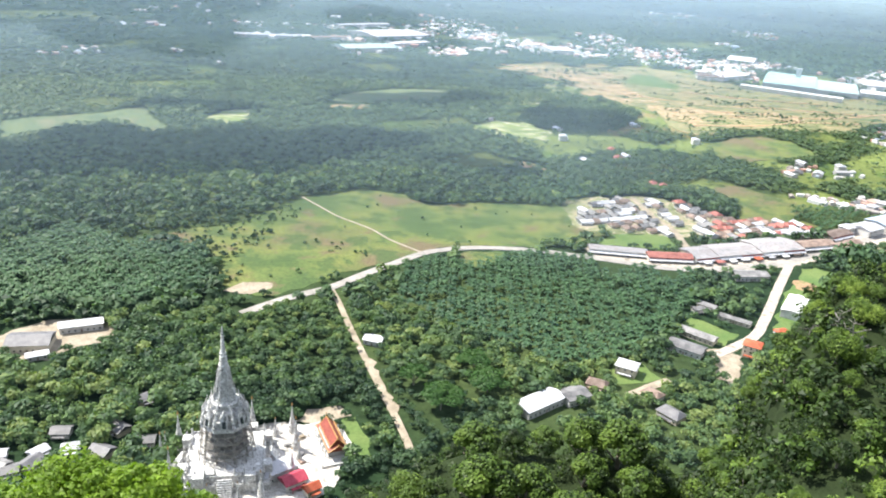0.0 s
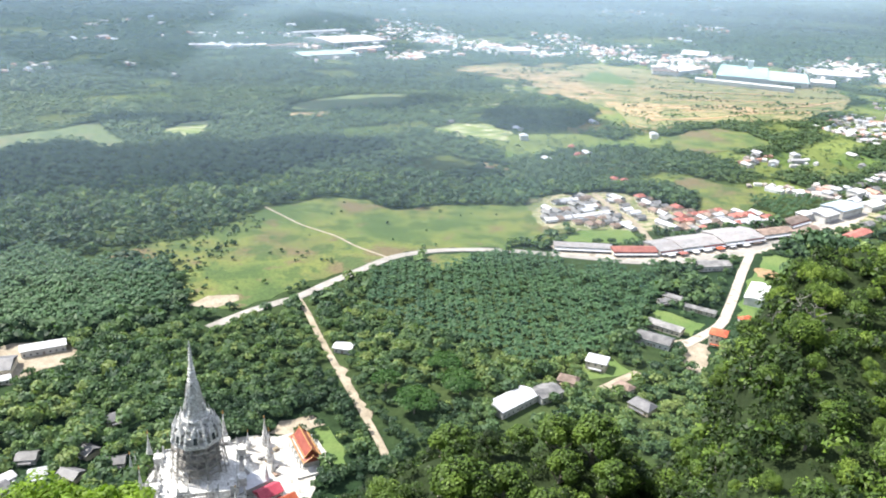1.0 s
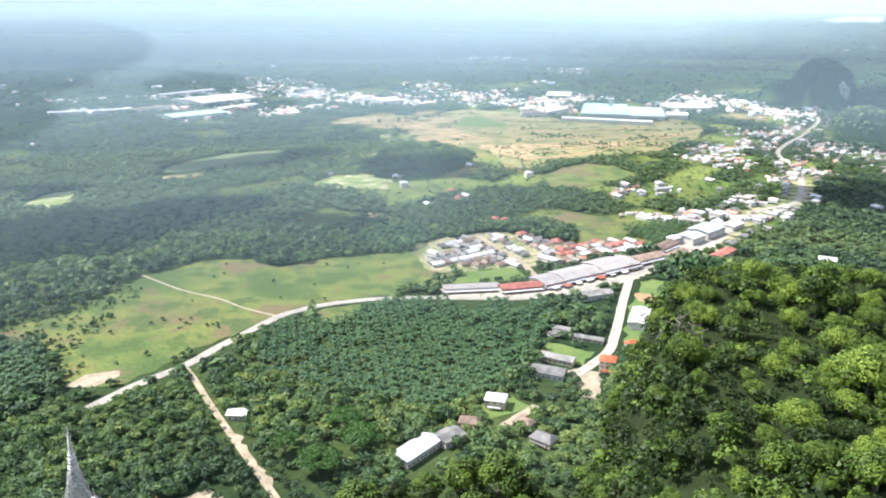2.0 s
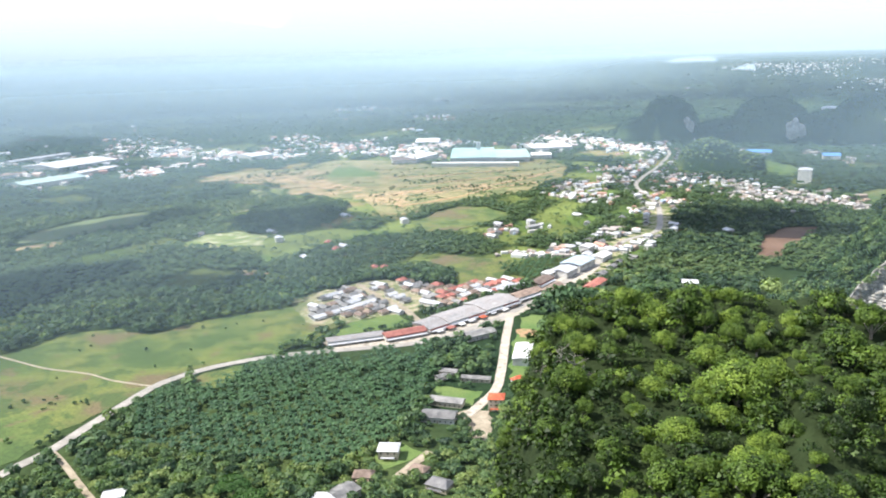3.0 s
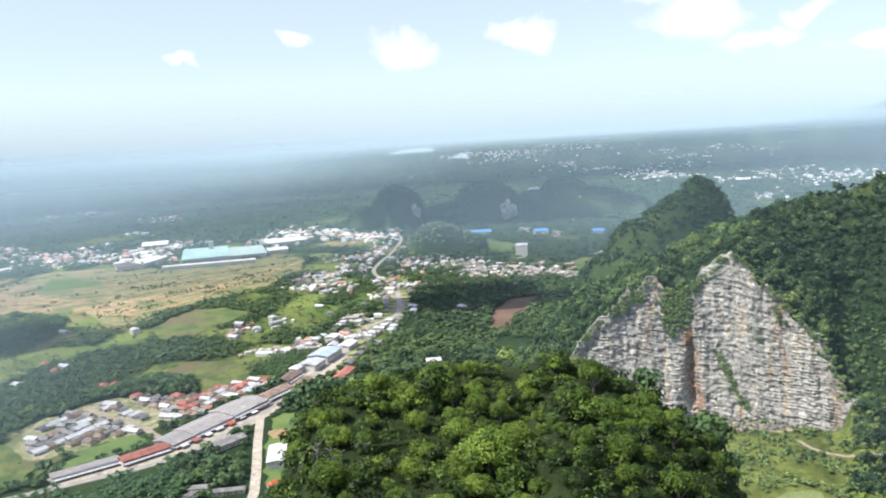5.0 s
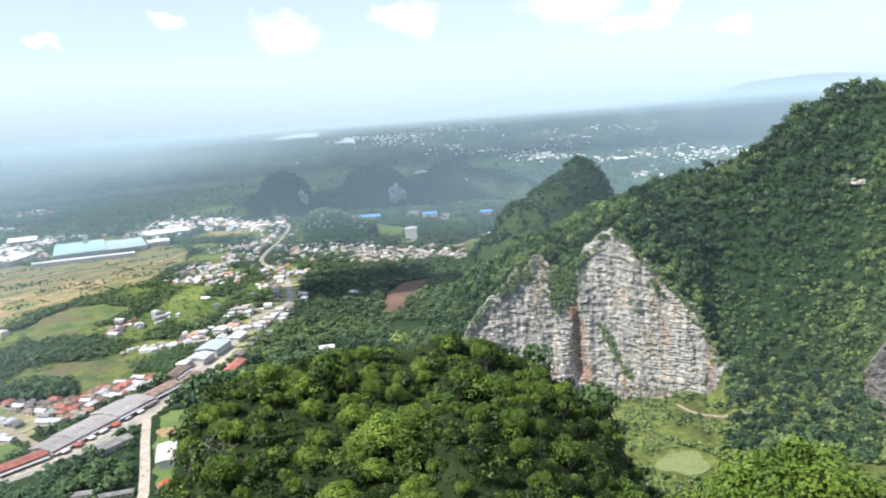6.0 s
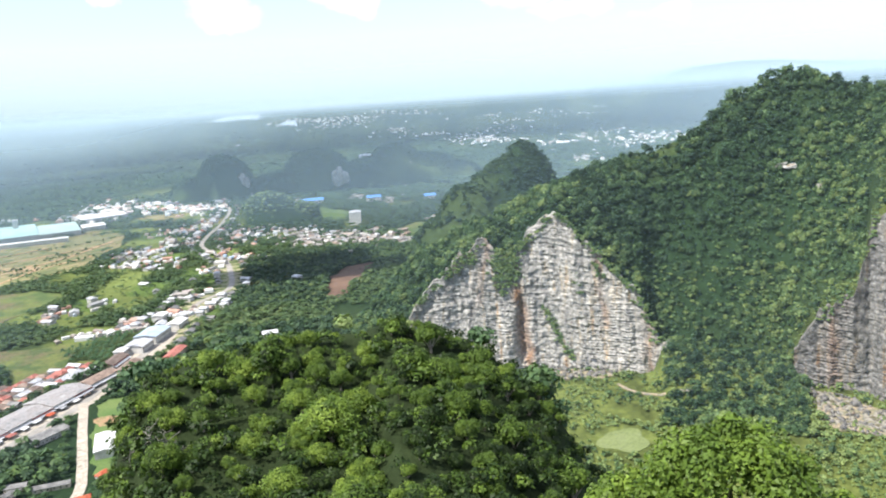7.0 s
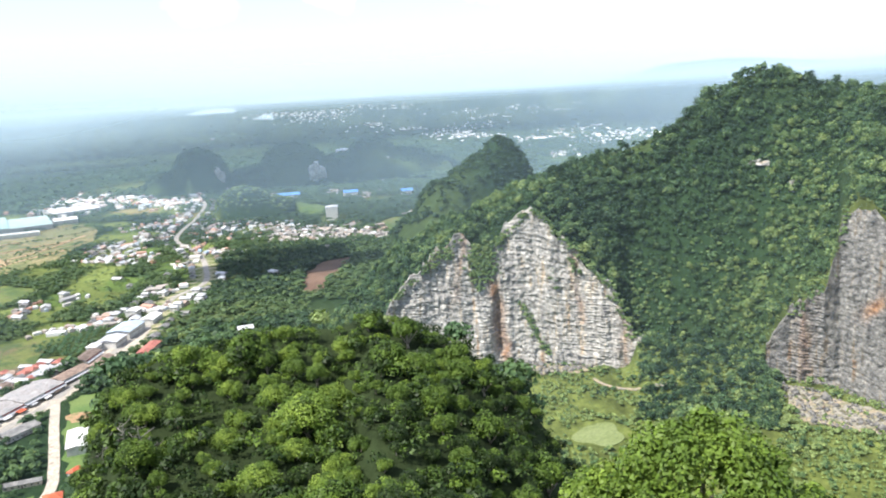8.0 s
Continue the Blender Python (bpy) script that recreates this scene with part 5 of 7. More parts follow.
def far_town(name, spots, label, seed, bulk=1.0, roofs=None):
    """Distant streets: many small pale gabled blocks in one mesh."""
    rs = np.random.RandomState(seed)
    vs, fs = [], []
    for cx, cy, sx, sy, n in spots:
        ang = math.atan2(cx, cy)
        for _ in range(n):
            dx, dy = rs.normal(0, sx), rs.normal(0, sy)
            x, y = cx + dx * math.cos(ang) + dy * math.sin(ang), cy - dx * math.sin(ang) + dy * math.cos(ang)
            x, y, k = (float(q) for q in far(x, y))
            if math.hypot(x, y) < NEAR_PLAIN and float(terrain(x, y)) > 6:
                continue
            k *= bulk * min(1.9, max(1.0, math.hypot(cx, cy) / 8000))
            big = rs.rand() < 0.12
            w, d, h = rs.uniform(9, 20) * (2.2 if big else 1), rs.uniform(8, 14) * (1.8 if big else 1), rs.uniform(4, 9) * (1.5 if big else 1)
            for near in (0.0, 10.0) + ((22.0, 34.0) if math.hypot(x, y) > 1700 else ()):
                BUILT_UP[cell(x * (1 - near / math.hypot(x, y)), y * (1 - near / math.hypot(x, y)))] = True
            z = float(terrain(x, y)) - 1
            a = rs.uniform(0, math.pi)
            w, d, h = w * k, d * k, h * k * 0.8 + 1
            base = len(vs)
            for q in (z, z + h):
                for px, py in ((-w, -d), (w, -d), (w, d), (-w, d)):
                    ox, oy = rot2(px / 2, py / 2, a)
                    vs.append((x + ox, y + oy, q))
            for s in (-1, 1):
                ox, oy = rot2(s * w / 2, 0, a)
                vs.append((x + ox, y + oy, z + h + d * 0.18))
            b = base
            fs += [(b, b + 1, b + 5, b + 4), (b + 1, b + 2, b + 6, b + 5), (b + 2, b + 3, b + 7, b + 6), (b + 3, b, b + 4, b + 7), (b + 4, b + 5, b + 9, b + 8), (b + 6, b + 7, b + 8, b + 9), (b + 5, b + 6, b + 9, b + 9), (b + 7, b + 4, b + 8, b + 8)]
    fs = np.array(fs)
    tri = fs[:, 2] == fs[:, 3]
    me = bpy.data.meshes.new(name)
    me.from_pydata(vs, [], [tuple(f[:3]) if t else tuple(f) for f, t in zip(fs.tolist(), tri)])
    me.materials.append(roofs or M_TOWN)
    tagged(new(name, me), label, "town", kind="stuff")


def town_material(name, stops):
    m, nt, out = nodes_of(name)
    geo = nt.nodes.new("ShaderNodeNewGeometry")
    col = ramp_of(nt, geo.outputs["Random Per Island"], stops)
    col = mix_of(nt, "OVERLAY", 0.3, col, ramp_of(nt, noise_of(nt, 0.3), [(0.3, (0.3, 0.3, 0.3)), (0.7, (0.7, 0.7, 0.7))]))
    b = nt.nodes.new("ShaderNodeBsdfPrincipled")
    b.inputs["Roughness"].default_value = 0.7
    nt.links.new(col, b.inputs["Base Color"])
    nt.links.new(b.outputs[0], out.inputs["Surface"])
    return m


M_TOWN = town_material("town_roofs", [(0.0, (0.5, 0.47, 0.45)), (0.2, (0.7, 0.7, 0.7)), (0.32, (0.36, 0.33, 0.31)), (0.5, (0.27, 0.24, 0.22)), (0.62, (0.36, 0.25, 0.2)), (0.74, (0.45, 0.24, 0.18)), (0.82, (0.34, 0.34, 0.35)), (0.9, (0.62, 0.62, 0.63)), (1.0, (0.3, 0.42, 0.58))])
M_DRAB = town_material("drab_roofs", [(0.0, (0.3, 0.28, 0.26)), (0.4, (0.22, 0.2, 0.19)), (0.6, (0.4, 0.38, 0.36)), (0.75, (0.34, 0.24, 0.18)), (0.9, (0.6, 0.58, 0.56)), (1.0, (0.3, 0.34, 0.4))])
M_WORKS = town_material("works_roofs", [(0.0, (0.68, 0.65, 0.62)), (0.3, (0.78, 0.77, 0.77)), (0.45, (0.42, 0.37, 0.34)), (0.6, (0.5, 0.36, 0.3)), (0.72, (0.54, 0.3, 0.24)), (0.85, (0.7, 0.68, 0.68)), (1.0, (0.45, 0.52, 0.58))])
M_CITY = town_material("city_walls", [(0.0, (0.8, 0.79, 0.78)), (0.4, (0.72, 0.71, 0.7)), (0.6, (0.5, 0.47, 0.45)), (0.8, (0.42, 0.36, 0.33)), (1.0, (0.75, 0.75, 0.76))])


def polar(a, d):
    return d * math.sin(radians(a)), d * math.cos(radians(a))


OUTSKIRTS = ((-340, 2468, 91, 36, 12), (-472, 2121, 63, 21, 14), (-310, 2141, 39, 21, 10), (-195, 1983, 38, 47, 14), (-135, 2371, 62, 83, 20), (-105, 2132, 34, 27, 8), (-41, 2685, 39, 63, 18), (51, 2527, 33, 113, 18), (118, 2408, 28, 68, 14), (9, 1993, 26, 23, 10), (83, 2090, 38, 26, 8), (219, 2294, 34, 78, 18), (318, 2311, 68, 80, 26))
WORKS_QUARTER = ((510, 2653, 43, 85, 22), (518, 2411, 45, 89, 20), (567, 2254, 42, 79, 20), (676, 2362, 25, 106, 14), (633, 2116, 40, 57, 14), (719, 2125, 46, 59, 22), (703, 1943, 38, 50, 14), (857, 2191, 31, 49, 12), (379, 2179, 32, 58, 12))
EAST_QUARTER = ((-31, 2942, 86, 101, 22), (-101, 2437, 39, 105, 10), (93, 2605, 47, 100, 16), (23, 2059, 24, 37, 8), (801, 2146, 50, 77, 14), (1085, 2009, 42, 92, 24), (1210, 2093, 44, 69, 24), (1262, 1980, 43, 81, 24), (1214, 1817, 40, 56, 16), (1240, 1747, 28, 68, 18), (1364, 1811, 12, 121, 10))
ROADSIDE = ((728, 1245, 27, 31, 22), (749, 1179, 21, 23, 14), (807, 1322, 23, 36, 14), (907, 1360, 19, 56, 26), (963, 1478, 32, 28, 14), (1026, 1480, 18, 38, 12), (1094, 1520, 14, 41, 10), (991, 1279, 18, 54, 22), (1048, 1277, 30, 57, 22), (1064, 1209, 30, 31, 18), (853, 1134, 15, 30, 12), (848, 1063, 12, 17, 6), (744, 1050, 11, 15, 8), (481, 1016, 12, 15, 8), (543, 1016, 7, 12, 4), (624, 931, 17, 15, 10), (559, 855, 14, 16, 12), (471, 868, 27, 9, 20), (506, 884, 8, 10, 4))
DRAB_QUARTER = ((1040, 1046, 49, 32, 40), (1053, 979, 37, 31, 26), (1048, 1127, 28, 35, 14), (1823, 1701, 36, 73, 10), (1888, 1613, 45, 72, 14), (2072, 1655, 35, 103, 10), (2059, 1520, 47, 77, 14), (1551, 1464, 16, 27, 4), (1516, 1326, 15, 36, 6), (1067, 907, 19, 23, 8), (1414, 1585, 23, 27, 8), (1326, 1592, 15, 19, 4), (1250, 974, 14, 22, 5))
HAMLETS = ((-811, 1573, 52, 19, 8), (-767, 1662, 20, 15, 6), (-830, 2162, 34, 16, 7), (-591, 1720, 16, 10, 3), (-458, 1593, 7, 8, 2), (-901, 2645, 51, 46, 12), (-970, 2581, 20, 44, 5), (-851, 2850, 32, 39, 5), (-646, 3111, 58, 88, 8), (-396, 2729, 8, 22, 3), (-357, 3236, 28, 46, 5), (-44, 3373, 20, 33, 4), (-611, 2377, 54, 53, 10), (1107, 4081, 92, 78, 14), (840, 3422, 26, 36, 4), (1837, 4732, 44, 75, 5), (920, 2734, 25, 73, 8), (1217, 3175, 37, 169, 10), (-20, 3645, 26, 39, 6), (1144, 4206, 95, 55, 12), (1945, 4812, 15, 78, 2))
FAR_HAMLETS = ((4336, 8770, 106, 278, 7), (1242, 3232, 25, 140, 10), (3684, 4648, 17, 72, 3))
CITY_WEST = ((9450, 10284, 223, 1723, 36), (9236, 9253, 247, 2031, 44), (9181, 8577, 255, 1872, 44), (6478, 6321, 236, 718, 26), (13119, 11405, 378, 2692, 18), (11553, 9213, 300, 2611, 18), (5052, 4252, 77, 381, 22), (4363, 3382, 80, 133, 16), (7670, 5035, 80, 614, 12), (6045, 3729, 93, 367, 18), (8332, 4894, 126, 681, 10), (7979, 4388, 119, 483, 8), (6675, 3402, 120, 657, 9), (4615, 2942, 119, 350, 14))
CITY_EAST = ((3917, 2785, 87, 270, 24), (3586, 2400, 69, 163, 18), (3547, 2194, 42, 152, 10), (3309, 1826, 55, 209, 14), (3656, 1819, 45, 195, 10), (3481, 1497, 94, 168, 24), (4081, 1889, 65, 177, 10), (3560, 1389, 56, 170, 16), (2602, 1285, 34, 74, 10), (3099, 1410, 37, 101, 10), (8333, 3992, 47, 497, 3), (2111, 1727, 56, 87, 16), (2037, 1584, 34, 78, 12), (2109, 1508, 34, 39, 8), (1860, 1786, 26, 78, 8))
far_town("town_outskirts", [(px, py, sx, sy, int(n * 2.8)) for px, py, sx, sy, n in OUTSKIRTS + WORKS_QUARTER + EAST_QUARTER], "white and pale red roofed town edge in haze", 3, 0.74, M_WORKS)
far_town("highway_town", [(px, py, sx, sy, int(n * 1.8)) for px, py, sx, sy, n in ROADSIDE], "crowded white and grey roofs along the highway", 9, 0.52)
far_town("terraced_quarter", [(px, py, sx, sy, int(n * 2.2)) for px, py, sx, sy, n in DRAB_QUARTER], "drab grey and brown roofs of a crowded quarter", 12, 0.55, M_DRAB)
far_town("distant_villages", [(px, py, sx, sy, int(n * 1.2)) for px, py, sx, sy, n in HAMLETS + FAR_HAMLETS], "scattered pale roofs of distant villages", 4, 0.85, M_TOWN)
far_town("distant_city", [(px, py, sx, sy, int(n * 1.9)) for px, py, sx, sy, n in CITY_WEST + CITY_EAST], "white blocks of a distant city in haze", 5, 0.85, M_CITY)


def water_sheet(name, outline, label):
    """Far water: corners by azimuth and true distance."""
    poly = []
    for (a0, d0), (a1, d1) in zip(outline, outline[1:] + outline[:1]):
        for t in (0, 0.25, 0.5, 0.75):
            x, y, k = far(*polar(a0 + (a1 - a0) * t, d0 + (d1 - d0) * t))
            poly.append((float(x), float(y)))
    CLEAR.append(poly)
    patch(name, poly, M_WATER, 5.0, label, 4.0, category="water")


water_sheet("estuary", ESTUARY, "pale sheet of estuary water near the horizon")
water_sheet("inlet", INLET, "pale inlet of water beside the distant city")


# ---- temple ----
def ring_stack(bm, levels, sides, turn=0.0, centre=(0, 0)):
    """A stacked tower of polygon rings: (half width, height)."""
    prev = None
    for r, z in levels:
        ring = [bm.verts.new((centre[0] + r * math.cos(turn + 2 * math.pi * i / sides), centre[1] + r * math.sin(turn + 2 * math.pi * i / sides), z)) for i in range(sides)]
        if prev:
            for i in range(sides):
                bm.faces.new((prev[i], prev[(i + 1) % sides], ring[(i + 1) % sides], ring[i]))
        else:
            bm.faces.new(list(reversed(ring)))
        prev = ring
    bm.faces.new(prev)


def tiers(r0, z0, r1, z1, n, lip=0.35):
    out = []
    for i in range(n):
        a, b = i / n, (i + 1) / n
        ra, rb = r0 + (r1 - r0) * a, r0 + (r1 - r0) * b
        za, zb = z0 + (z1 - z0) * a, z0 + (z1 - z0) * b
        h = zb - za
        out += [(ra, za), (ra, za + h * 0.55), (ra + lip, za + h * 0.6), (ra + lip, za + h * 0.78), (rb + (ra - rb) * 0.3, za + h * 0.82)]
    return out + [(r1, z1)]


def spirelet(h, label):
    top = tagged(new("corner_stupa"), label, "stupa", "small stupas round the tower")
    bm = bmesh.new()
    ring_stack(bm, tiers(h * 0.13, -1, h * 0.1, h * 0.3, 3, 0.12) + tiers(h * 0.085, h * 0.31, h * 0.05, h * 0.52, 3, 0.08) + [(h * 0.045, h * 0.6), (h * 0.02, h * 0.8), (h * 0.006, h)], 8, math.pi / 8)
    part("body", bm, M_STUCCO, top)
    bm = bmesh.new()
    ring_stack(bm, [(h * 0.02, h * 0.97), (h * 0.025, h * 1.0), (h * 0.004, h * 1.08)], 6)
    part("finial", bm, M_GOLD, top)
    return top


def build_tower(cx, cy):
    top = tagged(new("temple_tower"), "tall white tiered temple tower under construction with scaffolding", "pagoda")
    top.location = (cx, cy, 0)
    bm = bmesh.new()
    ring_stack(bm, [(30, -1), (30, 3.2), (30.6, 3.4), (30.6, 4.2), (26, 4.3), (26, 7.6), (26.6, 7.8), (26.6, 8.6), (20, 8.7)], 4, math.pi / 4)
    part("plinth", bm, M_STUCCO, top)
    bm = bmesh.new()
    ring_stack(bm, [(6.5, 8), (6.5, 20.5)], 8, math.pi / 8)
    part("core", bm, M_CONCRETE, top)
    for z in (11.6, 15.8):
        bm = bmesh.new()
        ring_stack(bm, [(12.2, z), (12.2, z + 0.5)], 8, math.pi / 8)
        part("floor_slab", bm, M_CONCRETE, top)
    for i in range(8):
        a = 2 * math.pi * (i + 0.5) / 8
        bm = bmesh.new()
        bar(bm, (math.cos(a) * 11.2, math.sin(a) * 11.2, 8.2), (math.cos(a) * 11.2, math.sin(a) * 11.2, 21.0), 0.9)
        part("pillar", bm, M_CONCRETE, top)
    bm = bmesh.new()
    ring_stack(bm, [(11.0, 20), (14.5, 21.0), (15.2, 21.4), (15.2, 22.6), (12.4, 22.8), (12.4, 24.4), (14.4, 24.8), (14.4, 25.5), (11.2, 25.7), (11.2, 27.6), (13.2, 28.0), (13.2, 28.6), (10.2, 28.8), (10.2, 30.4), (11.8, 30.8), (11.8, 31.4), (9.6, 31.6), (9.6, 32.6)], 8, math.pi / 8)
    part("gallery", bm, M_STUCCO, top)
    bm = bmesh.new()
    ring_stack(bm, [(9.0, 32.4), (9.0, 33.6), (8.2, 34), (7.9, 37), (6.9, 42), (5.6, 46), (5.3, 46.4), (5.3, 47.4), (4.4, 47.6)], 8, math.pi / 8)
    part("bell", bm, M_STUCCO, top)
    bm = bmesh.new()
    ring_stack(bm, tiers(3.9, 47.4, 2.3, 57, 4, 0.55) + tiers(1.9, 57, 0.9, 69, 7, 0.4), 12)
    part("spire", bm, M_STUCCO, top)
    bm = bmesh.new()
    ring_stack(bm, [(1.2, 69), (1.5, 69.5), (0.9, 70), (1.1, 71), (0.5, 72.5), (0.7, 73.2), (0.15, 76.5)], 10)
    part("finial", bm, M_STUCCO, top)
    for i in range(16):
        a = 2 * math.pi * (i + 0.5) / 16
        bm = bmesh.new()
        for z0, z1, r in ((34, 42, 8.0), (42, 46, 6.9)):
            bar(bm, (math.cos(a) * r, math.sin(a) * r, z0), (math.cos(a) * (r - 1.0), math.sin(a) * (r - 1.0), z1), 0.5)
        part("rib", bm, M_STUCCO, top)
    for i in range(8):
        a = 2 * math.pi * i / 8 + math.pi / 8
        for r, z, h in ((14.6, 22.5, 9.5), (11.8, 28, 7.5), (9.0, 33, 5.5)):
            bm = bmesh.new()
            ring_stack(bm, tiers(1.15, z, 0.7, z + h * 0.5, 3, 0.15) + [(0.5, z + h * 0.6), (0.05, z + h)], 8, 0, (math.cos(a) * r, math.sin(a) * r))
            part("pinnacle", bm, M_STUCCO, top)
        am = a + math.pi / 8
        bm = bmesh.new()
        m = Matrix.Rotation(am, 4, "Z")
        box(bm, 13.4, 14.9, -2.2, 2.2, 23.2, 27.0, m)
        vs = [bm.verts.new(m @ Vector(p)) for p in ((15.0, -2.6, 27.0), (15.0, 2.6, 27.0), (15.0, 0, 30.2), (12.0, -2.6, 27.0), (12.0, 2.6, 27.0), (12.0, 0, 30.2))]
        for f in ((0, 1, 2), (5, 4, 3), (0, 2, 5, 3), (2, 1, 4, 5)):
            bm.faces.new([vs[k] for k in f])
        niche = part("dormer", bm, M_STUCCO, top)
        bm = bmesh.new()
        box(bm, 14.92, 15.0, -1.2, 1.2, 23.6, 26.4, m)
        part("opening", bm, M_GLASS, niche)
    # parapets with posts along the terraces
    for half, z, n in ((18.2, 8.5, 9), (21.4, 4.1, 11)):
        for k in range(4):
            m = Matrix.Rotation(k * math.pi / 2, 4, "Z")
            for lo, hi in ((-half, -3.8), (3.8, half)):
                bm = bmesh.new()
                box(bm, half - 0.5, half - 0.1, lo, hi, z, z + 1.1, m)
                part("parapet", bm, M_STUCCO, top)
            for i in range(n):
                y = half * (2 * i / (n - 1) - 1)
                if abs(y) < 3.7 or i == 0:
                    continue
                bm = bmesh.new()
                ring_stack(bm, [(0.5, z), (0.5, z + 1.9), (0.7, z + 2.0), (0.55, z + 2.5), (0.08, z + 3.9)], 6, 0, tuple((m @ Vector((half - 0.3, y, 0)))[:2]))
                part("post", bm, M_STUCCO, top)
    # open scaffold round the core
    for i in range(16):
        a = 2 * math.pi * i / 16
        bm = bmesh.new()
        bar(bm, (math.cos(a) * 14.2, math.sin(a) * 14.2, 8.3), (math.cos(a) * 14.2, math.sin(a) * 14.2, 21.2), 0.35)
        part("scaffold_post", bm, M_STEEL, top)
    for z in (11, 13.8, 16.6, 19.4):
        for i in range(16):
            a, b = 2 * math.pi * i / 16, 2 * math.pi * (i + 1) / 16
            bm = bmesh.new()
            bar(bm, (math.cos(a) * 14.2, math.sin(a) * 14.2, z), (math.cos(b) * 14.2, math.sin(b) * 14.2, z), 0.3)
            bar(bm, (math.cos(a) * 14.2, math.sin(a) * 14.2, z), (math.cos(b) * 14.2, math.sin(b) * 14.2, z - 2.8), 0.2)
            part("scaffold_rail", bm, M_STEEL, top)
    for k in range(4):
        a = k * math.pi / 2
        m = Matrix.Rotation(a, 4, "Z")
        bm = bmesh.new()
        rim = [(21.4, -1.0), (27.5, -1.0)]
        for s in range(10):
            rim += [(27.5 - s * 0.62, (s + 1) * 0.85), (27.5 - (s + 1) * 0.62, (s + 1) * 0.85)]
        rim.append((21.29, 8.5))
        ends = [[bm.verts.new(m @ Vector((x, y, z))) for x, z in rim] for y in (-3.5, 3.5)]
        bm.faces.new(ends[0])
        bm.faces.new(list(reversed(ends[1])))
        for i in range(len(rim)):
            j = (i + 1) % len(rim)
            bm.faces.new((ends[0][j], ends[0][i], ends[1][i], ends[1][j]))
        bmesh.ops.recalc_face_normals(bm, faces=bm.faces)
        part("stair", bm, M_STUCCO, top)
        for s in (-1, 1):
            bm = bmesh.new()
            box(bm, 17.4, 22.2, s * 12 - 2.5, s * 12 + 2.5, 4.0, 10.5, m)
            part("side_chapel", bm, M_STUCCO, top)
    # proportions: a tall open core, a slender bell and spire
    parts = [o for o in top.children] + [o for c in top.children for o in c.children]
    for ob in parts:
        for v in ob.data.vertices:
            if v.co.z > 8.15 and not ob.name.startswith("side"):
                k = float(np.interp(v.co.z, [8.15, 8.9, 20, 26, 33, 47, 60], [1.0, 0.9, 0.84, 0.76, 0.58, 0.46, 0.52]))
                if ob.name.startswith(("plinth", "stair", "parapet", "post")):
                    k = 1.0
                else:
                    v.co.z = float(np.interp(v.co.z, [8, 20.5, 32.5, 47.4, 76.5], [8, 26.5, 41, 58.5, 79]))
                v.co.x, v.co.y = v.co.x * k, v.co.y * k
    top.rotation_euler = (0, 0, radians(12))
    return top


TX, TY = -97, 324
build_tower(TX, TY)
s0 = spirelet(19, "small white tiered corner stupa with gilded tip")
s0.matrix_basis = pose(TX + 31, TY + 18, 0.2)
for x, y, k in ((-29, 15, 1), (-24, -14, 1), (22, -22, 0.8), (4, 35, 0.95), (-16, 30, 0.9), (33, -3, 0.8), (-33, 0, 0.9), (26, 33, 0.9), (-28, -25, 0.75), (-14, -30, 0.7), (0, -33, 0.75), (13, -29, 0.7), (-22, 24, 0.6), (34, 9, 0.6), (18, 28, 0.6), (-34, 9, 0.6)):
    copy_thing(s0, pose(TX + x, TY + y, 0.2, 0, 0, 20) @ Matrix.Scale(k, 4))


def build_hall(cx, cy, a):
    top = tagged(new("temple_hall"), "temple hall with steep orange roof and gilded edges on white terrace", "temple")
    top.matrix_basis = pose(cx, cy, 0.2, 0, 0, a)
    bm = bmesh.new()
    box(bm, -17, 17, -9.5, 9.5, -1, 1.2)
    part("terrace", bm, M_WHITE, top)
    bm = bmesh.new()
    box(bm, -10, 10, -4.5, 4.5, 1.2, 6.5)
    part("wall", bm, M_WHITE, top)
    for w, d, z, rise in ((25, 9.6, 5.6, 2.6), (21, 6.8, 7.4, 4.2)):
        bm = bmesh.new()
        gable(bm, w, d, z, rise, 0.3, 0.3)
        roof = part("roof", bm, M_VERMILION, top)
        bm = bmesh.new()
        for s in (-1, 1):
            x = s * (w / 2 + 0.35)
            for t in (-1, 1):
                bar(bm, (x, t * (d / 2 + 0.5), z + 0.1), (x, 0, z + rise + 0.35), 0.34)
            bar(bm, (x, 0, z + rise), (x + s * 0.8, 0, z + rise + 2.2), 0.3)
        bar(bm, (-w / 2, 0, z + rise + 0.3), (w / 2, 0, z + rise + 0.3), 0.4)
        for t in (-1, 1):
            bar(bm, (-w / 2, t * (d / 2 + 0.3), z + 0.25), (w / 2, t * (d / 2 + 0.3), z + 0.25), 0.4)
        part("ridge_trim", bm, M_GOLD, roof)
    for s in (-1, 1):
        for i in range(5):
            bm = bmesh.new()
            x = -9.5 + i * 4.75
            box(bm, x - 0.3, x + 0.3, s * 6.0 - 0.3, s * 6.0 + 0.3, 1.2, 6.0)
            part("column", bm, M_WHITE, top)
        for i in range(4):
            bm = bmesh.new()
            x = -7.1 + i * 4.75
            box(bm, x - 0.6, x + 0.6, s * 4.52 - 0.04, s * 4.52 + 0.04, 2.2, 4.8)
            part("window", bm, M_GLASS, top)
    bm = bmesh.new()
    for s in (-1, 1):
        box(bm, -17, 17, s * 9.3 - 0.15, s * 9.3 + 0.15, 1.2, 2.2)
    part("balustrade", bm, M_WHITE, top)
    return top


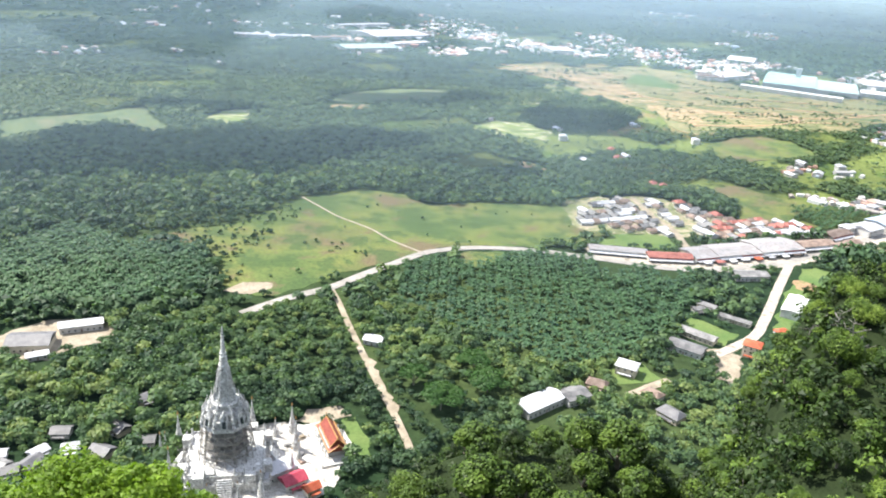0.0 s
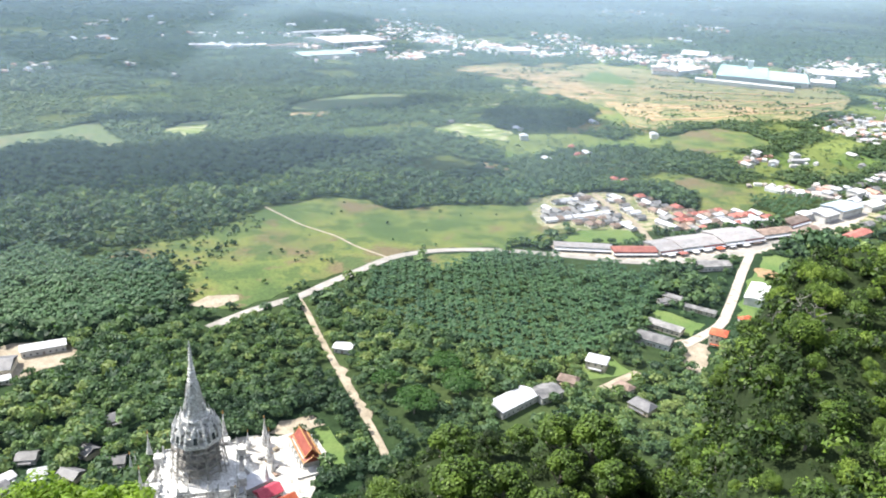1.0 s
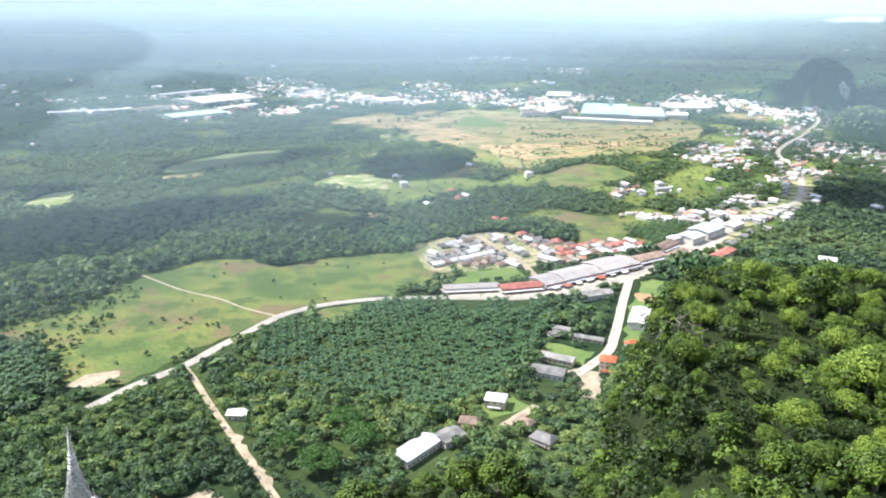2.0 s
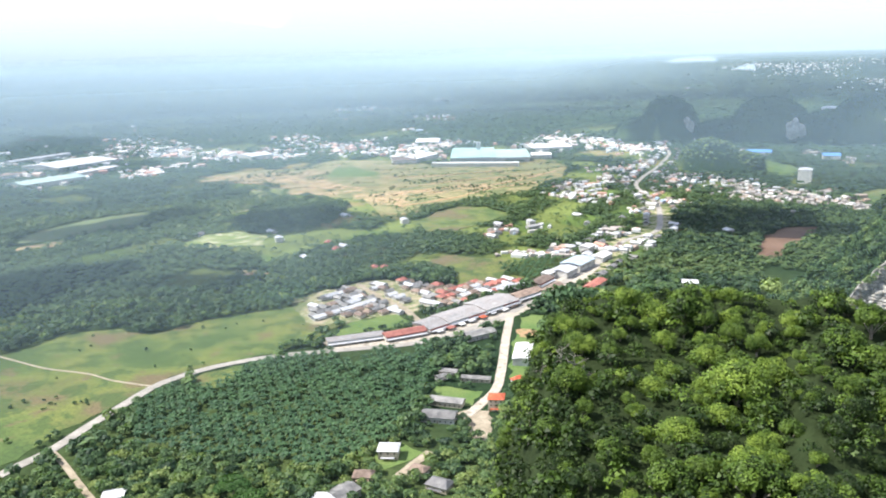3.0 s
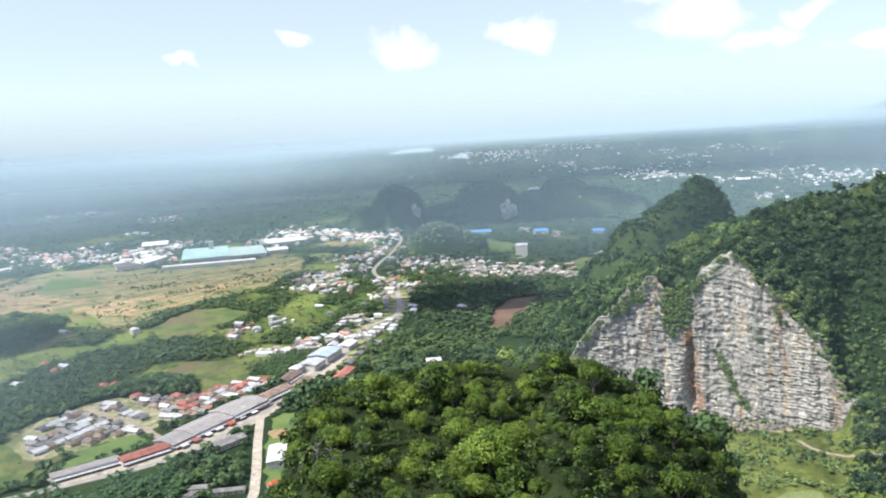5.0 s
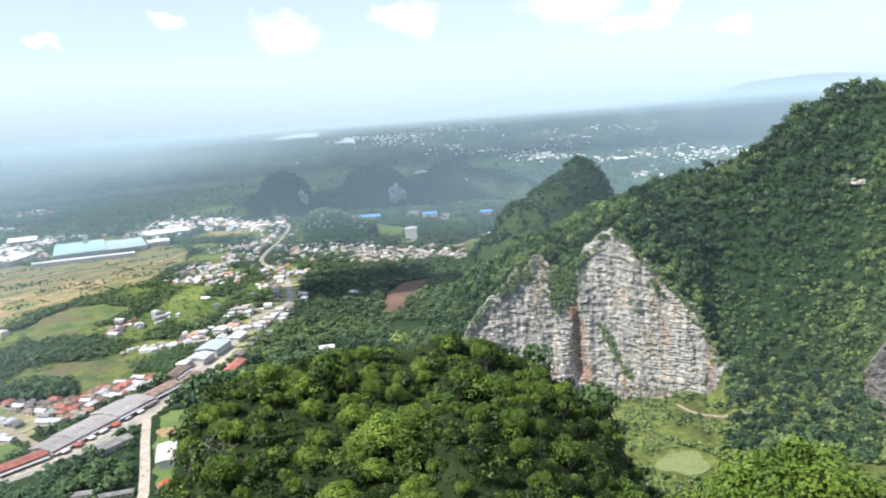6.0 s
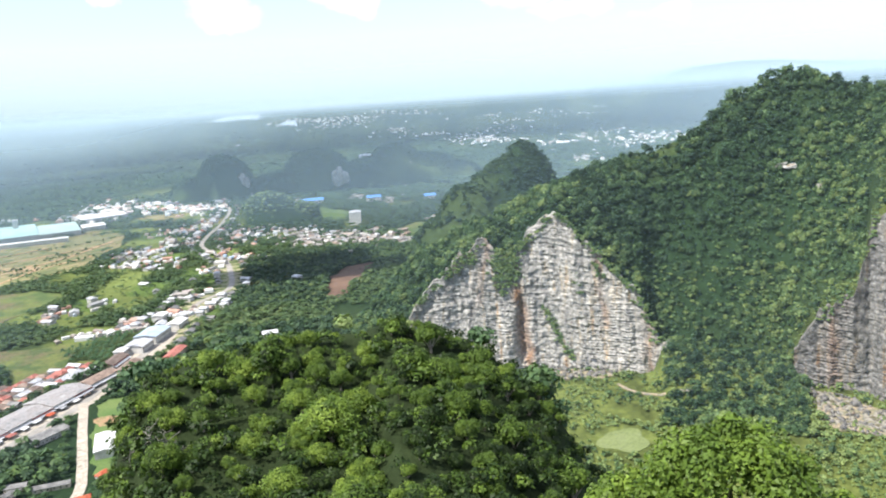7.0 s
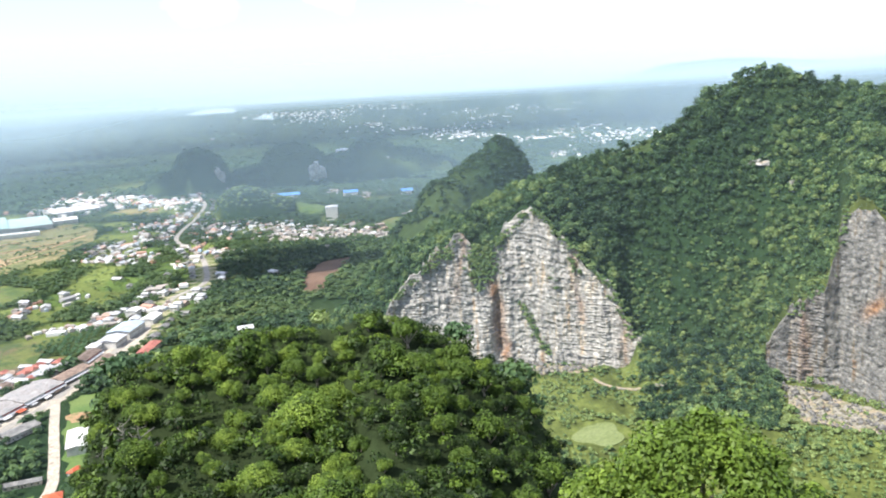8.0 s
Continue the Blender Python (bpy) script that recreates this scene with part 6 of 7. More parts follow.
def material_pile(x, y, a, n, m, label):
    """Boards and bags stacked crosswise on the building site."""
    top = tagged(new("material_pile"), label, "pile", "building materials")
    rp = random.Random(int(x * 7 + y))
    for k in range(n):
        bm = bmesh.new()
        w, d = rp.uniform(2.0, 4.5), rp.uniform(1.2, 2.4)
        ox, oy = rp.uniform(-1.5, 1.5), rp.uniform(-1.5, 1.5)
        box(bm, ox - w / 2, ox + w / 2, oy - d / 2, oy + d / 2, k * 0.5 - 0.05, k * 0.5 + 0.45, Matrix.Rotation(rp.uniform(-0.4, 0.4) + (k % 2) * 1.57, 4, "Z"))
        part("bundle", bm, m, top)
    top.matrix_basis = pose(x, y, 0.32, 0, 0, a)


for px, py, pa, pn, pm, pl in ((-66, 352, 20, 3, M_DIRT, "stacked tan boards on the temple terrace"), (-60, 330, 50, 2, M_BROWN_ROOF, "low brown stack of tiles by the tower"), (-71, 343, 10, 3, M_GREY_ROOF, "grey bundles of sheet metal on the terrace"), (-84, 352, 70, 2, M_DIRT, "tan heap of boards behind the tower"), (-118, 346, 30, 3, M_BROWN_ROOF, "brown stacked timber at the terrace edge"), (-62, 338, -20, 2, M_DARK_ROOF, "dark bundles of scaffold planks"), (-78, 356, 0, 2, M_GREY_ROOF, "grey stacked panels beside the stupas"), (-54, 364, 15, 2, M_DARK_ROOF, "dark stack of planks by the lawn")):
    material_pile(px, py, pa, pn, pm, pl)
build_hall(-48, 346, -66)
put(house("red_roofed_shrine", 11, 8, 4, 2.6, M_WHITE, M_CRIMSON, "small shrine with a bright red roof below the tower", 0.0), -62, 313, 40)
put(house("shrine", 7, 5, 3.4, 2.4, M_CREAM, M_ORANGE_ROOF, "small golden shrine beside the red roof"), -52, 308, 40)
put(house("white_hall", 20, 9, 5, 1.2, M_WHITE, M_WHITE_ROOF, "flat white annex beside the tower", porch=False), -72, 319, 40)

# ---- woods ----
rs = np.random.RandomState(7)


def wood(a0, a1, r0, r1, area, rad, count, size, tall=1.0, keep=None, flat=0.75, low=-0.35, shift=0.0, calm=0.0, mixed=0.06, steep=16, even=0.0, clumps=0.3):
    x, y = spread(rs, a0, a1, r0, r1, area)
    ok = wooded(x, y)
    if keep is not None:
        ok &= keep(x, y)
    x, y = x[ok], y[ok]
    z = terrain(x, y)
    gx, gy = terrain(x + 4, y) - z, terrain(x, y + 4) - z
    ok = np.hypot(gx, gy) < steep
    x, y, z = x[ok], y[ok], z[ok]
    k = (0.55 + rs.gamma(2.2, 0.2, len(x))).clip(0.5, 1.7) * (0.85 + 0.2 * wave(x, y, 40, 5.0))
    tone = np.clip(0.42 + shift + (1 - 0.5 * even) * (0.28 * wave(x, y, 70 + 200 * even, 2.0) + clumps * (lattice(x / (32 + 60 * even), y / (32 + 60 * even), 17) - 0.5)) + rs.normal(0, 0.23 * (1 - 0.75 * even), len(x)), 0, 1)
    c = np.stack([x, y, z + rad * k * 0.75 * tall], 1)
    return tufts(rs, c, rad * k, count, size * k, tone=tone, flat=flat, low=low, calm=calm, mixed=mixed)


def open_country(x, y):
    """Tree belts and scrub, with fields left open between them."""
    r, a = np.hypot(x, y), np.degrees(np.arctan2(x, y))
    q, openness = parcel(x, y)
    return ((q > openness) | (rs.rand(len(x)) < 0.1)) & ((terrain(x, y) < 12) | (r > 2700))


def off_hill(x, y):
    a, r = np.degrees(np.arctan2(x, y)), np.hypot(x, y)
    return ~((a > 44) & (r > 330) & (r < 960)) & ~((a > 40) & (a <= 44) & (r < 400))


for wx, wy, wr in ((RAIN[0][0], RAIN[0][1], 17), (RAIN[1][0], RAIN[1][1], 15), (RAIN[2][0], RAIN[2][1], 11), (RAIN[3][0], RAIN[3][1], 9)):
    footing(wx, wy, wr)
stuff("forest_trees", [wood(-38, 46, 290, 520, 21, 5.6, 120, 1.5, shift=0.16, mixed=0.14, clumps=0.6, keep=off_hill), wood(-38, 46, 520, 900, 34, 5.8, 32, 2.9, calm=0.35, shift=-0.02, keep=off_hill)], M_FOREST, "dense broadleaf trees on the plain", "trees")
def pasture_bushes(x, y):
    return inside(x, y, FIELD) & ((lattice(x / 22, y / 22, 3) + 0.4 * lattice(x / 7, y / 7, 8) > 1.08) | (rs.rand(len(x)) < 0.012) | ((x < -165 + 40 * lattice(x / 30, y / 30, 4)) & (rs.rand(len(x)) < 0.6))) & (off_line(x, y, TRACK) > 5) & (off_line(x, y, HIGHWAY) > 9)


CLEAR.remove(WEST_PALMS)
stuff("young_trees", [wood(-38, -12, 480, 700, 26, 3.6, 60, 1.5, shift=0.5, keep=lambda x, y: inside(x, y, YOUNG_TREES) & (lattice(x / 20, y / 20, 12) > 0.25))], M_FOREST, "light green young trees beside the palm grove", "trees")
CLEAR.append(WEST_PALMS)
CLEAR.remove(FIELD)
stuff("pasture_bushes", [wood(-26, 12, 520, 820, 45, 2.4, 30, 1.5, keep=pasture_bushes)], M_FOREST, "low bushes dotted over the pasture", "bushes")
CLEAR.append(FIELD)
CLEAR.remove(BARE)
stuff("scrub_belts", [wood(2, 34, 1200, 2130, 70, 2.8, 14, 2.0, shift=0.15, keep=lambda x, y: inside(x, y, BARE) & ((lattice(x / 60, y / 26, 5) + 0.3 * lattice(x / 14, y / 14, 6) > 0.82) | (rs.rand(len(x)) < 0.025)))], M_FOREST, "scrub and young trees on cleared land", "bushes")
CLEAR.append(BARE)
stuff("plain_woods", [wood(-36, 64, 900, 1500, 34, 5.2, 14, 3.4, calm=0.85, flat=0.55, even=0.7, shift=0.28, keep=lambda x, y: open_country(x, y) & off_hill(x, y)), wood(-34, 64, 1500, 2300, 90, 7.0, 9, 5.6, calm=1.0, flat=0.4, even=0.9, keep=open_country), wood(-32, 66, 2300, 3600, 300, 11.0, 7, 10.0, calm=1.0, flat=0.3, even=1.0, keep=open_country)], M_WOODS, "dark tree cover of the far plain", "trees")
RUBBER = [RUBBER_NORTH, [(-497, 1253), (-340, 1311), (-315, 1219), (-406, 1114), (-439, 1115)], RUBBER_MID, RUBBER_SOUTH]


def in_rubber(x, y):
    return np.any([inside(x, y, p) for p in RUBBER], axis=0)


stuff("rubber_plantation", [wood(-26, 30, 800, 1560, 20, 4.6, 22, 2.4, calm=0.7, flat=0.7, shift=-0.02, mixed=0.03, even=0.8, keep=in_rubber), wood(36, 60, 950, 1700, 26, 5.0, 20, 2.6, calm=0.6, flat=0.7, shift=-0.42, mixed=0.03, even=0.7, keep=lambda x, y: inside(x, y, DARK_WOOD) | inside(x, y, TOWN_WOOD))], M_WOODS, "dense dark blocks of rubber trees", "trees")
stuff("far_woods", [wood(-32, 90, 3600, 4800, 1100, 11, 5, 16, tall=0.3, calm=1.0, flat=0.25, even=1.0)], M_WOODS, "tree cover fading towards the horizon", "trees")
def on_hill(x, y):
    a, r = np.degrees(np.arctan2(x, y)), np.hypot(x, y)
    return (r < np.interp(a, RIDGE_AZ, RIDGE_R) + 22) & ((r > cliff_range(a) + 8) | ((a > 68.6) & (a < 78.5)) | (a < 50.2))


def big_crowns(x, y):
    return on_hill(x, y) & (lattice(x / 45, y / 45, 14) > 0.12)


def low_gully(x, y):
    return on_hill(x, y) & (terrain(x, y) < 85) & (np.degrees(np.arctan2(x, y)) > 68)


# first layer: low growth toned dark, painting the shade between the crowns
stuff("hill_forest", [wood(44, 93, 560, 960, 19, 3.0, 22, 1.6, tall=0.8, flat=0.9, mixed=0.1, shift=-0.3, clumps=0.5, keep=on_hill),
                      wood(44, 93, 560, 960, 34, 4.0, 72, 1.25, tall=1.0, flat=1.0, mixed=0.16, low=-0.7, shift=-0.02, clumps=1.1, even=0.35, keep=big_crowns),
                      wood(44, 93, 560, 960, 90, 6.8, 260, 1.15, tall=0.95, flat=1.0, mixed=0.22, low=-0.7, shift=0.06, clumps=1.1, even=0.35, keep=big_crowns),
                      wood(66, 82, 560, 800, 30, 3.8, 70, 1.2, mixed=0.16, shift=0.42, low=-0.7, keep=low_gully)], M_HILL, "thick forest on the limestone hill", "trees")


def off_pond(x, y):
    return np.hypot(x - 486, y - 221) > 24


stuff("valley_scrub", [wood(44, 90, 330, 672, 13, 2.1, 26, 1.1, shift=0.5, mixed=0.14, clumps=0.7, keep=lambda x, y: (lattice(x / 28, y / 28, 9) + 0.25 * lattice(x / 7, y / 7, 10) > 0.38) & off_pond(x, y)),
                       wood(52, 88, 400, 650, 120, 4.2, 90, 1.2, shift=0.3, clumps=0.7, mixed=0.14, keep=lambda x, y: (lattice(x / 50, y / 50, 24) > 0.45) & off_pond(x, y))], M_HILL, "light green scrub and small trees on the quarry floor", "bushes")


def cliff_shrubs(lines):
    """Bushes rooted in clefts of the rock: lines of (azimuth, height) from foot to head, and how many."""
    c, s = [], []
    for a0, z0, a1, z1, n, wide in lines:
        for _ in range(n):
            t = rs.rand()
            a, z = a0 + (a1 - a0) * t + rs.normal(0, wide), z0 + (z1 - z0) * t
            r = float(cliff_range(a)) + 1 - 16 * (1 - z / 160)
            c.append((r * math.sin(radians(a)), r * math.cos(radians(a)), z))
            s.append(rs.uniform(1.6, 3.4))
    return tufts(rs, np.array(c), np.array(s), 44, 1.2, tone=rs.uniform(0.6, 1.0, len(c)))


stuff("cliff_shrubs", [cliff_shrubs([(57.3, 80, 57.0, 106, 60, 0.45), (56.6, 84, 56.8, 114, 90, 0.3), (57.3, 84, 58.0, 120, 120, 0.35), (56.6, 70, 57.4, 100, 30, 0.3), (59.8, 62, 61.8, 12, 90, 0.16), (62.3, 92, 62.6, 72, 14, 0.15), (52.8, 88, 55.4, 118, 24, 0.2), (61.2, 142, 66.5, 74, 110, 0.2), (66.9, 70, 68.2, 30, 60, 0.25), (50.2, 66, 54.6, 116, 60, 0.25), (58.3, 112, 60.6, 140, 40, 0.2), (63.6, 100, 64.4, 84, 16, 0.12), (54.6, 100, 54.9, 112, 12, 0.15), (56.7, 2, 67.8, 3, 90, 0.5), (79.0, 62, 81.3, 98, 40, 0.25), (81.4, 108, 82.2, 146, 30, 0.2), (79.2, 6, 85.6, 4, 40, 0.5)])], M_HILL, "bushes clinging to ledges of the rock face", "bushes")


def hill_back(x, y):
    a, r = np.degrees(np.arctan2(x, y)), np.hypot(x, y)
    return (terrain(x, y) > 3) & (r > np.interp(a, RIDGE_AZ, RIDGE_R) - 10) & ~knoll_trees(x, y)


GREEN_KNOLL = polar(40.7, 1795)


def knoll_trees(x, y):
    near = np.zeros(len(x), bool)
    for ka, kr, kh, kw in KNOLLS:
        near |= np.hypot(x - kr * math.sin(radians(ka)), y - kr * math.cos(radians(ka))) < kw
    return near & (np.hypot(x - GREEN_KNOLL[0], y - GREEN_KNOLL[1]) > 90)


stuff("green_knoll_woods", [wood(38, 45, 1690, 1900, 40, 5.0, 20, 3.0, tall=0.5, steep=90, flat=0.7, calm=0.4, shift=0.5, keep=lambda x, y: np.hypot(x - GREEN_KNOLL[0], y - GREEN_KNOLL[1]) < 92)], M_HILL, "sunlit light green woods on a low knoll", "trees")
stuff("back_slope_woods", [wood(43, 64, 780, 1400, 24, 4.6, 26, 2.2, tall=0.8, calm=0.2, mixed=0.12, steep=90, clumps=0.6, keep=hill_back)], M_HILL, "woods on the hill's far flank", "trees")
# tone dropped so the leaves themselves carry cloud shadow on the knolls
stuff("knoll_woods", [wood(33, 64, 1200, 2650, 34, 5.0, 20, 3.0, tall=0.5, steep=90, shift=-0.5, flat=0.6, calm=0.3, keep=knoll_trees)], M_FOREST, "woods on steep limestone knolls", "trees")


def rock_scar(az, r, z, w, h, seed):
    """A bare pale rock face let into a wooded knoll."""
    bm = bmesh.new()
    bmesh.ops.create_icosphere(bm, subdivisions=4, radius=1.0)
    for v in bm.verts:
        n = noise.noise(v.co * 1.6 + Vector((seed, 0, 0))) * 0.5 + noise.noise(v.co * 5 + Vector((0, seed, 0))) * 0.2
        v.co = Vector((v.co.x * w * (1 + n), v.co.y * 14 * (1 + n), v.co.z * h * (1 + n)))
    x, y = polar(az, r)
    ob = part("rock_face", bm, M_ROCK)
    ob.matrix_basis = pose(x, y, z, 0, 0, -az)
    for p in ob.data.polygons:
        p.use_smooth = False
    ob.data.attributes.new("tone", "FLOAT", "POINT")
    tagged(ob, "bare pale limestone face on a wooded knoll", "cliff", kind="structure")


rock_scar(45.4, 2275, 42, 24, 24, 1)
rock_scar(50.4, 2392, 46, 22, 18, 2)
rock_scar(51.6, 2420, 40, 16, 14, 3)
rock_scar(38.5, 2385, 36, 16, 26, 4)
rock_scar(76.6, 809, 165, 13, 3.6, 5)
rock_scar(78.8, 770, 146, 3.5, 7, 7)


def broken_stones(polys, n):
    """Angular blocks lying about below a quarry face."""
    unit = np.array([(1, 0, 0), (0, 1, 0), (-1, 0, 0), (0, -1, 0), (0.3, 0.2, 0.8), (0, 0, -0.6)])
    tri = np.array([(0, 1, 4), (1, 2, 4), (2, 3, 4), (3, 0, 4), (1, 0, 5), (2, 1, 5), (3, 2, 5), (0, 3, 5)])
    verts, faces = [], []
    for poly in polys:
        xs, ys = [p[0] for p in poly], [p[1] for p in poly]
        x, y = rs.uniform(min(xs), max(xs), n), rs.uniform(min(ys), max(ys), n)
        ok = inside(x, y, poly)
        for px, py, pz in zip(x[ok], y[ok], terrain(x[ok], y[ok])):
            size = 0.5 + rs.gamma(1.4, 0.55)
            faces.append(tri + 6 * len(verts))
            verts.append(unit * size * rs.uniform(0.6, 1.2, (6, 3)) + np.array([px, py, pz + 0.9 + 0.2 * size]))
    v = np.concatenate(verts)
    me = array_mesh("quarry_stones", v, np.concatenate(faces), M_OLD_ROCK, tone=np.zeros(len(v)))
    tagged(new("quarry_stones", me), "broken grey stones scattered below the quarry face", "stones", kind="stuff")


broken_stones([RUBBLE, BENCH], 520)
for poly in (RUBBLE, BENCH):
    CLEAR.remove(poly)
stuff("quarry_scrub", [wood(56, 90, 540, 680, 26, 1.6, 26, 0.9, shift=0.4, mixed=0.14, keep=lambda x, y: (inside(x, y, RUBBLE) | inside(x, y, BENCH)) & (lattice(x / 9, y / 9, 15) > 0.58))], M_HILL, "low scrub among broken quarry stones", "bushes")

# ---- oil palms ----
def palm_rows(poly, step, turn):
    xs, ys = [p[0] for p in poly], [p[1] for p in poly]
    cx, cy = sum(xs) / len(xs), sum(ys) / len(ys)
    n = 45
    i, j = np.meshgrid(np.arange(-n, n), np.arange(-n, n))
    px, py = (i + 0.5 * (j % 2)).ravel() * step, j.ravel() * step * 0.87
    x = cx + px * math.cos(turn) - py * math.sin(turn) + rs.uniform(-0.7, 0.7, px.shape)
    y = cy + px * math.sin(turn) + py * math.cos(turn) + rs.uniform(-0.7, 0.7, px.shape)
    ok = inside(x, y, poly) & (rs.rand(len(x)) > 0.05) & (off_line(x, y, HIGHWAY) > 8) & ~inside(x, y, YOUNG_TREES)
    for cx, cy, cr in KEEP_OFF:
        ok &= np.hypot(x - cx, y - cy) > cr
    return x[ok], y[ok]


def palms(x, y, reach=5.2, fronds=20):
    n = len(x)
    z = terrain(x, y) + rs.uniform(4.0, 6.5, n)
    a = rs.uniform(0, 7, (n, 1)) + np.arange(fronds) * 2.4 + rs.normal(0, 0.2, (n, fronds))
    lift = rs.uniform(0.15, 1.15, (n, fronds))
    size = reach * rs.uniform(0.8, 1.1, (n, 1)) * rs.uniform(0.85, 1.1, (n, fronds))
    segs = [0.0, 0.35, 0.7, 1.0]
    half = [0.12, 0.75, 0.62, 0.05]
    rows = []
    for s, h in zip(segs, half):
        out = size * s * np.cos(lift * (1 - 0.5 * s))
        up = size * (s * np.sin(lift) - 0.75 * s * s * np.cos(lift * 0.6))
        for side in (-1, 1):
            rows.append(np.stack([x[:, None] + np.cos(a) * out - np.sin(a) * h * side, y[:, None] + np.sin(a) * out + np.cos(a) * h * side, z[:, None] + up + 0 * a], -1))
    v = np.stack(rows, 2).reshape(-1, 3)
    base = np.arange(n * fronds)[:, None] * 8
    f = np.concatenate([base + np.array([[2 * k, 2 * k + 1, 2 * k + 3, 2 * k + 2]]) for k in range(3)])
    tone = np.repeat(np.clip(0.5 + 0.3 * wave(x, y, 60) + rs.normal(0, 0.15, n), 0, 1), fronds * 8)
    return v, f, tone


stuff("oil_palms", [palms(*palm_rows(PALMS, 8.6, 0.5))], M_PALM, "planted rows of dark oil palms", "palm trees")
GROVE = [(66, 800), (135, 799), (165, 829), (146, 879), (86, 869)]
stuff("palm_grove", [palms(*palm_rows(WEST_PALMS, 8.2, 0.2)), palms(*palm_rows(GROVE, 9.0, 0.2), 4.2, 14), palms(*palm_rows(EAST_PALMS, 8.4, 0.9), 4.6, 14)], M_PALM, "loose groves of tall palms", "palm trees")


# ---- trees on the near slopes ----
def tree_kind(seed, rad, h, count, size, material, label, group, tone):
    r2 = np.random.RandomState(seed)
    top = tagged(new("tree"), label, "tree", group)
    part("trunk", trunk_mesh(h, rad * 0.07), M_BARK, top)
    v, f, t = tufts(r2, np.array([[0, 0, h]], float), np.array([rad]), count, size, lobes=18, flat=0.95, tone=np.array([tone]), low=-0.8, knob=(0.16, 0.46), mixed=0.24)
    ob = new("crown", array_mesh("crown", v, f, material, tone=t))
    ob.parent = top
    return top


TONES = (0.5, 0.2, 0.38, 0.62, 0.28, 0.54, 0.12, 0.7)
rs = np.random.RandomState(19)
KINDS = [tree_kind(20 + i, 3.6 + 0.3 * (i % 4), 2.6 + 0.4 * (i % 3), 7000, 0.27, M_KNOLL, ("broad green tree on the wooded knoll", "dark green tree on the wooded knoll", "olive green tree on the wooded knoll", "bright green bushy tree on the slope")[i % 4], "slope trees", TONES[i]) for i in range(8)]
used = set()


def headroom(x, y):
    """Height left between the ground and the line of sight over the hill's own crest."""
    az, r = np.degrees(np.arctan2(x, y)), np.hypot(x, y)
    return EYE + r * np.tan(np.radians(np.interp(az, OWN[:, 0], OWN[:, 1]) + 0.5 * wave(x, y, 7, 3.0))) - terrain(x, y)


def plant(x, y, kind, scale):
    scale = min(scale, float(headroom(x, y)) / 7.4)
    if scale < 0.36:
        return
    z = float(terrain(x, y)) - 1.0 + rs.uniform(-0.8, 1.6)
    m = pose(x, y, z, rs.uniform(-5, 5), rs.uniform(-5, 5), rs.uniform(0, 360)) @ Matrix.Scale(scale, 4)
    if kind in used:
        copy_thing(KINDS[kind], m)
    else:
        used.add(kind)
        KINDS[kind].matrix_basis = m


def slope_places(a0, a1, r0, r1, gap):
    """Well-spaced places on the slope."""
    out = []
    x, y = spread(rs, a0, a1, r0, r1, 5.0)
    for px, py in zip(x, y):
        if all((px - qx) ** 2 + (py - qy) ** 2 > gap * gap for qx, qy in out):
            out.append((px, py))
    return out


# darker or lighter leaf kinds by place: the knoll's sun and shade put into colour
SHADE_MIX, SUNLIT_MIX, MIXED = (0.07, 0.27, 0.17, 0.01, 0.24, 0.03, 0.21, 0.0), (0.22, 0.05, 0.14, 0.22, 0.07, 0.2, 0.01, 0.09), (0.18, 0.14, 0.16, 0.1, 0.16, 0.12, 0.1, 0.04)
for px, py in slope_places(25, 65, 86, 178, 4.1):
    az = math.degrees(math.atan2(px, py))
    mix = SHADE_MIX if az > 49 or (az < 34 and math.hypot(px, py) < 132) else SUNLIT_MIX if 30 < az < 45 else MIXED
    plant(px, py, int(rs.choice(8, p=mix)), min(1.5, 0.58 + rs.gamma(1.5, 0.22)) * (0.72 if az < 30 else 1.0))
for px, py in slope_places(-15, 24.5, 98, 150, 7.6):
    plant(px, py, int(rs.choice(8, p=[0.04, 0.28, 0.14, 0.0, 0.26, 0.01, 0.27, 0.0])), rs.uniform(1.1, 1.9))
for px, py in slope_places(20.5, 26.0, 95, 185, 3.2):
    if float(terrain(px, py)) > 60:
        plant(px, py, int(rs.choice(8, p=SHADE_MIX)), rs.uniform(0.45, 0.8))
# leaf tone lowered so the undergrowth carries the shade between crowns
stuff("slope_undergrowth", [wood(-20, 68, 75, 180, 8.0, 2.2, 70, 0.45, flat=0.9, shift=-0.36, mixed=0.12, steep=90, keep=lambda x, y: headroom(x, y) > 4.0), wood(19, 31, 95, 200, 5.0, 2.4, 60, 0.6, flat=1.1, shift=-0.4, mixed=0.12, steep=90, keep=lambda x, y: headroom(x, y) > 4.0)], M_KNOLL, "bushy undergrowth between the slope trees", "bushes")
stuff("slope_forest", [wood(-40, 66, 150, 300, 38, 4.5, 220, 0.85, keep=lambda x, y: np.hypot(x, y) > np.interp(np.degrees(np.arctan2(x, y)), OWN[:, 0], OWN[:, 2]))], M_HILL, "forest on the lower slopes of the hill", "trees")


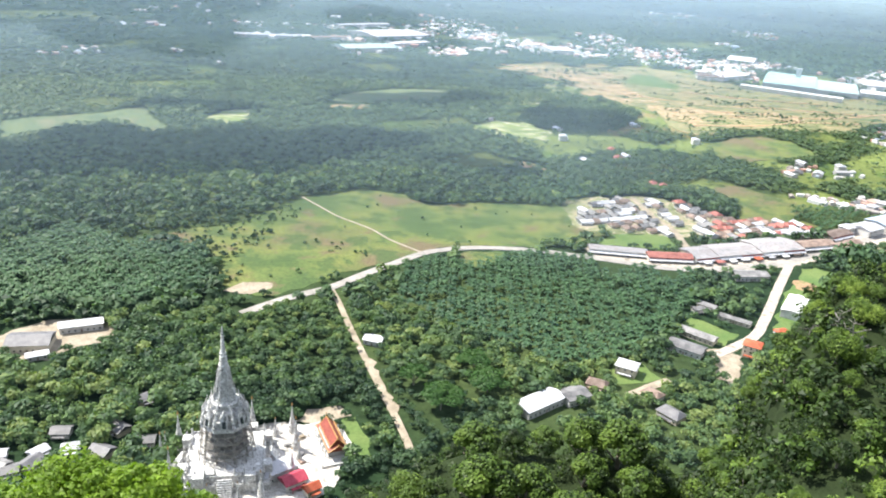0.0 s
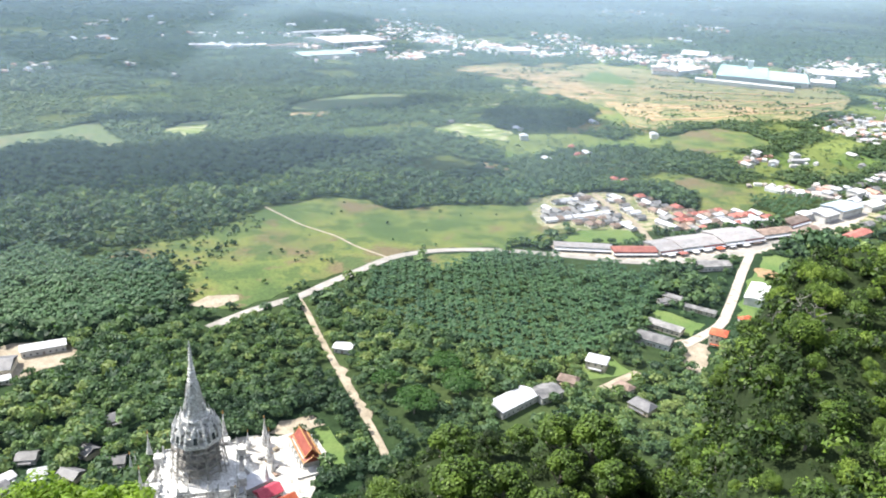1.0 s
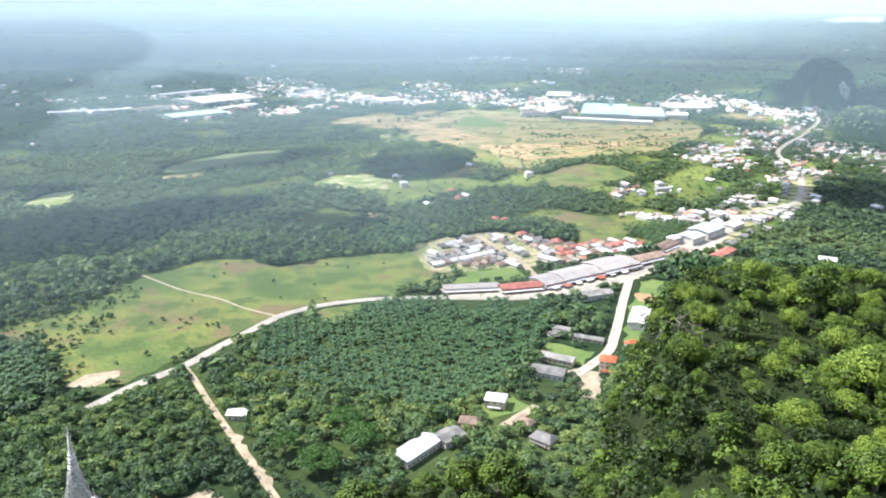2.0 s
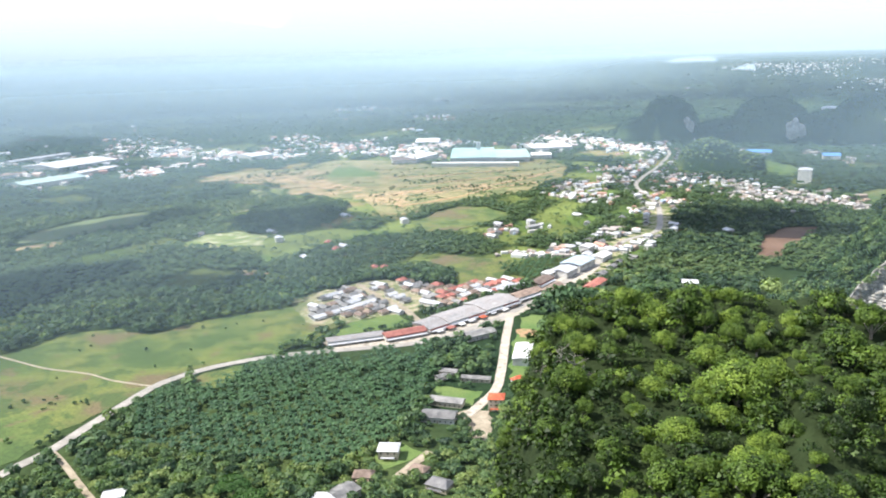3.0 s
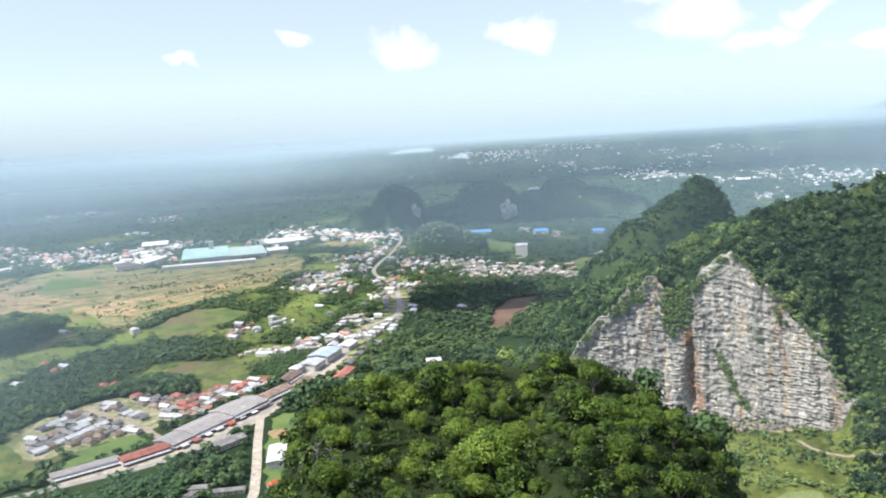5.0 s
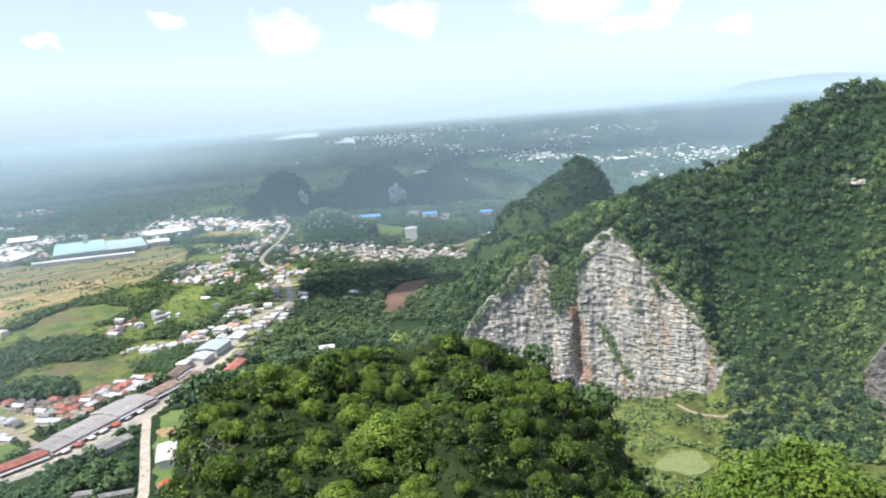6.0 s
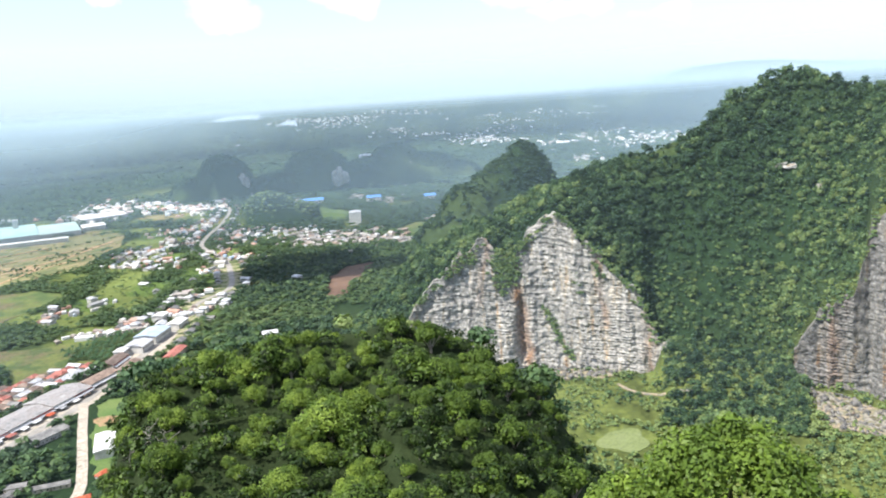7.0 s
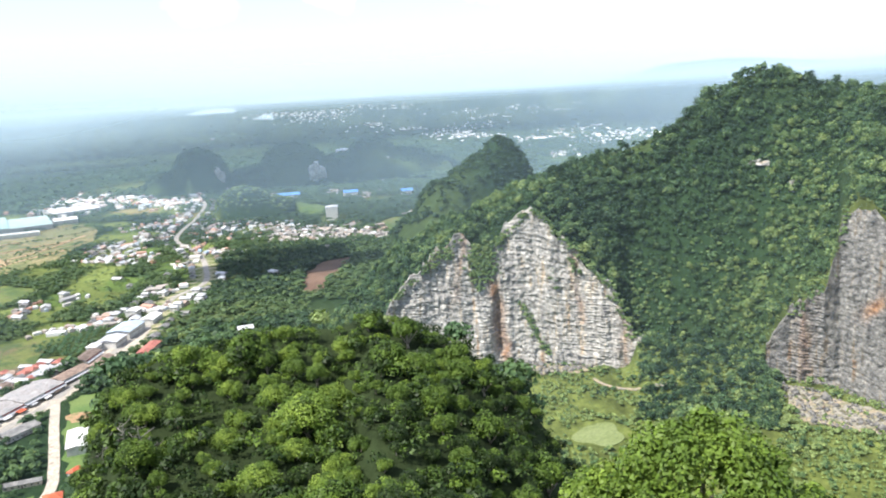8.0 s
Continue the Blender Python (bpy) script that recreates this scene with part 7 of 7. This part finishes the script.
def near_tree(az, el, dist, rad, count, seed, label, leaves, hue):
    x, y = polar(az, dist)
    z = EYE - dist * math.tan(radians(-el)) - rad * 0.8
    g = float(terrain(x, y))
    r2 = np.random.RandomState(seed)
    top = tagged(new("tree"), label, "tree")
    top.location = (x, y, g - 0.5)
    part("trunk", trunk_mesh(z - g + 0.5, 0.35, rad * 0.5), M_BARK, top)
    v, f, t = tufts(r2, np.array([[0, 0, z - g + 0.5]], float), np.array([rad]), count * 2, 0.26, lobes=64, flat=1.0, tone=np.array([hue]), low=-1.0, knob=(0.1, 0.24), mixed=0.16)
    ob = new("crown", array_mesh("crown", v, f, leaves, tone=t))
    ob.parent = top


for (wx, wy), wr, sd in zip(RAIN, (17, 17, 14, 11), (31, 32, 33, 34)):
    top = tagged(new("rain_tree"), "spreading dark green rain tree with a wide flat crown", "tree", "rain trees by the lane")
    top.location = (wx, wy, float(terrain(wx, wy)) - 0.5)
    part("trunk", trunk_mesh(9, 0.6, 5.0), M_BARK, top)
    v, f, t = tufts(np.random.RandomState(sd), np.array([[0, 0, 9.5]], float), np.array([float(wr)]), 3400, 1.3, lobes=30, flat=0.36, tone=np.array([0.3]), low=0.0, knob=(0.16, 0.32), mixed=0.15)
    ob = new("crown", array_mesh("crown", v, f, M_RAIN, tone=t))
    ob.parent = top
near_tree(-29, -34.3, 45, 6.0, 7000, 1, "bright yellow-green leafy tree close below the viewpoint", M_NEAR, 0.6)
near_tree(-24.2, -35.6, 43, 4.0, 4200, 6, "bright lime green treetop below the viewpoint", M_NEAR, 0.7)
near_tree(-34.5, -34.2, 43, 4.0, 4200, 7, "sunlit lime green treetop with loose sprays", M_NEAR, 0.5)
near_tree(-19.8, -38.0, 45, 2.6, 2400, 4, "low bright green treetop beside the larger one", M_NEAR, 0.4)
near_tree(73.2, -22.6, 45, 6.2, 9000, 2, "bright green leafy treetop close below the viewpoint", M_KNOLL, 0.62)
near_tree(66.2, -26.6, 47, 3.6, 4200, 3, "bright green bushy treetop with dense leaves", M_KNOLL, 0.58)
near_tree(80.4, -26.6, 48, 4.6, 5200, 5, "olive green treetop beside the bright one", M_KNOLL, 0.5)
near_tree(77.0, -29.5, 40, 3.4, 4200, 8, "low sunlit bush under the bright treetop", M_KNOLL, 0.75)


def dead_tree(az, r, h, seed):
    """A bleached snag: a leaning stem with forked bare branches."""
    rd = random.Random(seed)
    x, y = polar(az, r)
    top = tagged(new("dead_tree"), "bare bleached grey snag among green trees", "tree", "dead snags")
    top.matrix_basis = pose(x, y, float(terrain(x, y)) - 0.5, rd.uniform(-8, 8), rd.uniform(-8, 8), rd.uniform(0, 360))
    bm = bmesh.new()
    stem = [Vector((0, 0, 0))]
    for k in range(5):
        stem.append(stem[-1] + Vector((rd.uniform(-0.3, 0.3), rd.uniform(-0.3, 0.3), h / 5)))
    for k, (a, b) in enumerate(zip(stem, stem[1:])):
        bar(bm, a, b, 0.26 - 0.035 * k)
    part("trunk", bm, M_SNAG, top)
    for k in range(7):
        bm = bmesh.new()
        a = stem[2 + k % 4]
        ang = rd.uniform(0, 6.3)
        reach = rd.uniform(1.2, 2.6)
        b = a + Vector((math.cos(ang) * reach, math.sin(ang) * reach, rd.uniform(0.4, 1.6)))
        bar(bm, a, b, 0.12)
        for _ in range(3):
            t = a.lerp(b, rd.uniform(0.4, 1.0))
            bar(bm, t, t + Vector((rd.uniform(-1, 1), rd.uniform(-1, 1), rd.uniform(0.2, 0.9))), 0.06)
        part("branch", bm, M_SNAG, top)


for az, r, h, seed in ((27.4, 128, 6.5, 1), (28.2, 140, 6.0, 4), (26.2, 112, 5.5, 5), (31.5, 128, 7.0, 6), (29.9, 134, 6.5, 9)):
    dead_tree(az, r, h, seed)

# ---- pond ----
bm = bmesh.new()
line = []
for i in range(32):
    a = 2 * math.pi * i / 32
    q = 19 * (1 + 0.14 * math.sin(3 * a + 1.0) + 0.07 * math.cos(5 * a))
    line.append(bm.verts.new((486 + q * math.cos(a), 221 + q * 0.9 * math.sin(a), float(terrain(486, 221)) + 0.5)))
f = bm.faces.new(line)
ext = bmesh.ops.extrude_face_region(bm, geom=[f])
bmesh.ops.translate(bm, verts=[v for v in ext["geom"] if isinstance(v, bmesh.types.BMVert)], vec=(0, 0, -1.5))
bmesh.ops.recalc_face_normals(bm, faces=bm.faces)
tagged(part("pond", bm, M_POND), "still green pond on the quarry floor", "pond", kind="structure")


def cloud_material(thin):
    """Thin vapour: part of the sunlight comes through."""
    m, nt, out = nodes_of("cloud_vapour")
    d = nt.nodes.new("ShaderNodeBsdfDiffuse")
    d.inputs["Color"].default_value = (0.9, 0.9, 0.9, 1)
    t = nt.nodes.new("ShaderNodeBsdfTransparent")
    mx = nt.nodes.new("ShaderNodeMixShader")
    fac = ramp_of(nt, noise_of(nt, 0.012), [(0.35, (thin,) * 3), (0.65, (thin + 0.2,) * 3)])
    nt.links.new(fac, mx.inputs[0])
    nt.links.new(t.outputs[0], mx.inputs[1])
    nt.links.new(d.outputs[0], mx.inputs[2])
    nt.links.new(mx.outputs[0], out.inputs["Surface"])
    return m


# ---- clouds that shade parts of the plain ----
def cloud_over(gx, gy, lx, ly, turn, seed, alt=950.0, thin=0.15):
    r2 = random.Random(seed)
    off = SUN_DIR * (alt / SUN_DIR.z)
    bm = bmesh.new()
    for k in range(14):
        a = r2.uniform(0, 6.28)
        q = math.sqrt(r2.random()) * 0.8
        dx, dy = rot2(math.cos(a) * q * lx, math.sin(a) * q * ly, turn)
        s = r2.uniform(0.25, 0.5) * (1 - 0.35 * q)
        m = Matrix.Translation((gx + off.x + dx, gy + off.y + dy, alt + r2.uniform(-10, 25))) @ Matrix.Rotation(turn, 4, "Z") @ Matrix.Diagonal((lx * s, ly * s, min(lx, ly) * s * 0.5, 1))
        bmesh.ops.create_icosphere(bm, subdivisions=3, radius=1.0, matrix=m)
    for v in bm.verts:
        v.co += Vector((noise.noise(v.co / 40), noise.noise(v.co / 40 + Vector((9, 0, 0))), noise.noise(v.co / 40 + Vector((0, 9, 0))))) * 14
    tagged(part("cloud", bm, cloud_material(thin)), "white fair-weather cloud drifting over the plain", "cloud", kind="structure")


cloud_over(-425, 880, 210, 105, 0.35, 1, thin=0.85)
cloud_over(-205, 955, 235, 140, 0.5, 9, thin=0.85)
cloud_over(-361, 1180, 100, 48, 0.3, 2, thin=0.6)
cloud_over(-30, 1365, 230, 80, 0.25, 7, thin=0.6)
cloud_over(215, 1280, 130, 110, 0.6, 3, thin=0.7)
cloud_over(31, 940, 85, 50, 0.0, 4, thin=0.55)
cloud_over(810, 900, 200, 110, -0.8, 5, thin=0.75)
cloud_over(1700, 1780, 600, 250, -0.7, 6, 1600.0, 0.7)

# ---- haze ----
# each veil is an added tinted sheet imitating distance haze, a shallow bowl that rises outwards from its foot; the
# first thins out to both sides
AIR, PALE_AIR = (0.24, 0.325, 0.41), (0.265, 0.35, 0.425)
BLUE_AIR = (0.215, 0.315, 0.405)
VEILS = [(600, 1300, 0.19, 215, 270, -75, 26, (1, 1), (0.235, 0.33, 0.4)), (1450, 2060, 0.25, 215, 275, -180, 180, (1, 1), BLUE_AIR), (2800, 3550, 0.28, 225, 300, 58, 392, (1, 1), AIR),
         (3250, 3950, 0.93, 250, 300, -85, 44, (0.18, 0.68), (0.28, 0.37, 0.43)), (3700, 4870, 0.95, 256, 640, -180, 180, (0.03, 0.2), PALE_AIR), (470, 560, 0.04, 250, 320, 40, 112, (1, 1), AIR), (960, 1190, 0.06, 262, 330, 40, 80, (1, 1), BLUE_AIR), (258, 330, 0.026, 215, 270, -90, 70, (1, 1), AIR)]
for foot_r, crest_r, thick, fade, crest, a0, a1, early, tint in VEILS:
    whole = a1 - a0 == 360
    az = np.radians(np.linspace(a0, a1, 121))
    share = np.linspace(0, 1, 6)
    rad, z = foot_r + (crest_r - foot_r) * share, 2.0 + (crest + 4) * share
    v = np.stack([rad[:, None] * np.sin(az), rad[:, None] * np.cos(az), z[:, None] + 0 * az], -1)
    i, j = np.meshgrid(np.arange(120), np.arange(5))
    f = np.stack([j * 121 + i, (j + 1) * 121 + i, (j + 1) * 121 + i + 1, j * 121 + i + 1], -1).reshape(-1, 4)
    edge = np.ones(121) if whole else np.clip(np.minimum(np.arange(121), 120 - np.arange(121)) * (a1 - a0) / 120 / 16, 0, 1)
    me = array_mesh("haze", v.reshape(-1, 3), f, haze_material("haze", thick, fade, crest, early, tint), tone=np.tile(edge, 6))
    tagged(new("haze", me), "translucent sheet standing in for distance haze over the plain", "haze", kind="structure")
